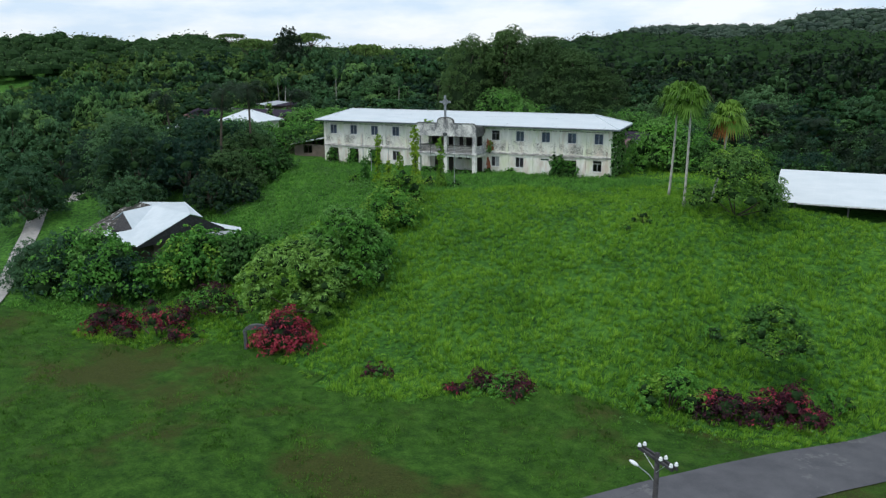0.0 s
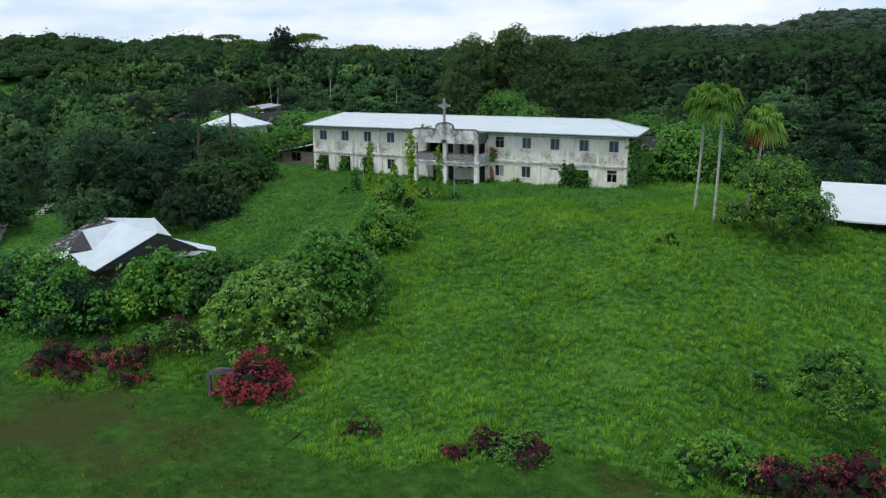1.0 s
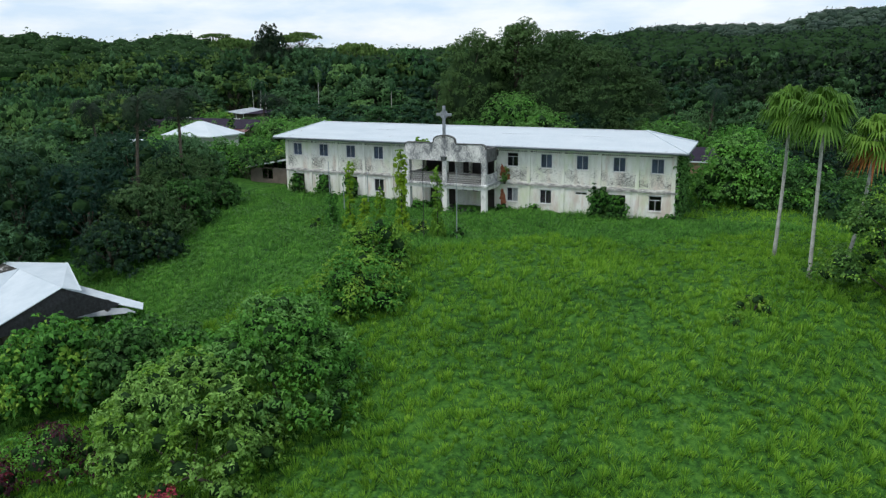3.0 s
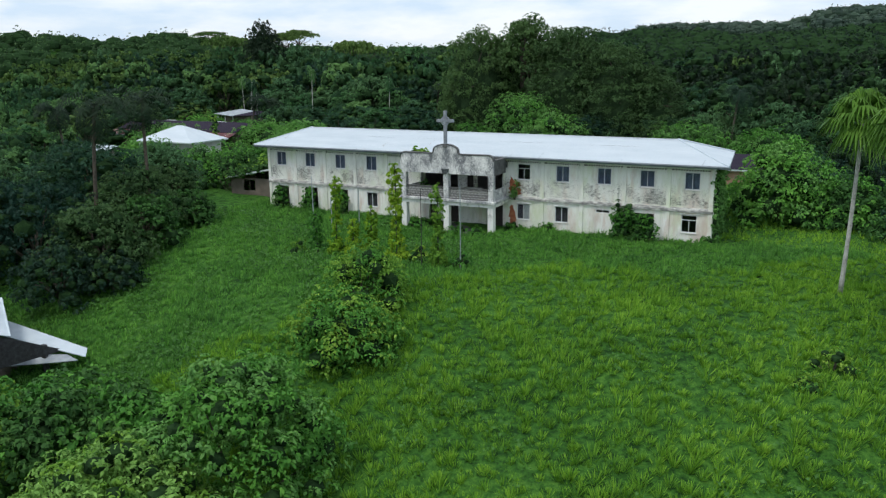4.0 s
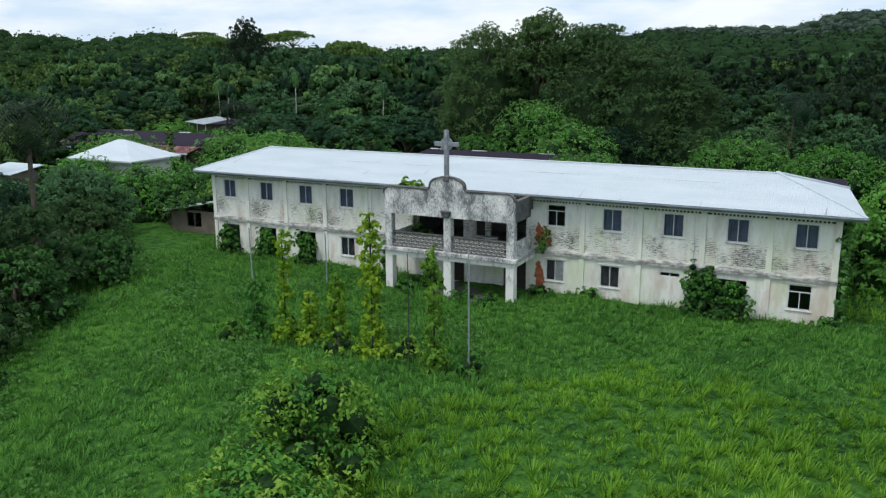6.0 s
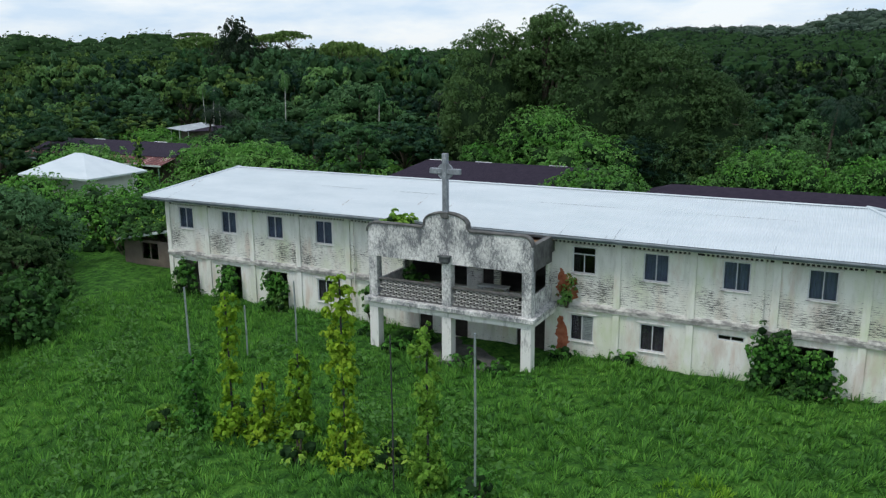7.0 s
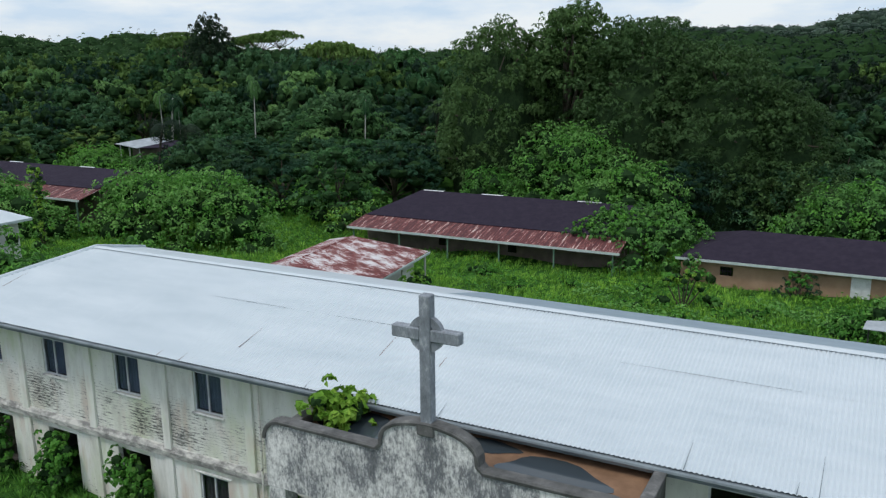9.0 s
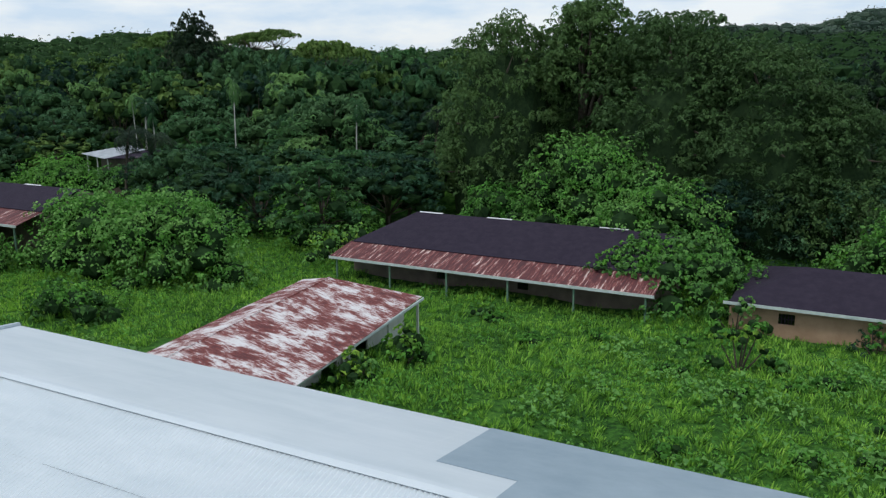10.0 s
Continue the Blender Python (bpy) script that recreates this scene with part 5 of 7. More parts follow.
for x, y, step in spots:
    if any((x - cx) ** 2 + (y - cy) ** 2 < r * r for cx, cy, r in CLEAR):
        continue
    if x < -1.62 * (y + 116) + 40 or (x > -46 and x < 5 and 76 < y < 98):
        continue
    if y < 62:
        want = 5.0 + 6.0 * float(smooth01((-x - 55) / 60)) + rng.uniform(-1.5, 1.5)
    else:
        want = top_height(x, y)
    h = max(5.0, want - gz(x, y))
    near = y < 100 and x > -110 or y < 62
    src = rng.choice(([oak[0], oak[1], oak[3], slim[1], pale_kind] if x < -88 else oak + slim) if near else far_kind + [pale_kind] * (9 if x < -165 and y > 110 else 3 if x < -140 else 1))
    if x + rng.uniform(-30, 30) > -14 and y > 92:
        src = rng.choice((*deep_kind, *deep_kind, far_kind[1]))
    s = step / 8.0 * rng.uniform(0.85, 1.25)
    if near and src in slim:
        s *= 1.2
    put(src, x, y, s, rng.uniform(0, 360), h / 12.0)
# the great trees behind the yard
for i, (x, y, h, s, k, r) in enumerate(((-38.5, 87, 23.2, 0.82, 0, 0), (-17.0, 86, 22.6, 1.05, 1, 0), (-31.0, 93, 23.2, 0.7, 0, 130), (-8.0, 84, 19.6, 0.95, 0, 70), (-22.5, 96, 22.6, 0.8, 1, 200), (-1.5, 85, 15.0, 0.72, 1, 310))):
    ob = great[k] if i < 2 else copy_thing(great[k], pose(x, y, 0))
    ob.matrix_basis = pose(x, y, gz(x, y), 0, 0, r)
    ob.scale = (s, s, (h - gz(x, y)) / 21.0)
settle(airy, -28.6, 89)
airy.scale = (1.12, 1.12, (25.0 - gz(-28.6, 89)) / 21.0)
con = conifer(91, 16.0)
settle(con, -129.3, 126.2, s=1.0, dz=0)
con.scale = (1, 1, (27.6 - gz(-129.3, 126.2)) / 16.0)
for i, (x, y, h) in enumerate(((-276, 262, 31.9), (-294, 262, 29.4), (-219, 262, 31.2), (-234, 262, 29.4), (-210, 240, 29.2), (-246, 266, 27.6), (-183.4, 170.3, 26.0), (-112, 150, 22.5))):
    put(umbrella, x, y, 1.0, i * 67, (h - gz(x, y)) / 12.0)
coco = coconut(95, 12.0, mat="leaf_dark", length=5.0)
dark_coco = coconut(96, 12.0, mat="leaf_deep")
slim_palm = coconut(97, 12.0, 0.6, 15, "leaf_wood", 2.6, "palm_bark")
settle(slim_palm, -98.6, 83.0, 40, (11.8 - gz(-98.6, 83.0)) / 12.0)
for x, y, h, r in ((-97.0, 83.6, 9.6, 150), (-101.4, 84.0, 12.4, 250), (-80.0, 83.0, 14.6, 80), (-60.2, 85.0, 12.0, 20)):
    put(slim_palm, x, y, 0.62, r, (h - gz(x, y)) / 12.0)
settle(coco, 15.2, 77.5, 40, dz=0)
coco.scale = (1.2, 1.2, (10.8 - gz(15.2, 77.5)) / 12.0)
settle(dark_coco, -29.6, -21.2, 10, 1.12)
for x, y, h, r in ( (-28.4, -15.5, 13.0, 130), (-64, 3, 13.4, 200), (-84, 66, 10.5, 20), (-81, 68, 10.0, 100), (-52, 92, 12.5, 60), (37, 70, 9, 20), (48, 62, 7.5, 300)):
    put(dark_coco, x, y, 1.15, r, h / 12.0)
# the patterns themselves stand in the wood too
for i, ob in enumerate((*oak, *slim, *far_kind, umbrella, pale_kind, *deep_kind)):
    x, y = -120 + i * 13.0, 146.0
    ob.matrix_basis = pose(x, y, gz(x, y))
    k = (16.5 - gz(x, y)) / 12.0
    ob.scale = (1, 1, k)

# far wooded hills: one mass of canopy
frng = np.random.default_rng(7)
P, O = [], []
fx, fy = frng.uniform(-640, 200, 5200), 148 + 330 * frng.uniform(0, 1, 5200) ** 1.4
keep = (fx > -1.75 * (fy + 116) + 40) & (fx < 76 + (fy - 150) * 0.25)
fx, fy = fx[keep], fy[keep]
r = frng.uniform(3.6, 6.2, len(fx)) * (1 + (fy - 150) / 700)
hx = np.concatenate([frng.uniform(-130, 150, 1500), frng.uniform(-420, -212, 600)])
hy = np.concatenate([frng.uniform(330, 480, 1500), frng.uniform(95, 152, 600)])
fx, fy = np.concatenate([fx, hx]), np.concatenate([fy, hy])
r = np.concatenate([r, frng.uniform(4.0, 6.5, 2100)])
fz = ground_z(fx, fy) + frng.uniform(1.2, 5.2, len(fx))
high = fz + r > 17.5
fx, fy, fz, r = fx[high], fy[high], fz[high], r[high] * 0.85
lob = np.stack([fx, fy, fz, r * 1.1, r * 1.1, r * 0.9], axis=1)


def canopy(rng, lob):
    """Corners of a rough dome of small facets for each crown of a far wood."""
    ring = [[(math.cos(el) * math.cos(a), math.cos(el) * math.sin(a), math.sin(el)) for a in np.linspace(0, 2 * math.pi, 8)[:-1]] for el in (-0.25, 0.4, 0.95)] + [[(0.0, 0.0, 1.0)] * 7]
    ring = np.array(ring)[None] * rng.uniform(0.84, 1.12, (len(lob), 4, 7, 1))
    ring[:, 3] = ring[:, 3, :1]
    v = lob[:, None, None, :3] + ring * lob[:, None, None, 3:6]
    nxt = np.roll(v, -1, axis=2)
    return np.stack([v[:, :-1], nxt[:, :-1], nxt[:, 1:], v[:, 1:]], axis=3).reshape(-1, 3)


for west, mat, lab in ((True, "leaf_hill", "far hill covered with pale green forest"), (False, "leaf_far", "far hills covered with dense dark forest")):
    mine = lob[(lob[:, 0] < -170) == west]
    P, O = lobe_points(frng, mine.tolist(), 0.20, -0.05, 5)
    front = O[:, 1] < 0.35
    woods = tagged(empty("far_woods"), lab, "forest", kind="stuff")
    # dark domes under the leafage paint the shade between far crowns
    link_mesh("canopy", np_mesh("canopy", canopy(frng, mine * np.array([1, 1, 1, 0.8, 0.8, 0.8])), 4), "crown_shade", woods)
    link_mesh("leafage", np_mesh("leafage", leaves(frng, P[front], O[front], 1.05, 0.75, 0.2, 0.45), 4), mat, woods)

# the far ridge
qx, qy = frng.uniform(-470, 420, 1700), frng.uniform(1180, 1430, 1700)
qr = frng.uniform(9.0, 15.0, 1700)
ridge = np.stack([qx, qy, ground_z(qx, qy) + frng.uniform(-2, 5, 1700), qr, qr, qr * 0.8], axis=1)
P, O = lobe_points(frng, (ridge * np.array([1, 1, 1, 0.9, 0.9, 0.84])).tolist(), 0.10, 0.0, 5)
front = O[:, 1] < 0.35
woods = tagged(empty("far_ridge"), "distant forested ridge tinted blue-green as painted haze", "forest", kind="stuff")
link_mesh("canopy", np_mesh("canopy", canopy(frng, ridge * np.array([1, 1, 1, 0.8, 0.8, 0.8])), 4), "leaf_ridge", woods)
link_mesh("leafage", np_mesh("leafage", leaves(frng, P[front], O[front], 2.0, 1.5, 0.2, 0.4), 4), "leaf_ridge", woods)

# ---- bushes and trees of the slope ----
brng = np.random.default_rng(3)
t1 = bush("light_tree", 101, [(l[0], l[1], l[2], l[3], l[4], l[5]) for l in crown_lobes(brng, 52, 5.9, 6.9, 0.9, 0.185, 0.8)], "leaf_pale", (0.30, 0.13), 26.0, "yellow-green leafy small tree on the slope", "tree", 0.6, mat2="leaf_lime", share=0.3)
settle(t1, 8.0, -53.0, dz=0.1)
t2 = bush("dark_tree", 102, crown_lobes(brng, 56, 5.2, 7.6, 0.6, 0.21, 0.85), "leaf_green", (0.30, 0.15), 30.0, "leafy green spreading tree on the slope", "tree", 0.8, mat2="leaf_vine", share=0.4)
settle(t2, 9.8, -46.2, dz=0.1)
t3 = bush("spreading_bush", 103, mound(brng, 18, 3.6, 3.0, 4.2, 1.25), "leaf_green", (0.28, 0.15), 28.0, "tall mixed bush overgrown with climbers", "bush", 0.75, mat2="leaf_lime", share=0.4)
settle(t3, 7.5, -33.2)
t3b = bush("lime_bush", 104, mound(brng, 18, 3.1, 2.7, 5.0, 1.15), "leaf_lime", (0.25, 0.14), 22.0, "lime-green bush on the hill brow", "bush", 0.75, mat2="leaf_green", share=0.4)
settle(t3b, 6.0, -28.0)
red = bush("red_croton", 105, mound(brng, 16, 2.9, 2.4, 3.3, 1.0), "leaf_croton", (0.32, 0.11), 20.0, "crimson-red croton bush at the foot of the slope", "bush", 0.75, mat2="leaf_plum", share=0.3)
settle(red, 11.0, -58.5)
for i, (x, y, rx, ry, h, mat, m2, sh, lab) in enumerate((
        (-3.6, -60.2, 5.6, 2.8, 3.3, "leaf_plum", "leaf_croton", 0.3, "dark purple croton hedge run wild"),
        (-9.5, -61.0, 3.2, 2.2, 2.8, "leaf_croton", "leaf_plum", 0.55, "reddish croton bush beside the hedge"),
        (-1.0, -55.5, 4.5, 3.0, 3.4, "leaf_plum", "leaf_green", 0.5, "dark undergrowth with plum leaves"),
        (46.0, -55.2, 3.0, 1.8, 3.3, "leaf_green", "leaf_lime", 0.2, "bright green bush in the hedge"),
        (50.2, -54.4, 3.0, 1.5, 2.4, "leaf_plum", "leaf_croton", 0.03, "deep purple croton hedge by the road"),
        (54.5, -51.8, 2.7, 1.6, 2.6, "leaf_plum", "leaf_croton", 0.05, "purple-red croton bushes by the road"),
        (58.0, -49.0, 2.0, 1.4, 2.2, "leaf_green", "leaf_lime", 0.3, "light green bush at the hedge end"),
        (22.5, -60.6, 1.2, 0.8, 1.1, "leaf_plum", "leaf_green", 0.3, "small dark croton in tall grass"),
        (33.5, -59.2, 2.6, 0.9, 0.8, "leaf_plum", "leaf_green", 0.5, "low croton clump in tall grass"),
        (30.0, -60.5, 0.8, 0.5, 0.7, "leaf_plum", "leaf_croton", 0.4, "small red croton in tall grass"))):
    settle(bush("croton_hedge" if "leaf_plum" in mat or "croton" in mat else "hedge_bush", 110 + i, mound(brng, 10 if rx > 2 else 5, rx, ry, h, 0.85 if rx > 2 else 0.5), mat, (0.28, 0.12), 26.0, lab, "bush", 0.6, mat2=m2, share=sh), x, y)
# the leafy bushes round the old hut
for i, (x, y, rx, ry, h, mat, m2, sh) in enumerate((
        (-9.0, -49.0, 5.0, 4.0, 6.6, "leaf_green", "leaf_lime", 0.25), (-4.5, -46.5, 3.8, 3.4, 4.4, "leaf_bush", "leaf_green", 0.3),
        (-16.5, -54.0, 5.2, 3.4, 6.4, "leaf_green", "leaf_forest", 0.4), (-7.5, -42.5, 3.0, 2.6, 2.3, "leaf_bush", "leaf_green", 0.3),
        (-25.5, -52.5, 5.0, 4.0, 6.8, "leaf_forest", "leaf_green", 0.3), (-1.0, -43.5, 2.6, 2.4, 2.2, "leaf_bush", "leaf_green", 0.3), (-31.0, -52.0, 4.5, 4.0, 5.2, "leaf_dark", "leaf_forest", 0.4), (-12.6, -45.2, 3.2, 2.6, 3.6, "leaf_green", "leaf_lime", 0.25), (-20.5, -52.6, 4.4, 3.0, 6.6, "leaf_green", "leaf_vine", 0.4))):
    settle(bush("leafy_bush", 130 + i, mound(brng, 18, rx, ry, h, 1.45), mat, (0.40, 0.26), 16.0, "big-leaved green bush crowding the old hut", "bush", 0.78, mat2=m2, share=sh), x, y)
# the dark trees west of the lawn
for i, (x, y, R, H, mat) in enumerate(((-23.5, -26.5, 4.8, 6.6, "leaf_shade"), (-30.5, -27.5, 6.0, 10.0, "leaf_forest"), (-37.5, -30.5, 6.6, 12.0, "leaf_dark"), (-45.5, -25.0, 7.0, 13.0, "leaf_dark"), (-28.5, -17.0, 5.0, 7.0, "leaf_shade"), (-36.5, -15.5, 6.4, 10.5, "leaf_forest"), (-47.0, -10.0, 6.4, 11.0, "leaf_dark"), (-57.0, -20.0, 7.5, 13.0, "leaf_dark"), (-36.5, -5.0, 3.8, 4.8, "leaf_shade"), (-19.6, -28.4, 2.6, 3.0, "leaf_dark"), (-26.0, -12.5, 3.0, 3.6, "leaf_weed"), (-31.5, -7.5, 2.6, 3.0, "leaf_weed"), (-41.5, -1.5, 5.4, 7.4, "leaf_forest"), (-50, -40, 5.5, 8.5, "leaf_dark"), (-68, -28, 7.5, 13, "leaf_forest"), (-30.5, -38, 4.6, 7.5, "leaf_dark"), (-23.8, -20.5, 3.8, 5.0, "leaf_weed"), (-22.6, -31.5, 3.6, 5.2, "leaf_dark"))):
    t = tree("dense_tree", 150 + i, R, H, 0.5, mat, (0.36, 0.24), 11.0, 34, 0.27, 0.28, 0.8, "dense dark-leaved tree beside the lawn", low=-0.5, core=0.8)
    settle(t, x, y)
# right of the house
rt = bush("round_tree", 170, crown_lobes(brng, 38, 5.4, 7.2, 0.8, 0.25, 0.85), "leaf_bush", (0.28, 0.14), 20.0, "rounded green tree beside the palms", "tree", 0.75, mat2="leaf_lime", share=0.2)
settle(rt, 45.2, -20.6)
for x, y, H, b, r in ((39.4, -19.0, 12.9, 0.9, 80), (36.2, -12.4, 12.6, 0.9, 60), (41.6, -14.4, 10.6, 1.6, 20)):
    settle(fan_palm(int(x), H, b, skirt=H < 12), x, y, r)
for x, y, rx, ry, h, mat, m2 in ((29.4, 13.5, 4.6, 4.2, 8.6, "leaf_green", "leaf_vine"), (36.0, 14.5, 4.0, 4, 5.2, "leaf_weed", "leaf_green"), (43, 11, 5, 5, 4.2, "leaf_weed", "leaf_forest"), (31, 22, 6, 5, 6.0, "leaf_forest", "leaf_green"), (50, 14, 6, 5, 4.2, "leaf_forest", "leaf_weed"), (60, 16, 6, 5, 5.4, "leaf_deep", "leaf_forest"), (47, 28, 6, 6, 6.2, "leaf_deep", "leaf_forest"), (35, 36, 7, 6, 6.8, "leaf_deep", "leaf_forest"), (58, 34, 7, 6, 7.0, "leaf_deep", "leaf_dark")):
    settle(bush("vine_thicket", int(x * 7 + y), mound(brng, 22, rx, ry, h, 1.7), mat, (0.36, 0.24), 12.0, "thicket smothered in climbing vines" if mat in ("leaf_green", "leaf_weed") else "dark overgrown thicket at the edge of the wood", "bush", 0.82, mat2=m2, share=0.3), x, y)
st = bush("small_tree", 180, crown_lobes(brng, 26, 3.2, 3.9, 3.2, 0.26, 0.8), "leaf_weed", (0.30, 0.14), 26.0, "small airy tree with drooping leaves on the slope", "tree", 0.4, mat2="leaf_lime", share=0.35)
settle(st, 52.6, -46.8)
for x, y, rx, h, mat, m2 in ((36.4, -26.6, 1.3, 1.5, "leaf_lime", "leaf_green"), (47.2, -43.2, 0.9, 0.9, "leaf_green", "leaf_dark"), (35.2, -29.0, 0.5, 0.5, "leaf_lime", "leaf_green")):
    settle(bush("shrub", int(x * 3), mound(brng, 7, rx, rx * 0.8, h, 0.5), mat, (0.2, 0.1), 22.0, "small shrub in the tall grass", "bush", 0.7, mat2=m2, share=0.4), x, y)


# ---- the low school buildings behind ----
def long_shed(name, x0, x1, y_eave, y_mid, y_ridge, y_back, z_eave, z_mid, z_ridge, floor, wall_mat, label, posts=0, verandah=True, upper="roof_dark", lower="rust_dark", windows=()):
    """A long single-storey building: dark upper roof, rusty verandah roof, walls, posts."""
    root = tagged(empty(name), label, "building")
    bm = bmesh.new()
    hip = 3.2 if name == "classroom_block" else 0.0 if verandah else 4.6
    lo_y, lo_z = (y_mid, z_mid + 0.04) if verandah else (y_eave, z_eave)
    slab(bm, [(x0, lo_y, lo_z), (x1, lo_y, lo_z), (x1, y_ridge, z_ridge), (x0 + hip, y_ridge, z_ridge)], 0.05)
    if hip:
        slab(bm, [(x0, y_back, z_eave), (x0, lo_y, lo_z), (x0 + hip, y_ridge, z_ridge)], 0.05)
    roof_part = part("upper_roof", bm, upper, root)
    bm = bmesh.new()
    slab(bm, [(x1, y_back, z_eave), (x0, y_back, z_eave), (x0 + hip, y_ridge, z_ridge), (x1, y_ridge, z_ridge)], 0.05)
    part("back_roof", bm, upper, root)
    if verandah:
        bm = bmesh.new()
        slab(bm, [(x0 - 0.4, y_eave, z_eave), (x1 + 0.4, y_eave, z_eave), (x1 + 0.2, y_mid + 0.3, z_mid + 0.02), (x0 - 0.2, y_mid + 0.3, z_mid + 0.02)], 0.04)
        part("verandah_roof", bm, lower, root, "rust-streaked verandah sheets")
    part("eave_board", boxes((x0 - 0.4, x1 + 0.4, y_eave - 0.04, y_eave, z_eave - 0.2, z_eave + 0.03)), "pale_fascia", root)
    yw = y_mid + 0.2 if verandah else y_eave + 0.6
    zw = z_mid - 0.06 if verandah else z_eave - 0.05
    bm = bmesh.new()
    wall_with_holes(bm, x0, x1, floor - 0.8, zw, yw, yw + 0.18, [(a, b, c, d) for a, b, c, d in windows])
    part("front_wall", bm, wall_mat, root)
    for bx in ((x0, x0 + 0.18, yw + 0.18, y_back - 0.5), (x1 - 0.18, x1, yw + 0.18, y_back - 0.5), (x0, x1, y_back - 0.5, y_back - 0.32)):
        part("outer_wall", boxes((*bx, floor - 0.8, z_eave)), wall_mat, root)
    for gx0, gx1 in ((x1 - 0.1, x1),) if hip else ((x0, x0 + 0.1), (x1 - 0.1, x1)):
        bm = bmesh.new()
        tri_pts = [(yw, z_eave - 0.1), (y_back - 0.4, z_eave - 0.1), (y_ridge, z_ridge - 0.06)]
        a = [bm.verts.new((gx0, yy, zz)) for yy, zz in tri_pts]
        b = [bm.verts.new((gx1, yy, zz)) for yy, zz in tri_pts]
        bm.faces.new(a)
        bm.faces.new(b[::-1])
        for i in range(3):
            bm.faces.new((a[i], b[i], b[(i + 1) % 3], a[(i + 1) % 3]))
        part("gable", bm, wall_mat, root)
    for a, b, c, d in windows:
        part("window_grille", boxes(*[(a + (b - a) * k / 5 - 0.02, a + (b - a) * k / 5 + 0.02, yw + 0.05, yw + 0.09, c, d) for k in range(1, 5)], (a, b, yw + 0.04, yw + 0.1, (c + d) / 2 - 0.02, (c + d) / 2 + 0.02)), "pole_wood", root)
    for i in range(posts):
        x = x0 + 0.3 + (x1 - x0 - 0.6) * i / (posts - 1)
        part("post", boxes((x - 0.07, x + 0.07, y_eave + 0.15, y_eave + 0.29, floor - 0.8, z_eave - 0.05)), "green_post", root)
    for k in range(7 if posts else 0):
        xa = x0 + hip + (x1 - x0 - hip) * k / 7 + 0.3
        if k in (0, 2, 5):
            bm = bmesh.new()
            slab(bm, [(xa, y_ridge - 0.16, z_ridge + 0.02), (xa + 2.6, y_ridge - 0.16, z_ridge + 0.02), (xa + 2.6, y_ridge + 0.02, z_ridge + 0.07), (xa, y_ridge + 0.02, z_ridge + 0.07)], 0.012)
            part("ridge_flashing", bm, "white_trim", root)
    return root


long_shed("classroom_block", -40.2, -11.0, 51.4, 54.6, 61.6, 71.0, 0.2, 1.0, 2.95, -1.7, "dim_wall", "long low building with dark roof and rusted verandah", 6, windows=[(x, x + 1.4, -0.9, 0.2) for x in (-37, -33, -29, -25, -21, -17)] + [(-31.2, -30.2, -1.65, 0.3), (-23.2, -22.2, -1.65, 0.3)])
long_shed("tan_house", -5.4, 24.0, 52.4, 53.2, 58.4, 64.5, 0.2, 0.45, 1.95, -1.9, "tan", "low tan-walled house under a dark roof", 0, False, windows=[(-2.0, -0.9, -1.2, -0.4), (8.5, 9.8, -1.9, -0.1)])
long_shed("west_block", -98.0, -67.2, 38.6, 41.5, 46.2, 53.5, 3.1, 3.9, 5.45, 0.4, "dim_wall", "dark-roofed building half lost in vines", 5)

tagged(part("house_door", boxes((8.42, 9.88, 52.86, 52.94, -2.0, -0.02), bevel=0.01), "white_trim"), "pale weathered door of the tan house", "door")
gs = tagged(empty("garden_shed"), "low shed with a maroon sheet roof in the weeds", "shed")
bm = bmesh.new()
slab(bm, [(11.8, 36.2, 1.4), (18.0, 35.8, 1.5), (18.0, 39.0, 2.3), (12.4, 38.8, 2.2)], 0.05)
part("roof_slope", bm, "maroon_sheet", gs)
bm = bmesh.new()
slab(bm, [(9.5, 34.9, 0.95), (11.9, 34.6, 1.05), (12.0, 36.2, 1.38), (9.7, 36.0, 1.2)], 0.04)
part("pale_sheet", bm, "worn_sheet", gs, "loose grey sheet at the shed's end")
part("wall", boxes((12.2, 17.6, 36.6, 36.75, -2.4, 1.42), (12.2, 12.35, 36.75, 38.5, -2.4, 1.5), (17.45, 17.6, 36.75, 38.5, -2.4, 1.5), (12.35, 17.45, 38.35, 38.5, -2.4, 2.0)), "dim_wall", gs)
for x, y in ((9.8, 35.2), (11.6, 35.0)):
    part("post", boxes((x, x + 0.1, y, y + 0.1, -1.8, 1.0)), "pole_wood", gs)
for i, (x, y, r_, h, mat) in enumerate(((10.6, 40.2, 1.7, 3.4, "leaf_green"), (12.8, 46.0, 2.2, 2.8, "leaf_weed"), (16.5, 42.5, 2.4, 4.2, "leaf_weed"), (8.8, 37.2, 1.1, 2.0, "leaf_green"))):
    settle(bush("yard_shrub", 400 + i, mound(brng, 12, r_, r_, h, 0.75), mat, (0.28, 0.19), 14.0, "leafy shrub beside the garden shed", "bush", 0.72, mat2="leaf_vine", share=0.3), x, y)

rh = tagged(empty("rusty_hut"), "small pale hut under a rust-streaked sheet roof", "hut")
rx, zr, ze = -29.0, 2.78, 1.55
bm = bmesh.new()
slab(bm, [(-22.2, 19.5, ze), (-22.6, 39.6, ze), (rx, 37.2, zr), (rx, 19.5, zr)], 0.04)
part("roof_slope", bm, "rust", rh, "rusted roof sheets with worn white paint")
bm = bmesh.new()
slab(bm, [(-32.3, 38.6, 1.9), (-32.3, 19.5, 1.9), (rx, 19.5, zr), (rx, 37.2, zr)], 0.04)
part("roof_slope", bm, "rust", rh)
bm = bmesh.new()
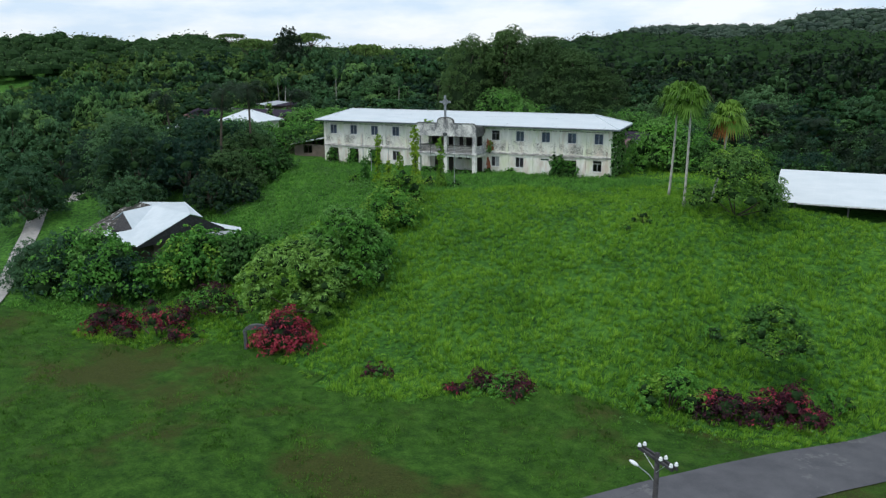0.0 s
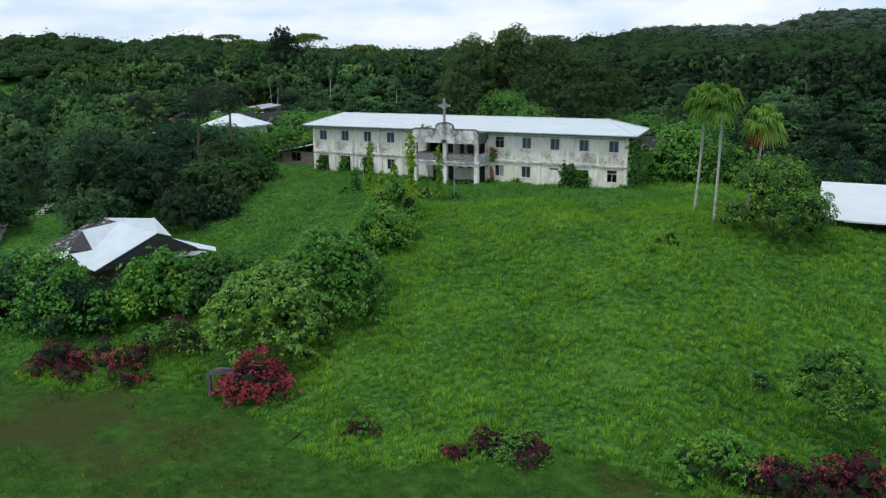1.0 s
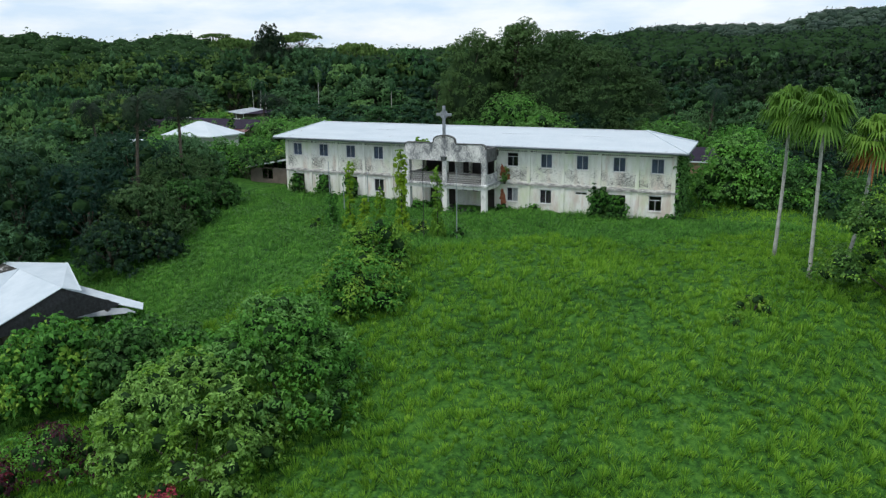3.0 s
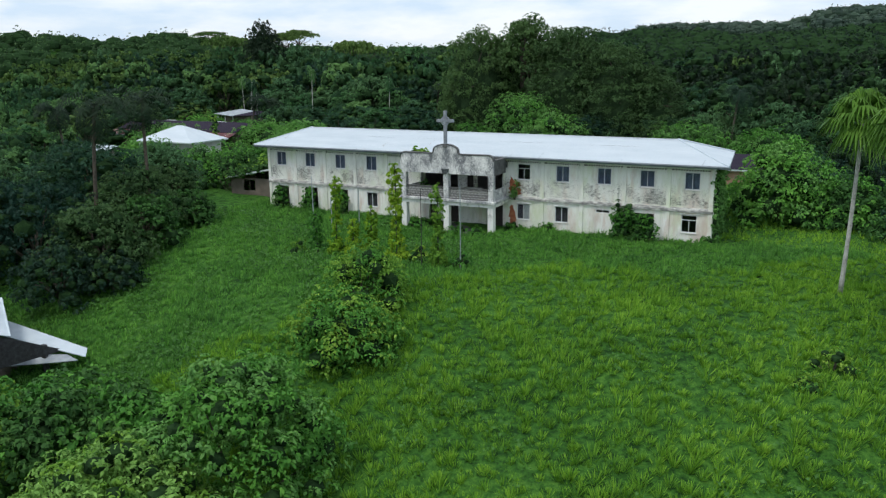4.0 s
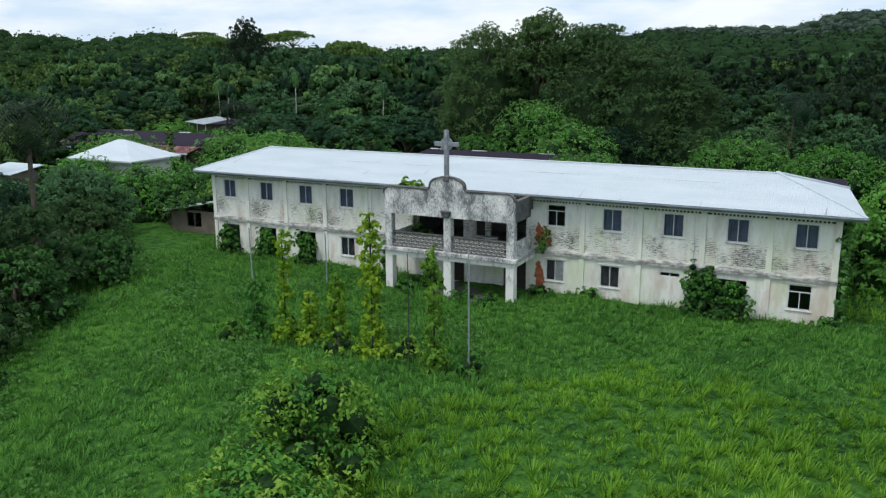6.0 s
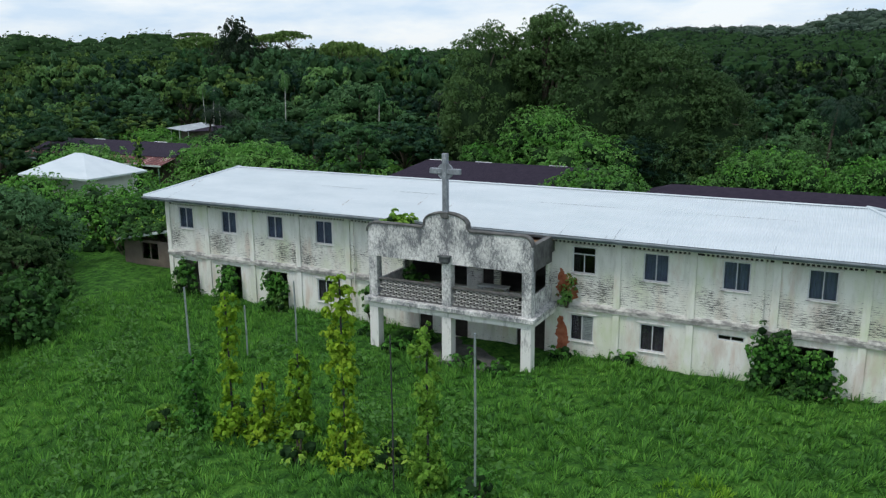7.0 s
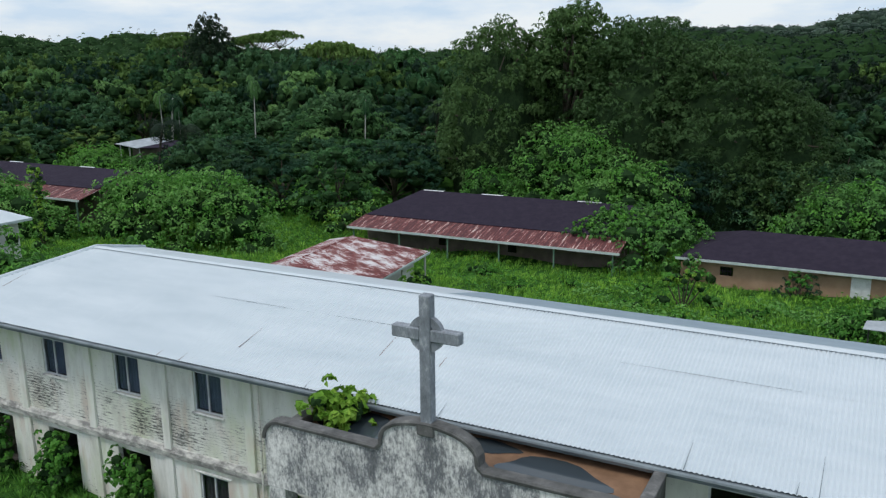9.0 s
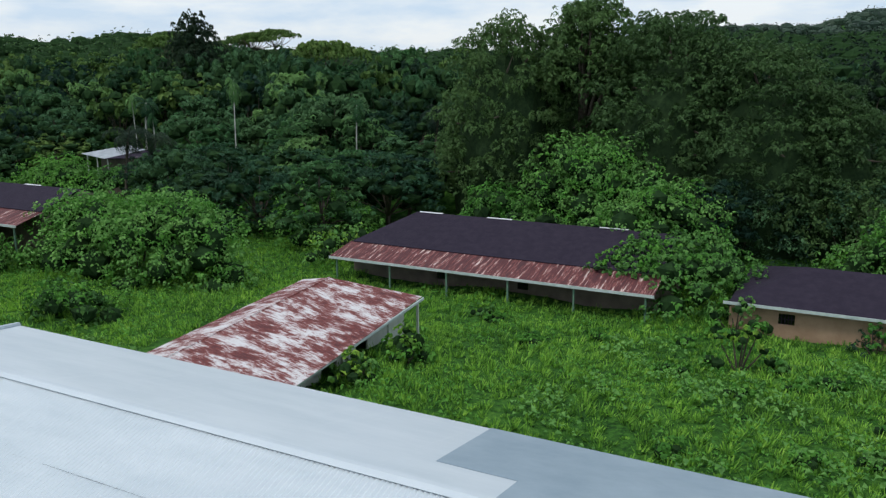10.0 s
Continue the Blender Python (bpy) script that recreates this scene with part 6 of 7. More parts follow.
slab(bm, [(-22.6, 39.6, ze), (-32.3, 38.6, 1.9), (rx, 37.2, zr)], 0.04)
part("roof_hip", bm, "rust", rh)
bm = bmesh.new()
tube(bm, [(rx, 19.5, zr), (rx, 37.3, zr)], [0.06, 0.06], 6)
part("ridge_cap", bm, "rust", rh)
part("eave_board", boxes((-22.5, -22.42, 19.5, 39.6, ze - 0.22, ze - 0.04)), "pale_fascia", rh)
bm = bmesh.new()
m90 = Matrix.Translation((-23.6, 0, 0)) @ Matrix.Rotation(math.pi / 2, 4, "Z")
wall_with_holes(bm, 20.0, 38.6, -2.6, ze + 0.05, 0.0, 0.15, [(23.5, 25.0, -0.6, 1.0), (27.2, 29.0, -1.5, 1.0), (31.4, 33.0, -1.5, 1.1)])
for v in bm.verts:
    v.co = m90 @ v.co
part("side_wall", bm, "pale_wall", rh)
part("other_walls", boxes((-32.0, -31.8, 20.0, 38.3, -2.6, 1.75), (-31.8, -23.75, 38.1, 38.3, -2.6, ze), (-31.8, -23.75, 20.0, 20.2, -2.6, ze)), "pale_wall", rh)
for y in (28.1, 34.2, 38.9):
    part("post", boxes((-22.75, -22.6, y, y + 0.15, -2.6, ze - 0.1)), "pale_wall", rh)
for piece in rh.children:
    for v in piece.data.vertices:
        v.co.x += 0.9 - 0.115 * (v.co.y - 19.5)

wh = tagged(empty("white_roofed_house"), "house with a white hipped metal roof among vines", "house")
bm = bmesh.new()
for f in ([(-62.3, 14, 5.3), (-51.2, 14, 5.3), (-56.4, 18, 7.4), (-57.7, 18, 7.4)], [(-51.2, 22, 5.3), (-62.3, 22, 5.3), (-57.7, 18, 7.4), (-56.4, 18, 7.4)], [(-51.2, 14, 5.3), (-51.2, 22, 5.3), (-56.4, 18, 7.4)], [(-62.3, 22, 5.3), (-62.3, 14, 5.3), (-57.7, 18, 7.4)]):
    slab(bm, f, 0.05)
part("hip_roof", bm, "roof_white", wh)
part("wall", boxes((-62.6, -52.1, 14.7, 14.9, -0.6, 5.3), (-62.6, -52.1, 21.1, 21.3, -0.6, 5.3), (-62.6, -62.4, 14.9, 21.1, -0.6, 5.3), (-52.3, -52.1, 14.9, 21.1, -0.6, 5.3)), "pale_wall", wh)
part("eave_board", boxes((-62.3, -51.2, 13.97, 14.0, 5.1, 5.28), (-51.2, -51.17, 14, 22, 5.1, 5.28)), "pale_fascia", wh)
lr = tagged(empty("outhouse"), "low outhouse with a white sheet roof", "hut")
bm = bmesh.new()
slab(bm, [(-68, 5.5, 4.2), (-61.5, 5.5, 4.2), (-61.5, 10, 4.9), (-68, 10, 4.9)], 0.06)
part("sheet_roof", bm, "sheet_plain", lr)
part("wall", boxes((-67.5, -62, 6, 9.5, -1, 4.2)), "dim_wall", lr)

fh = tagged(empty("far_hut", (3.4, 1, 0)), "small hut with a pale worn sheet roof", "hut")
zf = gz(-103, 76)
bm = bmesh.new()
slab(bm, [(-105.6, 73.0, 4.75), (-99.4, 72.0, 4.35), (-97.4, 78.0, 5.15), (-102.8, 79.5, 5.5)], 0.08)
part("sheet_roof", bm, "worn_sheet", fh)
bm = bmesh.new()
slab(bm, [(-99.4, 72.0, 4.36), (-95.2, 74.6, 4.4), (-93.6, 79.6, 5.0), (-97.4, 78.0, 5.16)], 0.07)
part("rotten_roof", bm, "roof_dark", fh, "dark end of the roof")
part("wall", boxes((-103.4, -95.6, 74.6, 78.4, min(zf, gz(-103, 74)) - 1.5, 4.5)), "dim_wall", fh)
for x, y in ((-105.0, 73.4), (-102.3, 72.9), (-99.6, 72.5)):
    part("post", boxes((x, x + 0.14, y, y + 0.14, gz(x, y) - 0.5, 4.42)), "pale_wall", fh)

# lean-to against the west end of the house
lt = tagged(empty("lean_to"), "low lean-to with a sheet roof under vines", "shed")
bm = bmesh.new()
slab(bm, [(-35.6, 3.7, 2.55), (-25.42, 3.7, 4.5), (-25.42, 10.4, 4.6), (-35.6, 10.4, 2.65)], 0.06)
part("sheet_roof", bm, "roof_dark", lt)
bm = bmesh.new()
slab(bm, [(-35.6, 3.66, 2.42), (-25.42, 3.66, 4.37), (-25.42, 3.70, 4.49), (-35.6, 3.70, 2.54)], 0.1)
part("eave_strip", bm, "pale_fascia", lt)
bm = bmesh.new()
wall_with_holes(bm, -35.2, -25.40, -0.8, 2.5, 4.3, 4.45, [(-33.2, -31.2, 0.9, 2.3)])
part("front_wall", bm, "dim_wall", lt)
for x in (-33.2, -32.2, -31.28):
    part("window_post", boxes((x, x + 0.08, 4.34, 4.42, 0.9, 2.3)), "dim_wall", lt)
part("side_wall", boxes((-35.2, -35.05, 4.45, 10.0, -0.8, 2.5)), "dim_wall", lt)

# the long white-roofed shed on the hill's east side
sh = tagged(empty("long_shed"), "long open-sided shed with a white metal roof", "shed")
bm = bmesh.new()
slab(bm, [(48.9, -15.6, 1.15), (96.0, -15.6, 1.15), (96.0, -9.4, 4.12), (48.9, -9.4, 4.12)], 0.05)
part("front_slope", bm, "roof_white", sh)
bm = bmesh.new()
slab(bm, [(96.0, -3.2, 1.15), (48.9, -3.2, 1.15), (48.9, -9.4, 4.12), (96.0, -9.4, 4.12)], 0.05)
part("back_slope", bm, "roof_white", sh)
part("eave_board", boxes((51.5, 96.0, -15.66, -15.62, 0.98, 1.12)), "white_trim", sh)
part("back_wall", boxes((49.3, 95.5, -4.2, -4.0, -5.0, 1.5)), "dim_wall", sh)
for x in spaced(51.2, 95, 5.6):
    part("post", boxes((x - 0.08, x + 0.08, -15.4, -15.24, gz(x, -15.3) - 0.6, 1.2)), "pole_wood", sh)

# the old white-roofed hut on the slope
hut = tagged(empty("old_hut"), "old hut with a sagging white sheet roof and dark gable", "hut")
A, V, LR = Vector((-24.1, -40.4, -0.88)), Vector((-15.1, -43.0, -0.85)), Vector((-29.0, -39.2, -0.9))
D, D2 = Vector((-17.1, -50.0, -3.75)), Vector((-30.6, -46.3, -3.7))
B, C = Vector((-21.9, -37.0, -0.78)), Vector((-14.65, -41.46, -1.46))
G = Vector((-24.15, -45.4, -0.95))
for nm, pts, mat in (("front_slope", [D, V, A, Vector((-26.6, -47.4, -3.65))], "sheet_plain"), ("left_slope", [Vector((-26.6, -47.4, -3.65)), A, LR, D2], "rust_mossy"), ("back_slope", [A, V, C, B], "sheet_plain"), ("rear_slope", [A, B, Vector((-27.0, -35.2, -2.6)), LR], "sheet_plain"), ("dormer_slope", [A, G, Vector((-21.5, -46.3, -3.0))], "sheet_plain"), ("dormer_slope", [G, A, Vector((-26.6, -45.0, -2.2))], "sheet_plain")):
    bm = bmesh.new()
    slab(bm, [tuple(p + Vector((0, 0, 0.06 if "dormer" in nm else 0.0))) for p in pts], 0.06)
    part(nm, bm, mat, hut)
bm = bmesh.new()
slab(bm, [(-24.15, -45.36, -0.98), (-21.7, -46.2, -2.9), (-24.6, -47.1, -3.0)], 0.3)
part("dormer_gable", bm, "pole_wood", hut, "dark open dormer gable")
bm = bmesh.new()
slab(bm, [(-15.35, -42.9, -1.0), (-14.9, -41.6, -1.6), (-14.2, -38.0, -3.5), (-17.3, -49.6, -3.9)], 0.12)
part("gable_wall", bm, "pole_wood", hut, "dark weathered gable")
part("wall", boxes((-27.5, -17.6, -47.0, -39.0, -8.0, -3.6)), "dim_wall", hut)
bm = bmesh.new()
slab(bm, [(-11.3, -38.3, -3.5), (-12.3, -37.3, -3.35), (-24.0, -35.9, -3.15), (-21.0, -38.3, -3.3)], 0.06)
part("porch_roof", bm, "sheet_plain", hut, "narrow white roof strip over the porch")
bm = bmesh.new()
slab(bm, [(-11.8, -38.6, -3.75), (-13.4, -38.2, -3.7), (-19.4, -39.4, -4.3), (-18.0, -40.4, -4.7)], 0.05)
part("porch_sheet", bm, "worn_sheet", hut, "bent grey sheet hanging from the porch")
part("porch_post", boxes((-15.2, -14.8, -39.0, -38.7, -7.5, -3.0), bevel=0.02), "pole_wood", hut)

# ---- smaller things of the place ----
ar = tagged(empty("arch_sign", (9.0, -60.0, gz(8.6, -60.4) - 0.5), 25), "weathered grey stone arch beside the red bush", "arch")
part("pillar", boxes((-1.3, -1.0, -0.16, 0.16, -0.4, 2.3), bevel=0.03), "stone", ar)
bm = bmesh.new()
ring = []
for k in range(11):
    a = math.pi * k / 10
    ring.append([bm.verts.new((r * math.cos(a) * 1.25, yy, 2.25 + h * math.sin(a))) for r, h, yy in ((1.04, 0.35, -0.14), (1.10, 0.85, -0.14), (1.10, 0.85, 0.14), (1.04, 0.35, 0.14))])
for r0, r1 in zip(ring, ring[1:]):
    for i in range(4):
        bm.faces.new((r0[i], r0[(i + 1) % 4], r1[(i + 1) % 4], r1[i]))
bm.faces.new(ring[0])
bm.faces.new(ring[-1][::-1])
part("arch", bm, "stone", ar)
part("pillar", boxes((1.0, 1.3, -0.16, 0.16, -0.4, 2.3), bevel=0.03), "stone", ar)

# utility pole with cross-arms, insulators and a street lamp
UX, UY = 50.35, -80.0
up_ = tagged(empty("utility_pole", (UX, UY, gz(UX, UY)), 0), "dark wooden utility pole with two cross-arms", "utility pole")
top = -0.75 - gz(UX, UY)
bm = bmesh.new()
tube(bm, [(0, 0, -0.6), (0, 0, top)], [0.17, 0.12], 10)
part("pole", bm, "pole_wood", up_, smooth=True)
ARM = Matrix.Rotation(radians(-38), 4, "Z")
for off in (-0.13, 0.13):
    bm = bmesh.new()
    box(bm, -1.25, 1.25, off - 0.05, off + 0.05, top - 0.34, top - 0.2, ARM)
    arm = part("cross_arm", bm, "pole_wood", up_)
    for x in (-1.15, 0.42, 1.15):
        bm = bmesh.new()
        for (z0, r0), (z1, r1) in zip(((0, 0.03), (0.06, 0.10), (0.10, 0.10), (0.12, 0.07), (0.17, 0.085), (0.22, 0.05)), ((0.06, 0.10), (0.10, 0.10), (0.12, 0.07), (0.17, 0.085), (0.22, 0.05), (0.24, 0.02))):
            p = ARM @ Vector((x, off * 1.2, 0))
            tube(bm, [(p.x, p.y, top - 0.2 + z0), (p.x, p.y, top - 0.2 + z1)], [r0, r1], 10)
        part("insulator", bm, "porcelain", arm, "white porcelain insulator")
for s in (-1, 1):
    p = ARM @ Vector((s * 0.75, -0.2, 0))
    bm = bmesh.new()
    tube(bm, [(p.x, p.y, top - 0.3), (0, -0.1, top - 0.95)], [0.018, 0.018], 5)
    part("brace", bm, "steel", up_)
bm = bmesh.new()
tube(bm, [(0, 0, top - 1.6), (-0.35, -0.1, top - 1.15), (-0.85, -0.25, top - 0.75)], [0.03, 0.028, 0.025], 6)
la = part("lamp_arm", bm, "steel", up_)
bm = bmesh.new()
bmesh.ops.create_uvsphere(bm, u_segments=12, v_segments=8, radius=1, matrix=Matrix.Translation((-1.03, -0.3, top - 0.62)) @ Matrix.Rotation(radians(25), 4, "Y") @ Matrix.Diagonal((0.26, 0.13, 0.09, 1)))
part("lamp_head", bm, "porcelain", la, "pale street lamp head", smooth=True)


def wire(name, a, b, sag, r=0.012):
    bm = bmesh.new()
    a, b = Vector(a), Vector(b)
    tube(bm, [tuple(a.lerp(b, t) - Vector((0, 0, sag * 4 * t * (1 - t)))) for t in np.linspace(0, 1, 17)], [r] * 17, 4)
    return tagged(part(name, bm, "pole_wood"), "thin overhead wire running from the utility pole", "wire")


for x, s in ((-1.15, -1), (1.15, 1), (0.42, 1)):
    p = ARM @ Vector((x, 0, 0))
    wire("overhead_wire", (UX + p.x, UY + p.y, -0.72), (44.5, -96.0, -3.2) if s < 0 else (UX + p.x + 40, UY + p.y + 46, -0.9), 0.4, 0.0028)
wire("service_wire", (UX, UY, -2.4), (40, -88, -5.5), 0.2, 0.004)

# stakes with climbing plants in front of the portico
def stake(x, y, h, mat="steel", r=0.05):
    bm = bmesh.new()
    tube(bm, [(0, 0, -0.5), (0.02, 0.01, h * 0.5), (0, 0, h)], [r, r, r * 0.9], 7)
    ob = part("pole", bm, mat)
    ob.matrix_basis = pose(x, y, gz(x, y))
    return tagged(ob, "bare grey steel pole in the grass" if mat == "steel" else "thin rusty iron pole in the grass", "pole", "poles before the house")


def climber(x, y, h, seed, mat, w=0.45, base_w=0.9):
    """A tall pole wrapped in a climbing plant, thick at places and bare at others."""
    rng = np.random.default_rng(seed)
    root = empty("vine_pole", (x, y, gz(x, y)))
    bm = bmesh.new()
    tube(bm, [(0, 0, -0.5), (0, 0, h)], [0.05, 0.04], 7)
    part("pole", bm, "pole_wood", root)
    lobes = []
    k = int(h / 0.42)
    for i in range(k):
        z = h * (i + 0.5) / k
        s = w * rng.uniform(0.55, 1.2) * (1 + (base_w / w - 1) * max(0, 1 - z / 1.6))
        lobes.append((rng.uniform(-0.18, 0.18), rng.uniform(-0.18, 0.18), z, s, s, 0.42))
    P, O = lobe_points(rng, lobes, 52.0, -0.9)
    link_mesh("vine_leaves", np_mesh("vine_leaves", leaves(rng, P, O, 0.22, 0.17, 0.9), 4), mat, root)
    return tagged(root, "tall pole wrapped in yellow-green climbing vine", "vine pole", "poles before the house")


for i, (x, y, h, mat, w) in enumerate(((-4.0, -17.1, 6.9, "leaf_yellow", 0.40), (2.1, -17.0, 7.9, "leaf_yellow", 0.55), (6.2, -17.2, 7.0, "leaf_lime", 0.42), (-1.1, -15.9, 3.9, "leaf_yellow", 0.4), (-6.0, -17.3, 3.5, "leaf_green", 0.55), (-2.6, -16.6, 3.0, "leaf_yellow", 0.4))):
    climber(x, y, h, 200 + i, mat, w, 0.9)
stake(-6.6, -16.9, 6.8)
stake(8.4, -17.5, 7.0)
stake(5.0, -17.9, 6.6, "pole_wood", 0.03)
stake(-10.4, -8.8, 3.1)
stake(-8.6, -6.5, 4.0)
for i, (x, y) in enumerate(((3.9, -16.4), (8.3, -17.2), (0.2, -17.8), (-4.5, -16.2), (-7.6, -17.9))):
    settle(bush("weed_clump", 220 + i, mound(brng, 6, 0.8, 0.7, 1.5, 0.42), "leaf_green" if i % 2 else "leaf_lime", (0.24, 0.16), 12.0, "leafy weed clump at a pole foot", "weed", 0.6), x, y)


# climbers on the house
def wall_vine(name, seed, lobes, mat, leaf, label, density=16.0, core=0.7, mat2="", share=0.0):
    b = bush(name, seed, lobes, mat, leaf, density, label, "vine", core, 0.9, -0.9, mat2, share)
    return b


def doorway_vine(c, w, h, seed):
    r = np.random.default_rng(seed)
    lobes = [(c + r.uniform(-w, w) * (0.52 - 0.14 * k / 26), -0.30 - 0.75 * r.uniform() * (1 - k / 32), h * (k + 0.5) / 26, 0.46, 0.42, 0.42) for k in range(26)]
    return wall_vine("doorway_vine", seed, lobes, "leaf_bush", (0.20, 0.15), "dark green vine pouring out of a doorway", 26.0, mat2="leaf_green", share=0.4)


for c, w, h, sd_ in ((-23.4, 1.9, 2.5, 231), (-19.3, 1.8, 2.6, 232), (-15.1, 2.1, 2.5, 233), (18.45, 3.3, 2.8, 234), (18.0, 3.2, 2.4, 235), (17.0, 1.6, 3.3, 236)):
    doorway_vine(c, w, h, sd_)
r = np.random.default_rng(240)
wall_vine("corner_vine", 240, [(25.3 + SKEW * 9.5 * (k % 7) / 7 + r.uniform(-0.1, 0.2), 0.5 + 9.5 * (k % 7) / 7 + r.uniform(-0.3, 0.4), 0.3 + 6.5 * (k // 7) / 8 + r.uniform(-0.2, 0.2), 0.38, 0.85, 0.55) for k in range(63)], "leaf_vine", (0.24, 0.18), "green creeper climbing the east corner of the house")
wall_vine("wall_creeper", 241, [(-7.2 + r.uniform(-0.5, 0.5), -0.25, 0.3 + 2.4 * k / 10, 0.4, 0.3, 0.35) for k in range(11)], "leaf_vine", (0.26, 0.2), "leafy creeper between wall and portico")
wall_vine("ledge_fern", 242, [(5.85 + 0.05 * k + r.uniform(-0.25, 0.25), -0.35 + r.uniform(-0.12, 0.08), 3.45 + 0.17 * k, 0.30, 0.24, 0.26) for k in range(9)], "leaf_vine", (0.26, 0.1), "green fern with orange tips growing on the ledge", 9.0, 0.4, "leaf_rust", 0.3)
wall_vine("roof_plant", 243, [(-4.2 + 0.6 * math.cos(k * 1.3), -1.7 + 0.5 * math.sin(k * 1.3), 7.25 + 0.14 * (k % 4), 0.48, 0.46, 0.38) for k in range(11)], "leaf_lime", (0.27, 0.22), "bright leafy plant growing on the flat roof", 20.0, 0.5)
wall_vine("balcony_plant", 244, [(-4.2 + 0.25 * k, -0.9, 3.7 + 0.25 * (k % 3), 0.4, 0.35, 0.4) for k in range(5)], "leaf_green", (0.3, 0.2), "green plant filling the balcony corner", 8.0, 0.6)
for i, (x, y, w) in enumerate(((-5.9, -2.6, 0.8), (1.6, -4.0, 0.9), (-3.2, -4.2, 0.8), (3.6, -4.6, 0.6), (6.0, -0.8, 0.6), (-2.4, -2.2, 0.9), (9.6, -0.5, 0.5), (25.0, -0.6, 0.6))):
    settle(bush("weed_clump", 250 + i, mound(brng, 5, w, w * 0.7, 0.9, 0.38), "leaf_green", (0.24, 0.15), 12.0, "leafy weeds at the foot of the house", "weed", 0.6), x, y)

# ---- vine-covered mounds and thickets behind the house ----
for i, (x, y, rx_, ry_, h, mat, m2) in enumerate((
        (-58.0, 44.0, 13.0, 6.0, 7.5, "leaf_vine", "leaf_green"),
        (-35.5, 11.5, 5.5, 4.0, 4.6, "leaf_weed", "leaf_green"), (-40.5, 12.0, 6.0, 5.0, 5.2, "leaf_weed", "leaf_green"), (-46.0, 10.0, 5.0, 5.0, 5.2, "leaf_green", "leaf_vine"), (-49.6, 14.0, 2.6, 2.4, 5.3, "leaf_vine", "leaf_green"), (-48.6, 18.0, 2.6, 4.0, 4.9, "leaf_vine", "leaf_green"), (-57.0, 11.4, 6.0, 2.2, 5.6, "leaf_vine", "leaf_green"), (-62.5, 10.5, 3.5, 2.2, 5.6, "leaf_vine", "leaf_green"), (-37.6, 6.4, 2.6, 2.6, 3.6, "leaf_bush", "leaf_green"), (-38.0, 21.0, 4.0, 3.0, 1.5, "leaf_vine", "leaf_lime"), (-30.6, 8.6, 4.8, 3.0, 5.0, "leaf_bush", "leaf_lime"),
        (-47.0, 29.0, 4.0, 3.0, 2.0, "leaf_bush", "leaf_green"), (-9.0, 58.5, 5.5, 7.0, 5.0, "leaf_vine", "leaf_green"), (-14.5, 67.0, 7.0, 6.0, 8.6, "leaf_vine", "leaf_green"), (-22.5, 73.5, 9.0, 6.0, 11.0, "leaf_vine", "leaf_green"), (-33.0, 74.5, 6.0, 5.0, 6.0, "leaf_green", "leaf_vine"),
        (-43.5, 57.5, 3.6, 5.0, 3.6, "leaf_vine", "leaf_lime"), (-4.8, 52.5, 2.6, 3.0, 2.6, "leaf_green", "leaf_vine"), (-3.2, 43.5, 2.3, 2.0, 3.0, "leaf_green", "leaf_lime"), (4.4, 51.6, 1.5, 1.0, 1.9, "leaf_dark", "leaf_green"),
        (9.0, 70.0, 9.0, 4.5, 6.6, "leaf_vine", "leaf_green"), (22.0, 71.0, 8.0, 5.0, 6.2, "leaf_green", "leaf_vine"), (14.0, 50.6, 3.0, 1.8, 2.2, "leaf_vine", "leaf_lime"), (-77.0, 34.8, 11.0, 4.0, 6.2, "leaf_vine", "leaf_green"), (-101, 69.0, 8.0, 3.5, 5.8, "leaf_green", "leaf_vine"), (-92, 72.0, 5.0, 5.0, 5.5, "leaf_vine", "leaf_green"), (-112, 64.0, 7.0, 5.0, 4.4, "leaf_green", "leaf_forest"), (-84, 58.0, 7.0, 5.0, 4.0, "leaf_green", "leaf_vine"), (-66, 60.0, 7.0, 5.0, 4.6, "leaf_green", "leaf_forest"), (-72, 66.0, 7.0, 5.0, 5.6, "leaf_green", "leaf_forest"), (-52, 66.0, 7.0, 5.0, 5.0, "leaf_green", "leaf_vine"), (-21.5, 27.5, 1.0, 2.0, 1.9, "leaf_vine", "leaf_lime"), (-21.0, 32.5, 1.0, 1.6, 2.3, "leaf_green", "leaf_lime"), (-9.0, 77.0, 7.0, 4.0, 8.0, "leaf_dark", "leaf_forest"), (2.0, 78.0, 7.0, 4.0, 8.5, "leaf_shade", "leaf_dark"), (13.0, 79.0, 7.0, 4.0, 8.0, "leaf_dark", "leaf_shade"), (24.0, 80.0, 7.0, 4.0, 8.0, "leaf_dark", "leaf_forest"))):
    k = 48 if rx_ > 12 else 30 if rx_ > 8 else 20 if rx_ > 4 else 10
    settle(bush("vine_mound", 300 + i, mound(brng, k, rx_, ry_, h, max(0.6, min(2.2, rx_ * 0.27)), 5 if rx_ > 12 else 3), mat, (0.34, 0.23), 8.6, "mound smothered in broad-leaved green vines", "bush", 0.0 if mat in ("leaf_dark", "leaf_shade") else 0.87, mat2=m2, share=0.35, droop=0.5, low=-0.3), x, y)


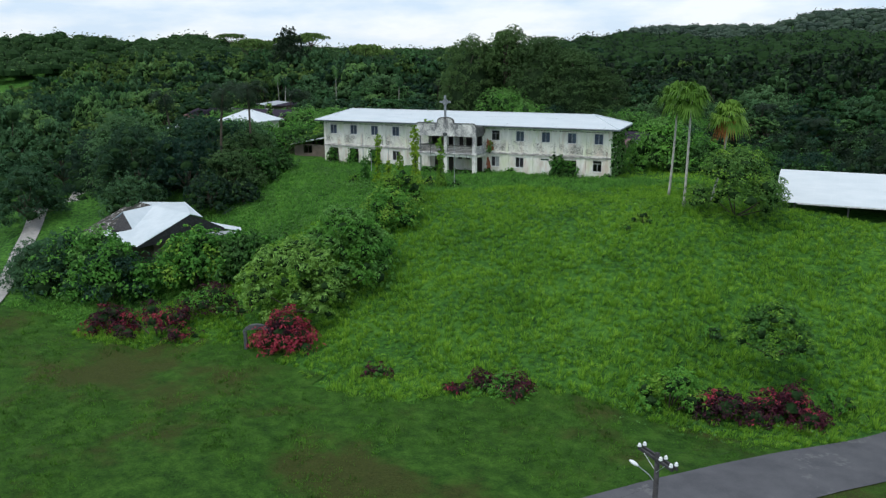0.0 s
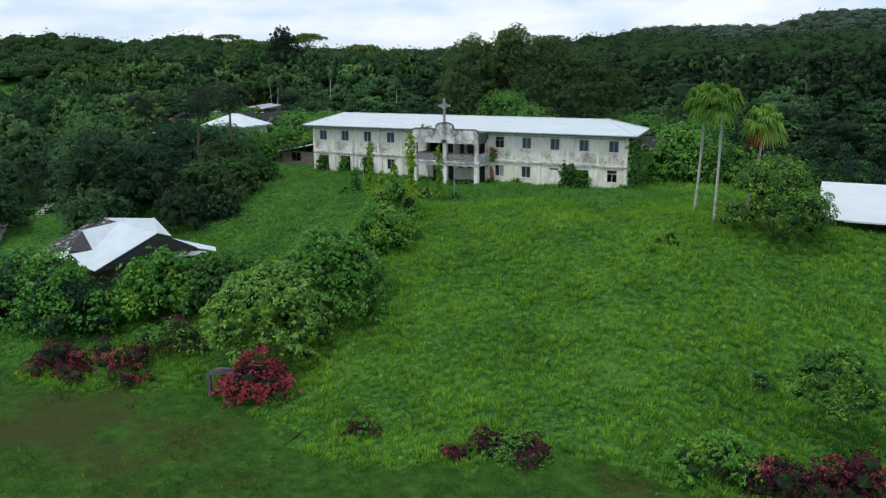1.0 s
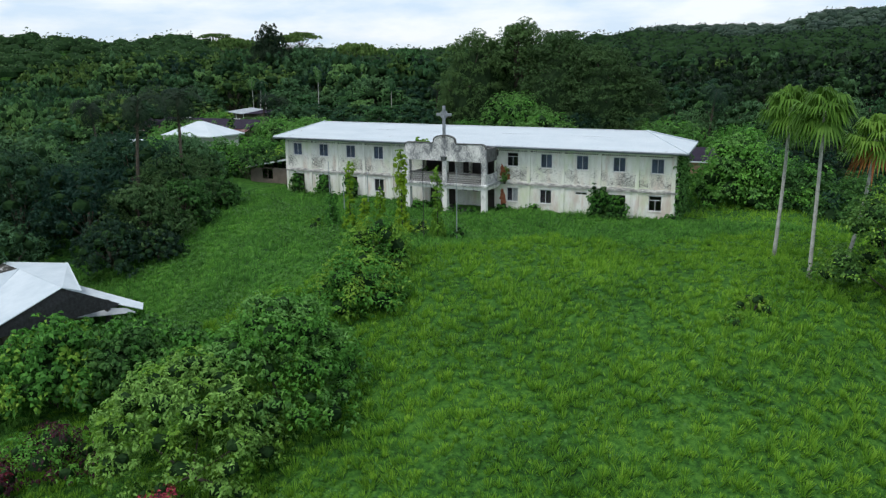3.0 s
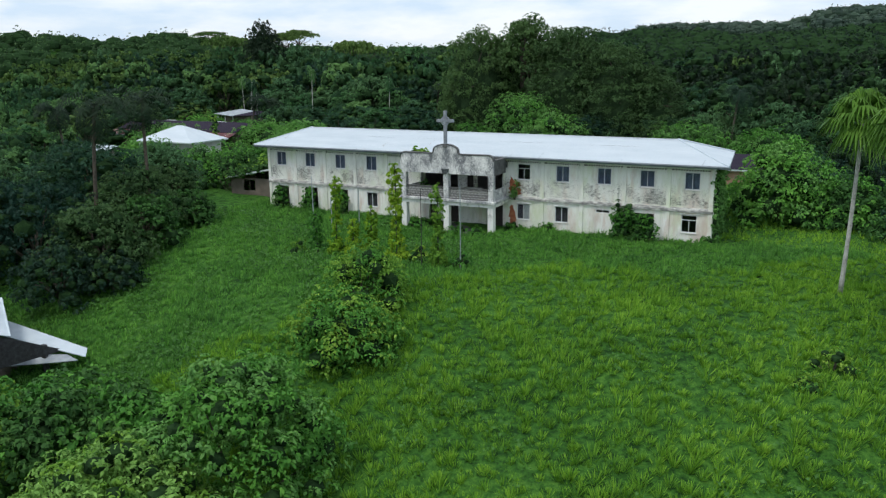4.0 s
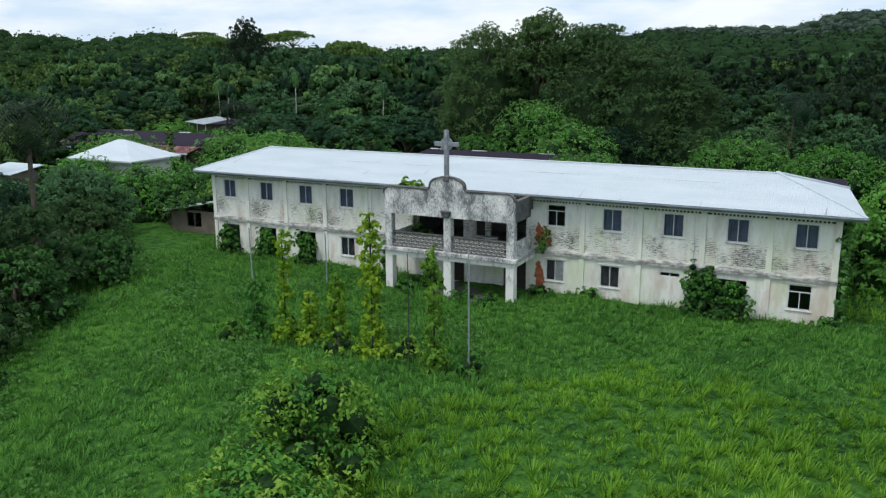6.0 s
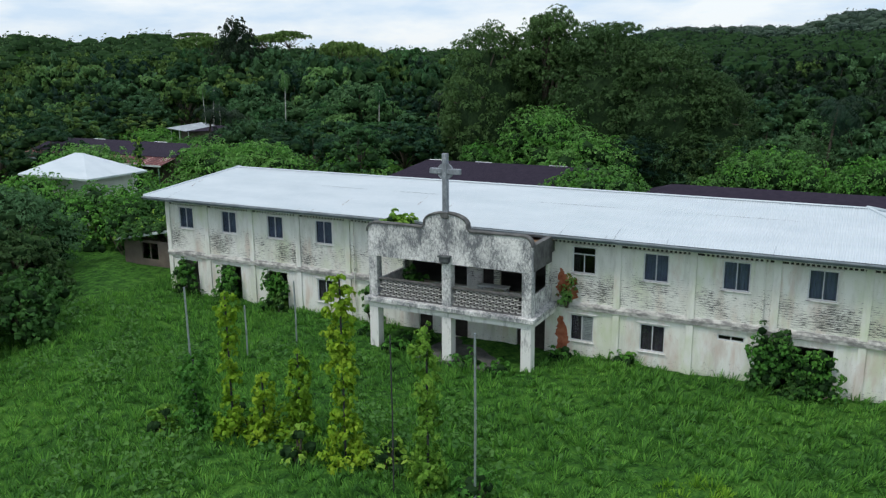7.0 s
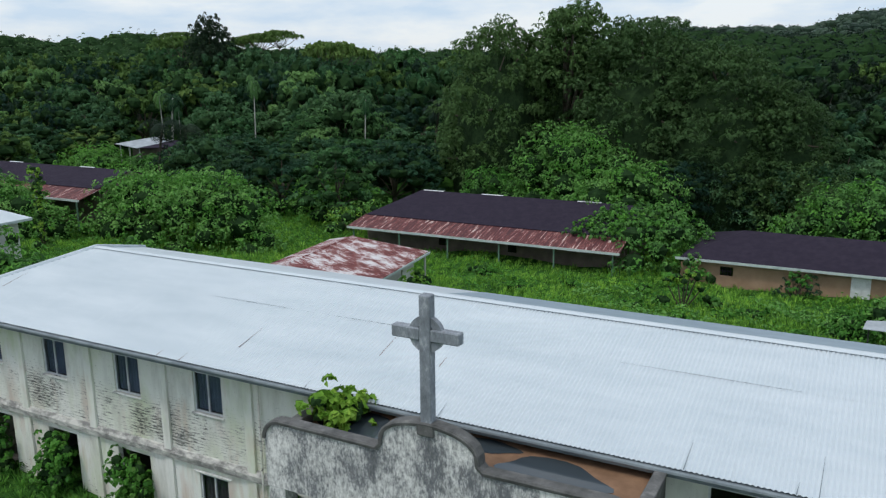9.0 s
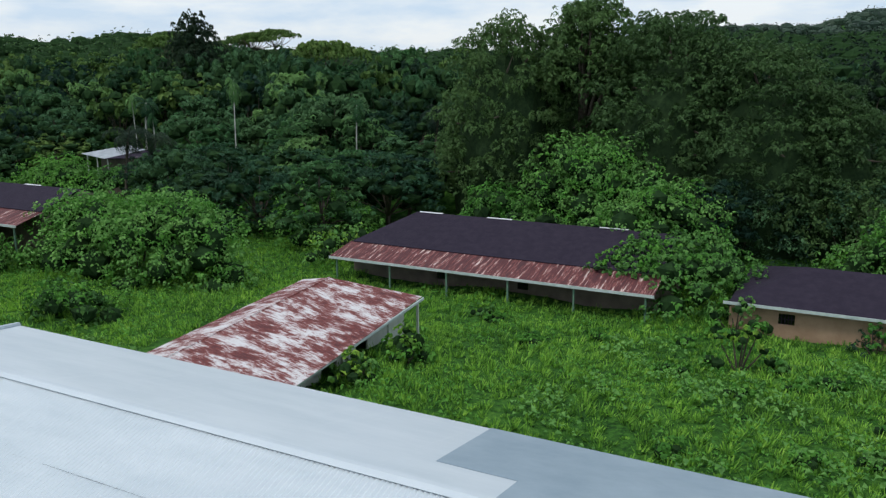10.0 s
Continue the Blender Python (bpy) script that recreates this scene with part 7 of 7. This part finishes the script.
wall_vine("lean_to_vine", 247, [(-35.4 + 0.95 * (k % 10) + r.uniform(-0.5, 0.5), 3.55 + 1.05 * (k // 10) + r.uniform(-0.4, 0.4), 2.62 + 0.182 * (k % 10) + r.uniform(-0.15, 0.2) + 0.22 * (k // 10), 0.95, 0.8, 0.42) for k in range(50) if k not in (6, 7, 8, 9, 17, 18, 29)], "leaf_bush", (0.3, 0.22), "broad-leaved vines spread over the lean-to roof", 12.0, 0.5, "leaf_lime", 0.25)
wall_vine("vine_column", 246, [(-61.2 + 0.25 * math.sin(k * 1.9), 29.9 + 0.25 * math.cos(k * 1.3), 0.5 + 0.46 * k, 0.55, 0.5, 0.5) for k in range(17)], "leaf_bush", (0.3, 0.22), "old pole wrapped in a column of vines", 14.0, 0.5, "leaf_lime", 0.3)
wall_vine("roof_creeper", 245, [(-16.2 + 0.42 * (k // 6) + 0.95 * (k % 6) + r.uniform(-0.4, 0.4), 54.4 + 1.15 * (k // 6) + r.uniform(-0.3, 0.3), 1.0 + 0.31 * (k // 6) + r.uniform(0.0, 0.25), 0.85, 0.8, 0.38) for k in range(42)], "leaf_vine", (0.34, 0.26), "broad-leaved creeper spreading over the dark roof end", 12.0, 0.4, "leaf_green", 0.35)
for i in range(34):
    x, y, w = brng.uniform(-27, 24), brng.uniform(17, 49), brng.uniform(0.5, 1.25)
    if not (-22.5 < x < -7 and y < 40):
        settle(bush("weed_clump", 460 + i, mound(brng, 5, w, w * 0.8, 0.75, 0.4), "leaf_green" if i % 3 else "leaf_vine", (0.27, 0.2), 11.0, "low leafy weeds in the overgrown back yard", "weed", 0.6), x, y)

# ---- grass ----
def tufts(rng, x, y, height, blades, width, spread):
    """Corners of tapering blades that fan out from each tuft."""
    k = len(x)
    x, y, height = np.repeat(x, blades), np.repeat(y, blades), np.repeat(height, blades)
    a = rng.uniform(0, 2 * np.pi, k * blades)
    lean = rng.uniform(0.15, 1.0, k * blades) * spread
    bx, by = x + np.cos(a) * 0.10 * rng.uniform(0, 1.6, len(a)), y + np.sin(a) * 0.10 * rng.uniform(0, 1.6, len(a))
    z = ground_z(bx, by) - 0.05
    h = height * rng.uniform(0.6, 1.15, len(a))
    b = a + rng.normal(0, 0.5, len(a))
    sx, sy = -np.sin(b) * width * 0.5, np.cos(b) * width * 0.5
    tx, ty = bx + np.cos(a) * lean * h, by + np.sin(a) * lean * h
    tz = z + h * (1 - 0.35 * lean)
    base_l = np.stack([bx - sx, by - sy, z], 1)
    base_r = np.stack([bx + sx, by + sy, z], 1)
    tip_r = np.stack([tx + sx * 0.3, ty + sy * 0.3, tz], 1)
    tip_l = np.stack([tx - sx * 0.3, ty - sy * 0.3, tz], 1)
    return np.stack([base_l, base_r, tip_r, tip_l], 1).reshape(-1, 3)


def clumpy(x, y):
    return np.sin(x * 7.1 + 2.3 * np.sin(y * 2.9)) * np.sin(y * 6.3 + 2.1 * np.sin(x * 2.7)) + 0.22 * np.sin(x * 0.63 + 2.0) * np.sin(y * 0.71)


def inside(x, y, boxes_):
    m = np.zeros(len(x), bool)
    for x0, x1, y0, y1 in boxes_:
        m |= (x > x0) & (x < x1) & (y > y0) & (y < y1)
    return m


BUILT = [(X0 - 0.1, X1 + 0.1, -0.05, YB), (PX0, PX1, PY, 0), (-36.5, -23.4, 20, 38.8), (-40.2, -11, 53.8, 71), (-5.4, 24, 53, 64.5), (-33.2, -25.3, 2.6, 7.2), (49.3, 96, -15.2, -4)]
grng = np.random.default_rng(12)


def lawn_line(x):
    return -61.0 + 2.2 * np.sin(x * 0.21) + 6.0 * smooth01((x - 26) / 30)


def off_road(x, y):
    """True where the asphalt does not lie."""
    far = np.full(len(x), 1e9)
    line = [(20, -106), (36, -86.6), (48, -71.5), (57, -60.5), (70, -44.7), (92, -20)]
    for (ax, ay), (bx, by) in zip(line, line[1:]):
        t = np.clip(((x - ax) * (bx - ax) + (y - ay) * (by - ay)) / ((bx - ax) ** 2 + (by - ay) ** 2), 0, 1)
        far = np.minimum(far, np.hypot(x - ax - t * (bx - ax), y - ay - t * (by - ay)))
    return far > 3.3


def field(name, x0, x1, y0, y1, per_m2, h, blades, width, mat, label, spread=0.75, keep=None):
    k = int((x1 - x0) * (y1 - y0) * per_m2)
    x, y = grng.uniform(x0, x1, k), grng.uniform(y0, y1, k)
    c = clumpy(x, y)
    ok = (c + grng.normal(0, 0.22, k) > -0.26) & ~inside(x, y, BUILT)
    if keep is not None:
        ok &= keep(x, y)
    x, y, c = x[ok], y[ok], c[ok]
    hh = h * (0.80 + 0.46 * c + grng.normal(0, 0.12, len(x))).clip(0.3, 1.5)
    return tagged(link_mesh(name, np_mesh(name, tufts(grng, x, y, hh, blades, width, spread), 4), mat), label, "grass", kind="stuff")


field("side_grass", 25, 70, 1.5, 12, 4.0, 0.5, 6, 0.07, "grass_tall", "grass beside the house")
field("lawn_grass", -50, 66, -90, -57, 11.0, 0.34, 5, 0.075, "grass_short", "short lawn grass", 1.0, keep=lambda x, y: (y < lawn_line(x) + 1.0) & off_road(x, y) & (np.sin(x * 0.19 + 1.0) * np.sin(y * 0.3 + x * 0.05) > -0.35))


def tussocks(name, x0, x1, y0, y1, step, blades, width, h, mat, label, keep):
    """Rounded tussocks side by side: blades fan out from each heart, longest in the middle, combed by the wind."""
    gx_, gy_ = np.meshgrid(np.arange(x0, x1, step), np.arange(y0, y1, step))
    x, y = gx_.ravel() + grng.uniform(-0.5, 0.5, gx_.size) * step, gy_.ravel() + grng.uniform(-0.5, 0.5, gx_.size) * step
    ok = ~inside(x, y, BUILT) & keep(x, y)
    x, y = x[ok], y[ok]
    big = step * grng.uniform(0.36, 0.95, len(x))
    tall = h * (0.85 + 0.25 * np.sin(x * 0.41 + 1.7 * np.sin(y * 0.23)) * np.sin(y * 0.37) + grng.normal(0, 0.27, len(x))).clip(0.3, 1.7)
    x, y, big, tall = (np.repeat(v, blades) for v in (x, y, big, tall))
    k = len(x)
    a, f = grng.uniform(0, 2 * np.pi, k), np.sqrt(grng.uniform(0, 1, k))
    bx, by = x + np.cos(a) * f * big * 0.55, y + np.sin(a) * f * big * 0.55
    z = ground_z(bx, by) - 0.05
    hh = tall * (1.0 - 0.42 * f * f) * grng.uniform(0.75, 1.12, k)
    lean = 0.12 + 0.62 * f
    wx, wy = 0.07 + 0.10 * np.sin(x * 0.13 + y * 0.09), -0.05 + 0.08 * np.sin(y * 0.17)
    tx, ty = bx + (np.cos(a) * lean + wx) * hh, by + (np.sin(a) * lean + wy) * hh
    b_ = a + grng.normal(0, 0.45, k)
    sx, sy = -np.sin(b_) * width * 0.5, np.cos(b_) * width * 0.5
    v = np.stack([np.stack(c, 1) for c in ((bx - sx, by - sy, z), (bx + sx, by + sy, z), (tx + sx * 0.35, ty + sy * 0.35, z + hh * (1 - 0.3 * lean)), (tx - sx * 0.35, ty - sy * 0.35, z + hh * (1 - 0.3 * lean)))], 1)
    return tagged(link_mesh(name, np_mesh(name, v.reshape(-1, 3), 4), mat), label, "grass", kind="stuff")


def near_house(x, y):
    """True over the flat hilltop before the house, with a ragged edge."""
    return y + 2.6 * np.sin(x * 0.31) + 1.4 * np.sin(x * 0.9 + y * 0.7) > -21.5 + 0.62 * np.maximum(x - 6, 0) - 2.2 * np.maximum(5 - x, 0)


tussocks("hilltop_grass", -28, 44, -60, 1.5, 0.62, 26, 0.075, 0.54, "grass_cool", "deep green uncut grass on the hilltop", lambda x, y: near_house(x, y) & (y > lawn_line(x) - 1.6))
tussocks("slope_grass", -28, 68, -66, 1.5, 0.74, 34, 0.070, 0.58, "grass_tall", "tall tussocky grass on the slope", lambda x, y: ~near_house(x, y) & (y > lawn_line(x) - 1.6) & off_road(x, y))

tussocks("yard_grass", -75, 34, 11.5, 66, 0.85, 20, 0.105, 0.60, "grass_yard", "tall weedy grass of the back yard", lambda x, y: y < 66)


def ground_leaves(name, x0, x1, y0, y1, per_m2, size, mat, label, thresh, phase):
    """Broad leaves of creeping weeds, in patches."""
    k = int((x1 - x0) * (y1 - y0) * per_m2)
    x, y = grng.uniform(x0, x1, k), grng.uniform(y0, y1, k)
    ok = (np.sin(x * 0.33 + phase) * np.sin(y * 0.41 + phase * 2) + 0.5 * np.sin(x * 1.1 + y * 0.9) + grng.normal(0, 0.25, k) > thresh) & ~inside(x, y, BUILT) & off_road(x, y)
    x, y = x[ok], y[ok]
    P = np.stack([x, y, ground_z(x, y) + grng.uniform(0.25, 0.6, len(x))], 1)
    O = np.tile(np.array([0.0, 0.0, 1.0]), (len(x), 1))
    return tagged(link_mesh(name, np_mesh(name, leaves(grng, P, O, size, size * 0.8, 0.2, 0.7), 4), mat), label, "weeds", kind="stuff")


ground_leaves("slope_weeds", -28, 9, -44, -6, 12, 0.26, "leaf_weed", "broad-leaved weeds creeping over the slope", 0.42, 0.4)
ground_leaves("yard_weeds", -70, 30, 12, 64, 6, 0.22, "leaf_green", "broad-leaved weeds in the back yard", 0.05, 1.3)
ground_leaves("yard_creeper", -12, 30, 14, 48, 7, 0.32, "leaf_vine", "trailing broad-leaved creeper in the back yard", 0.3, 2.6)
ground_leaves("hill_weeds", 9, 66, -60, -4, 3.2, 0.24, "leaf_weed", "scattered dark weeds among the grass", 0.30, 2.1)
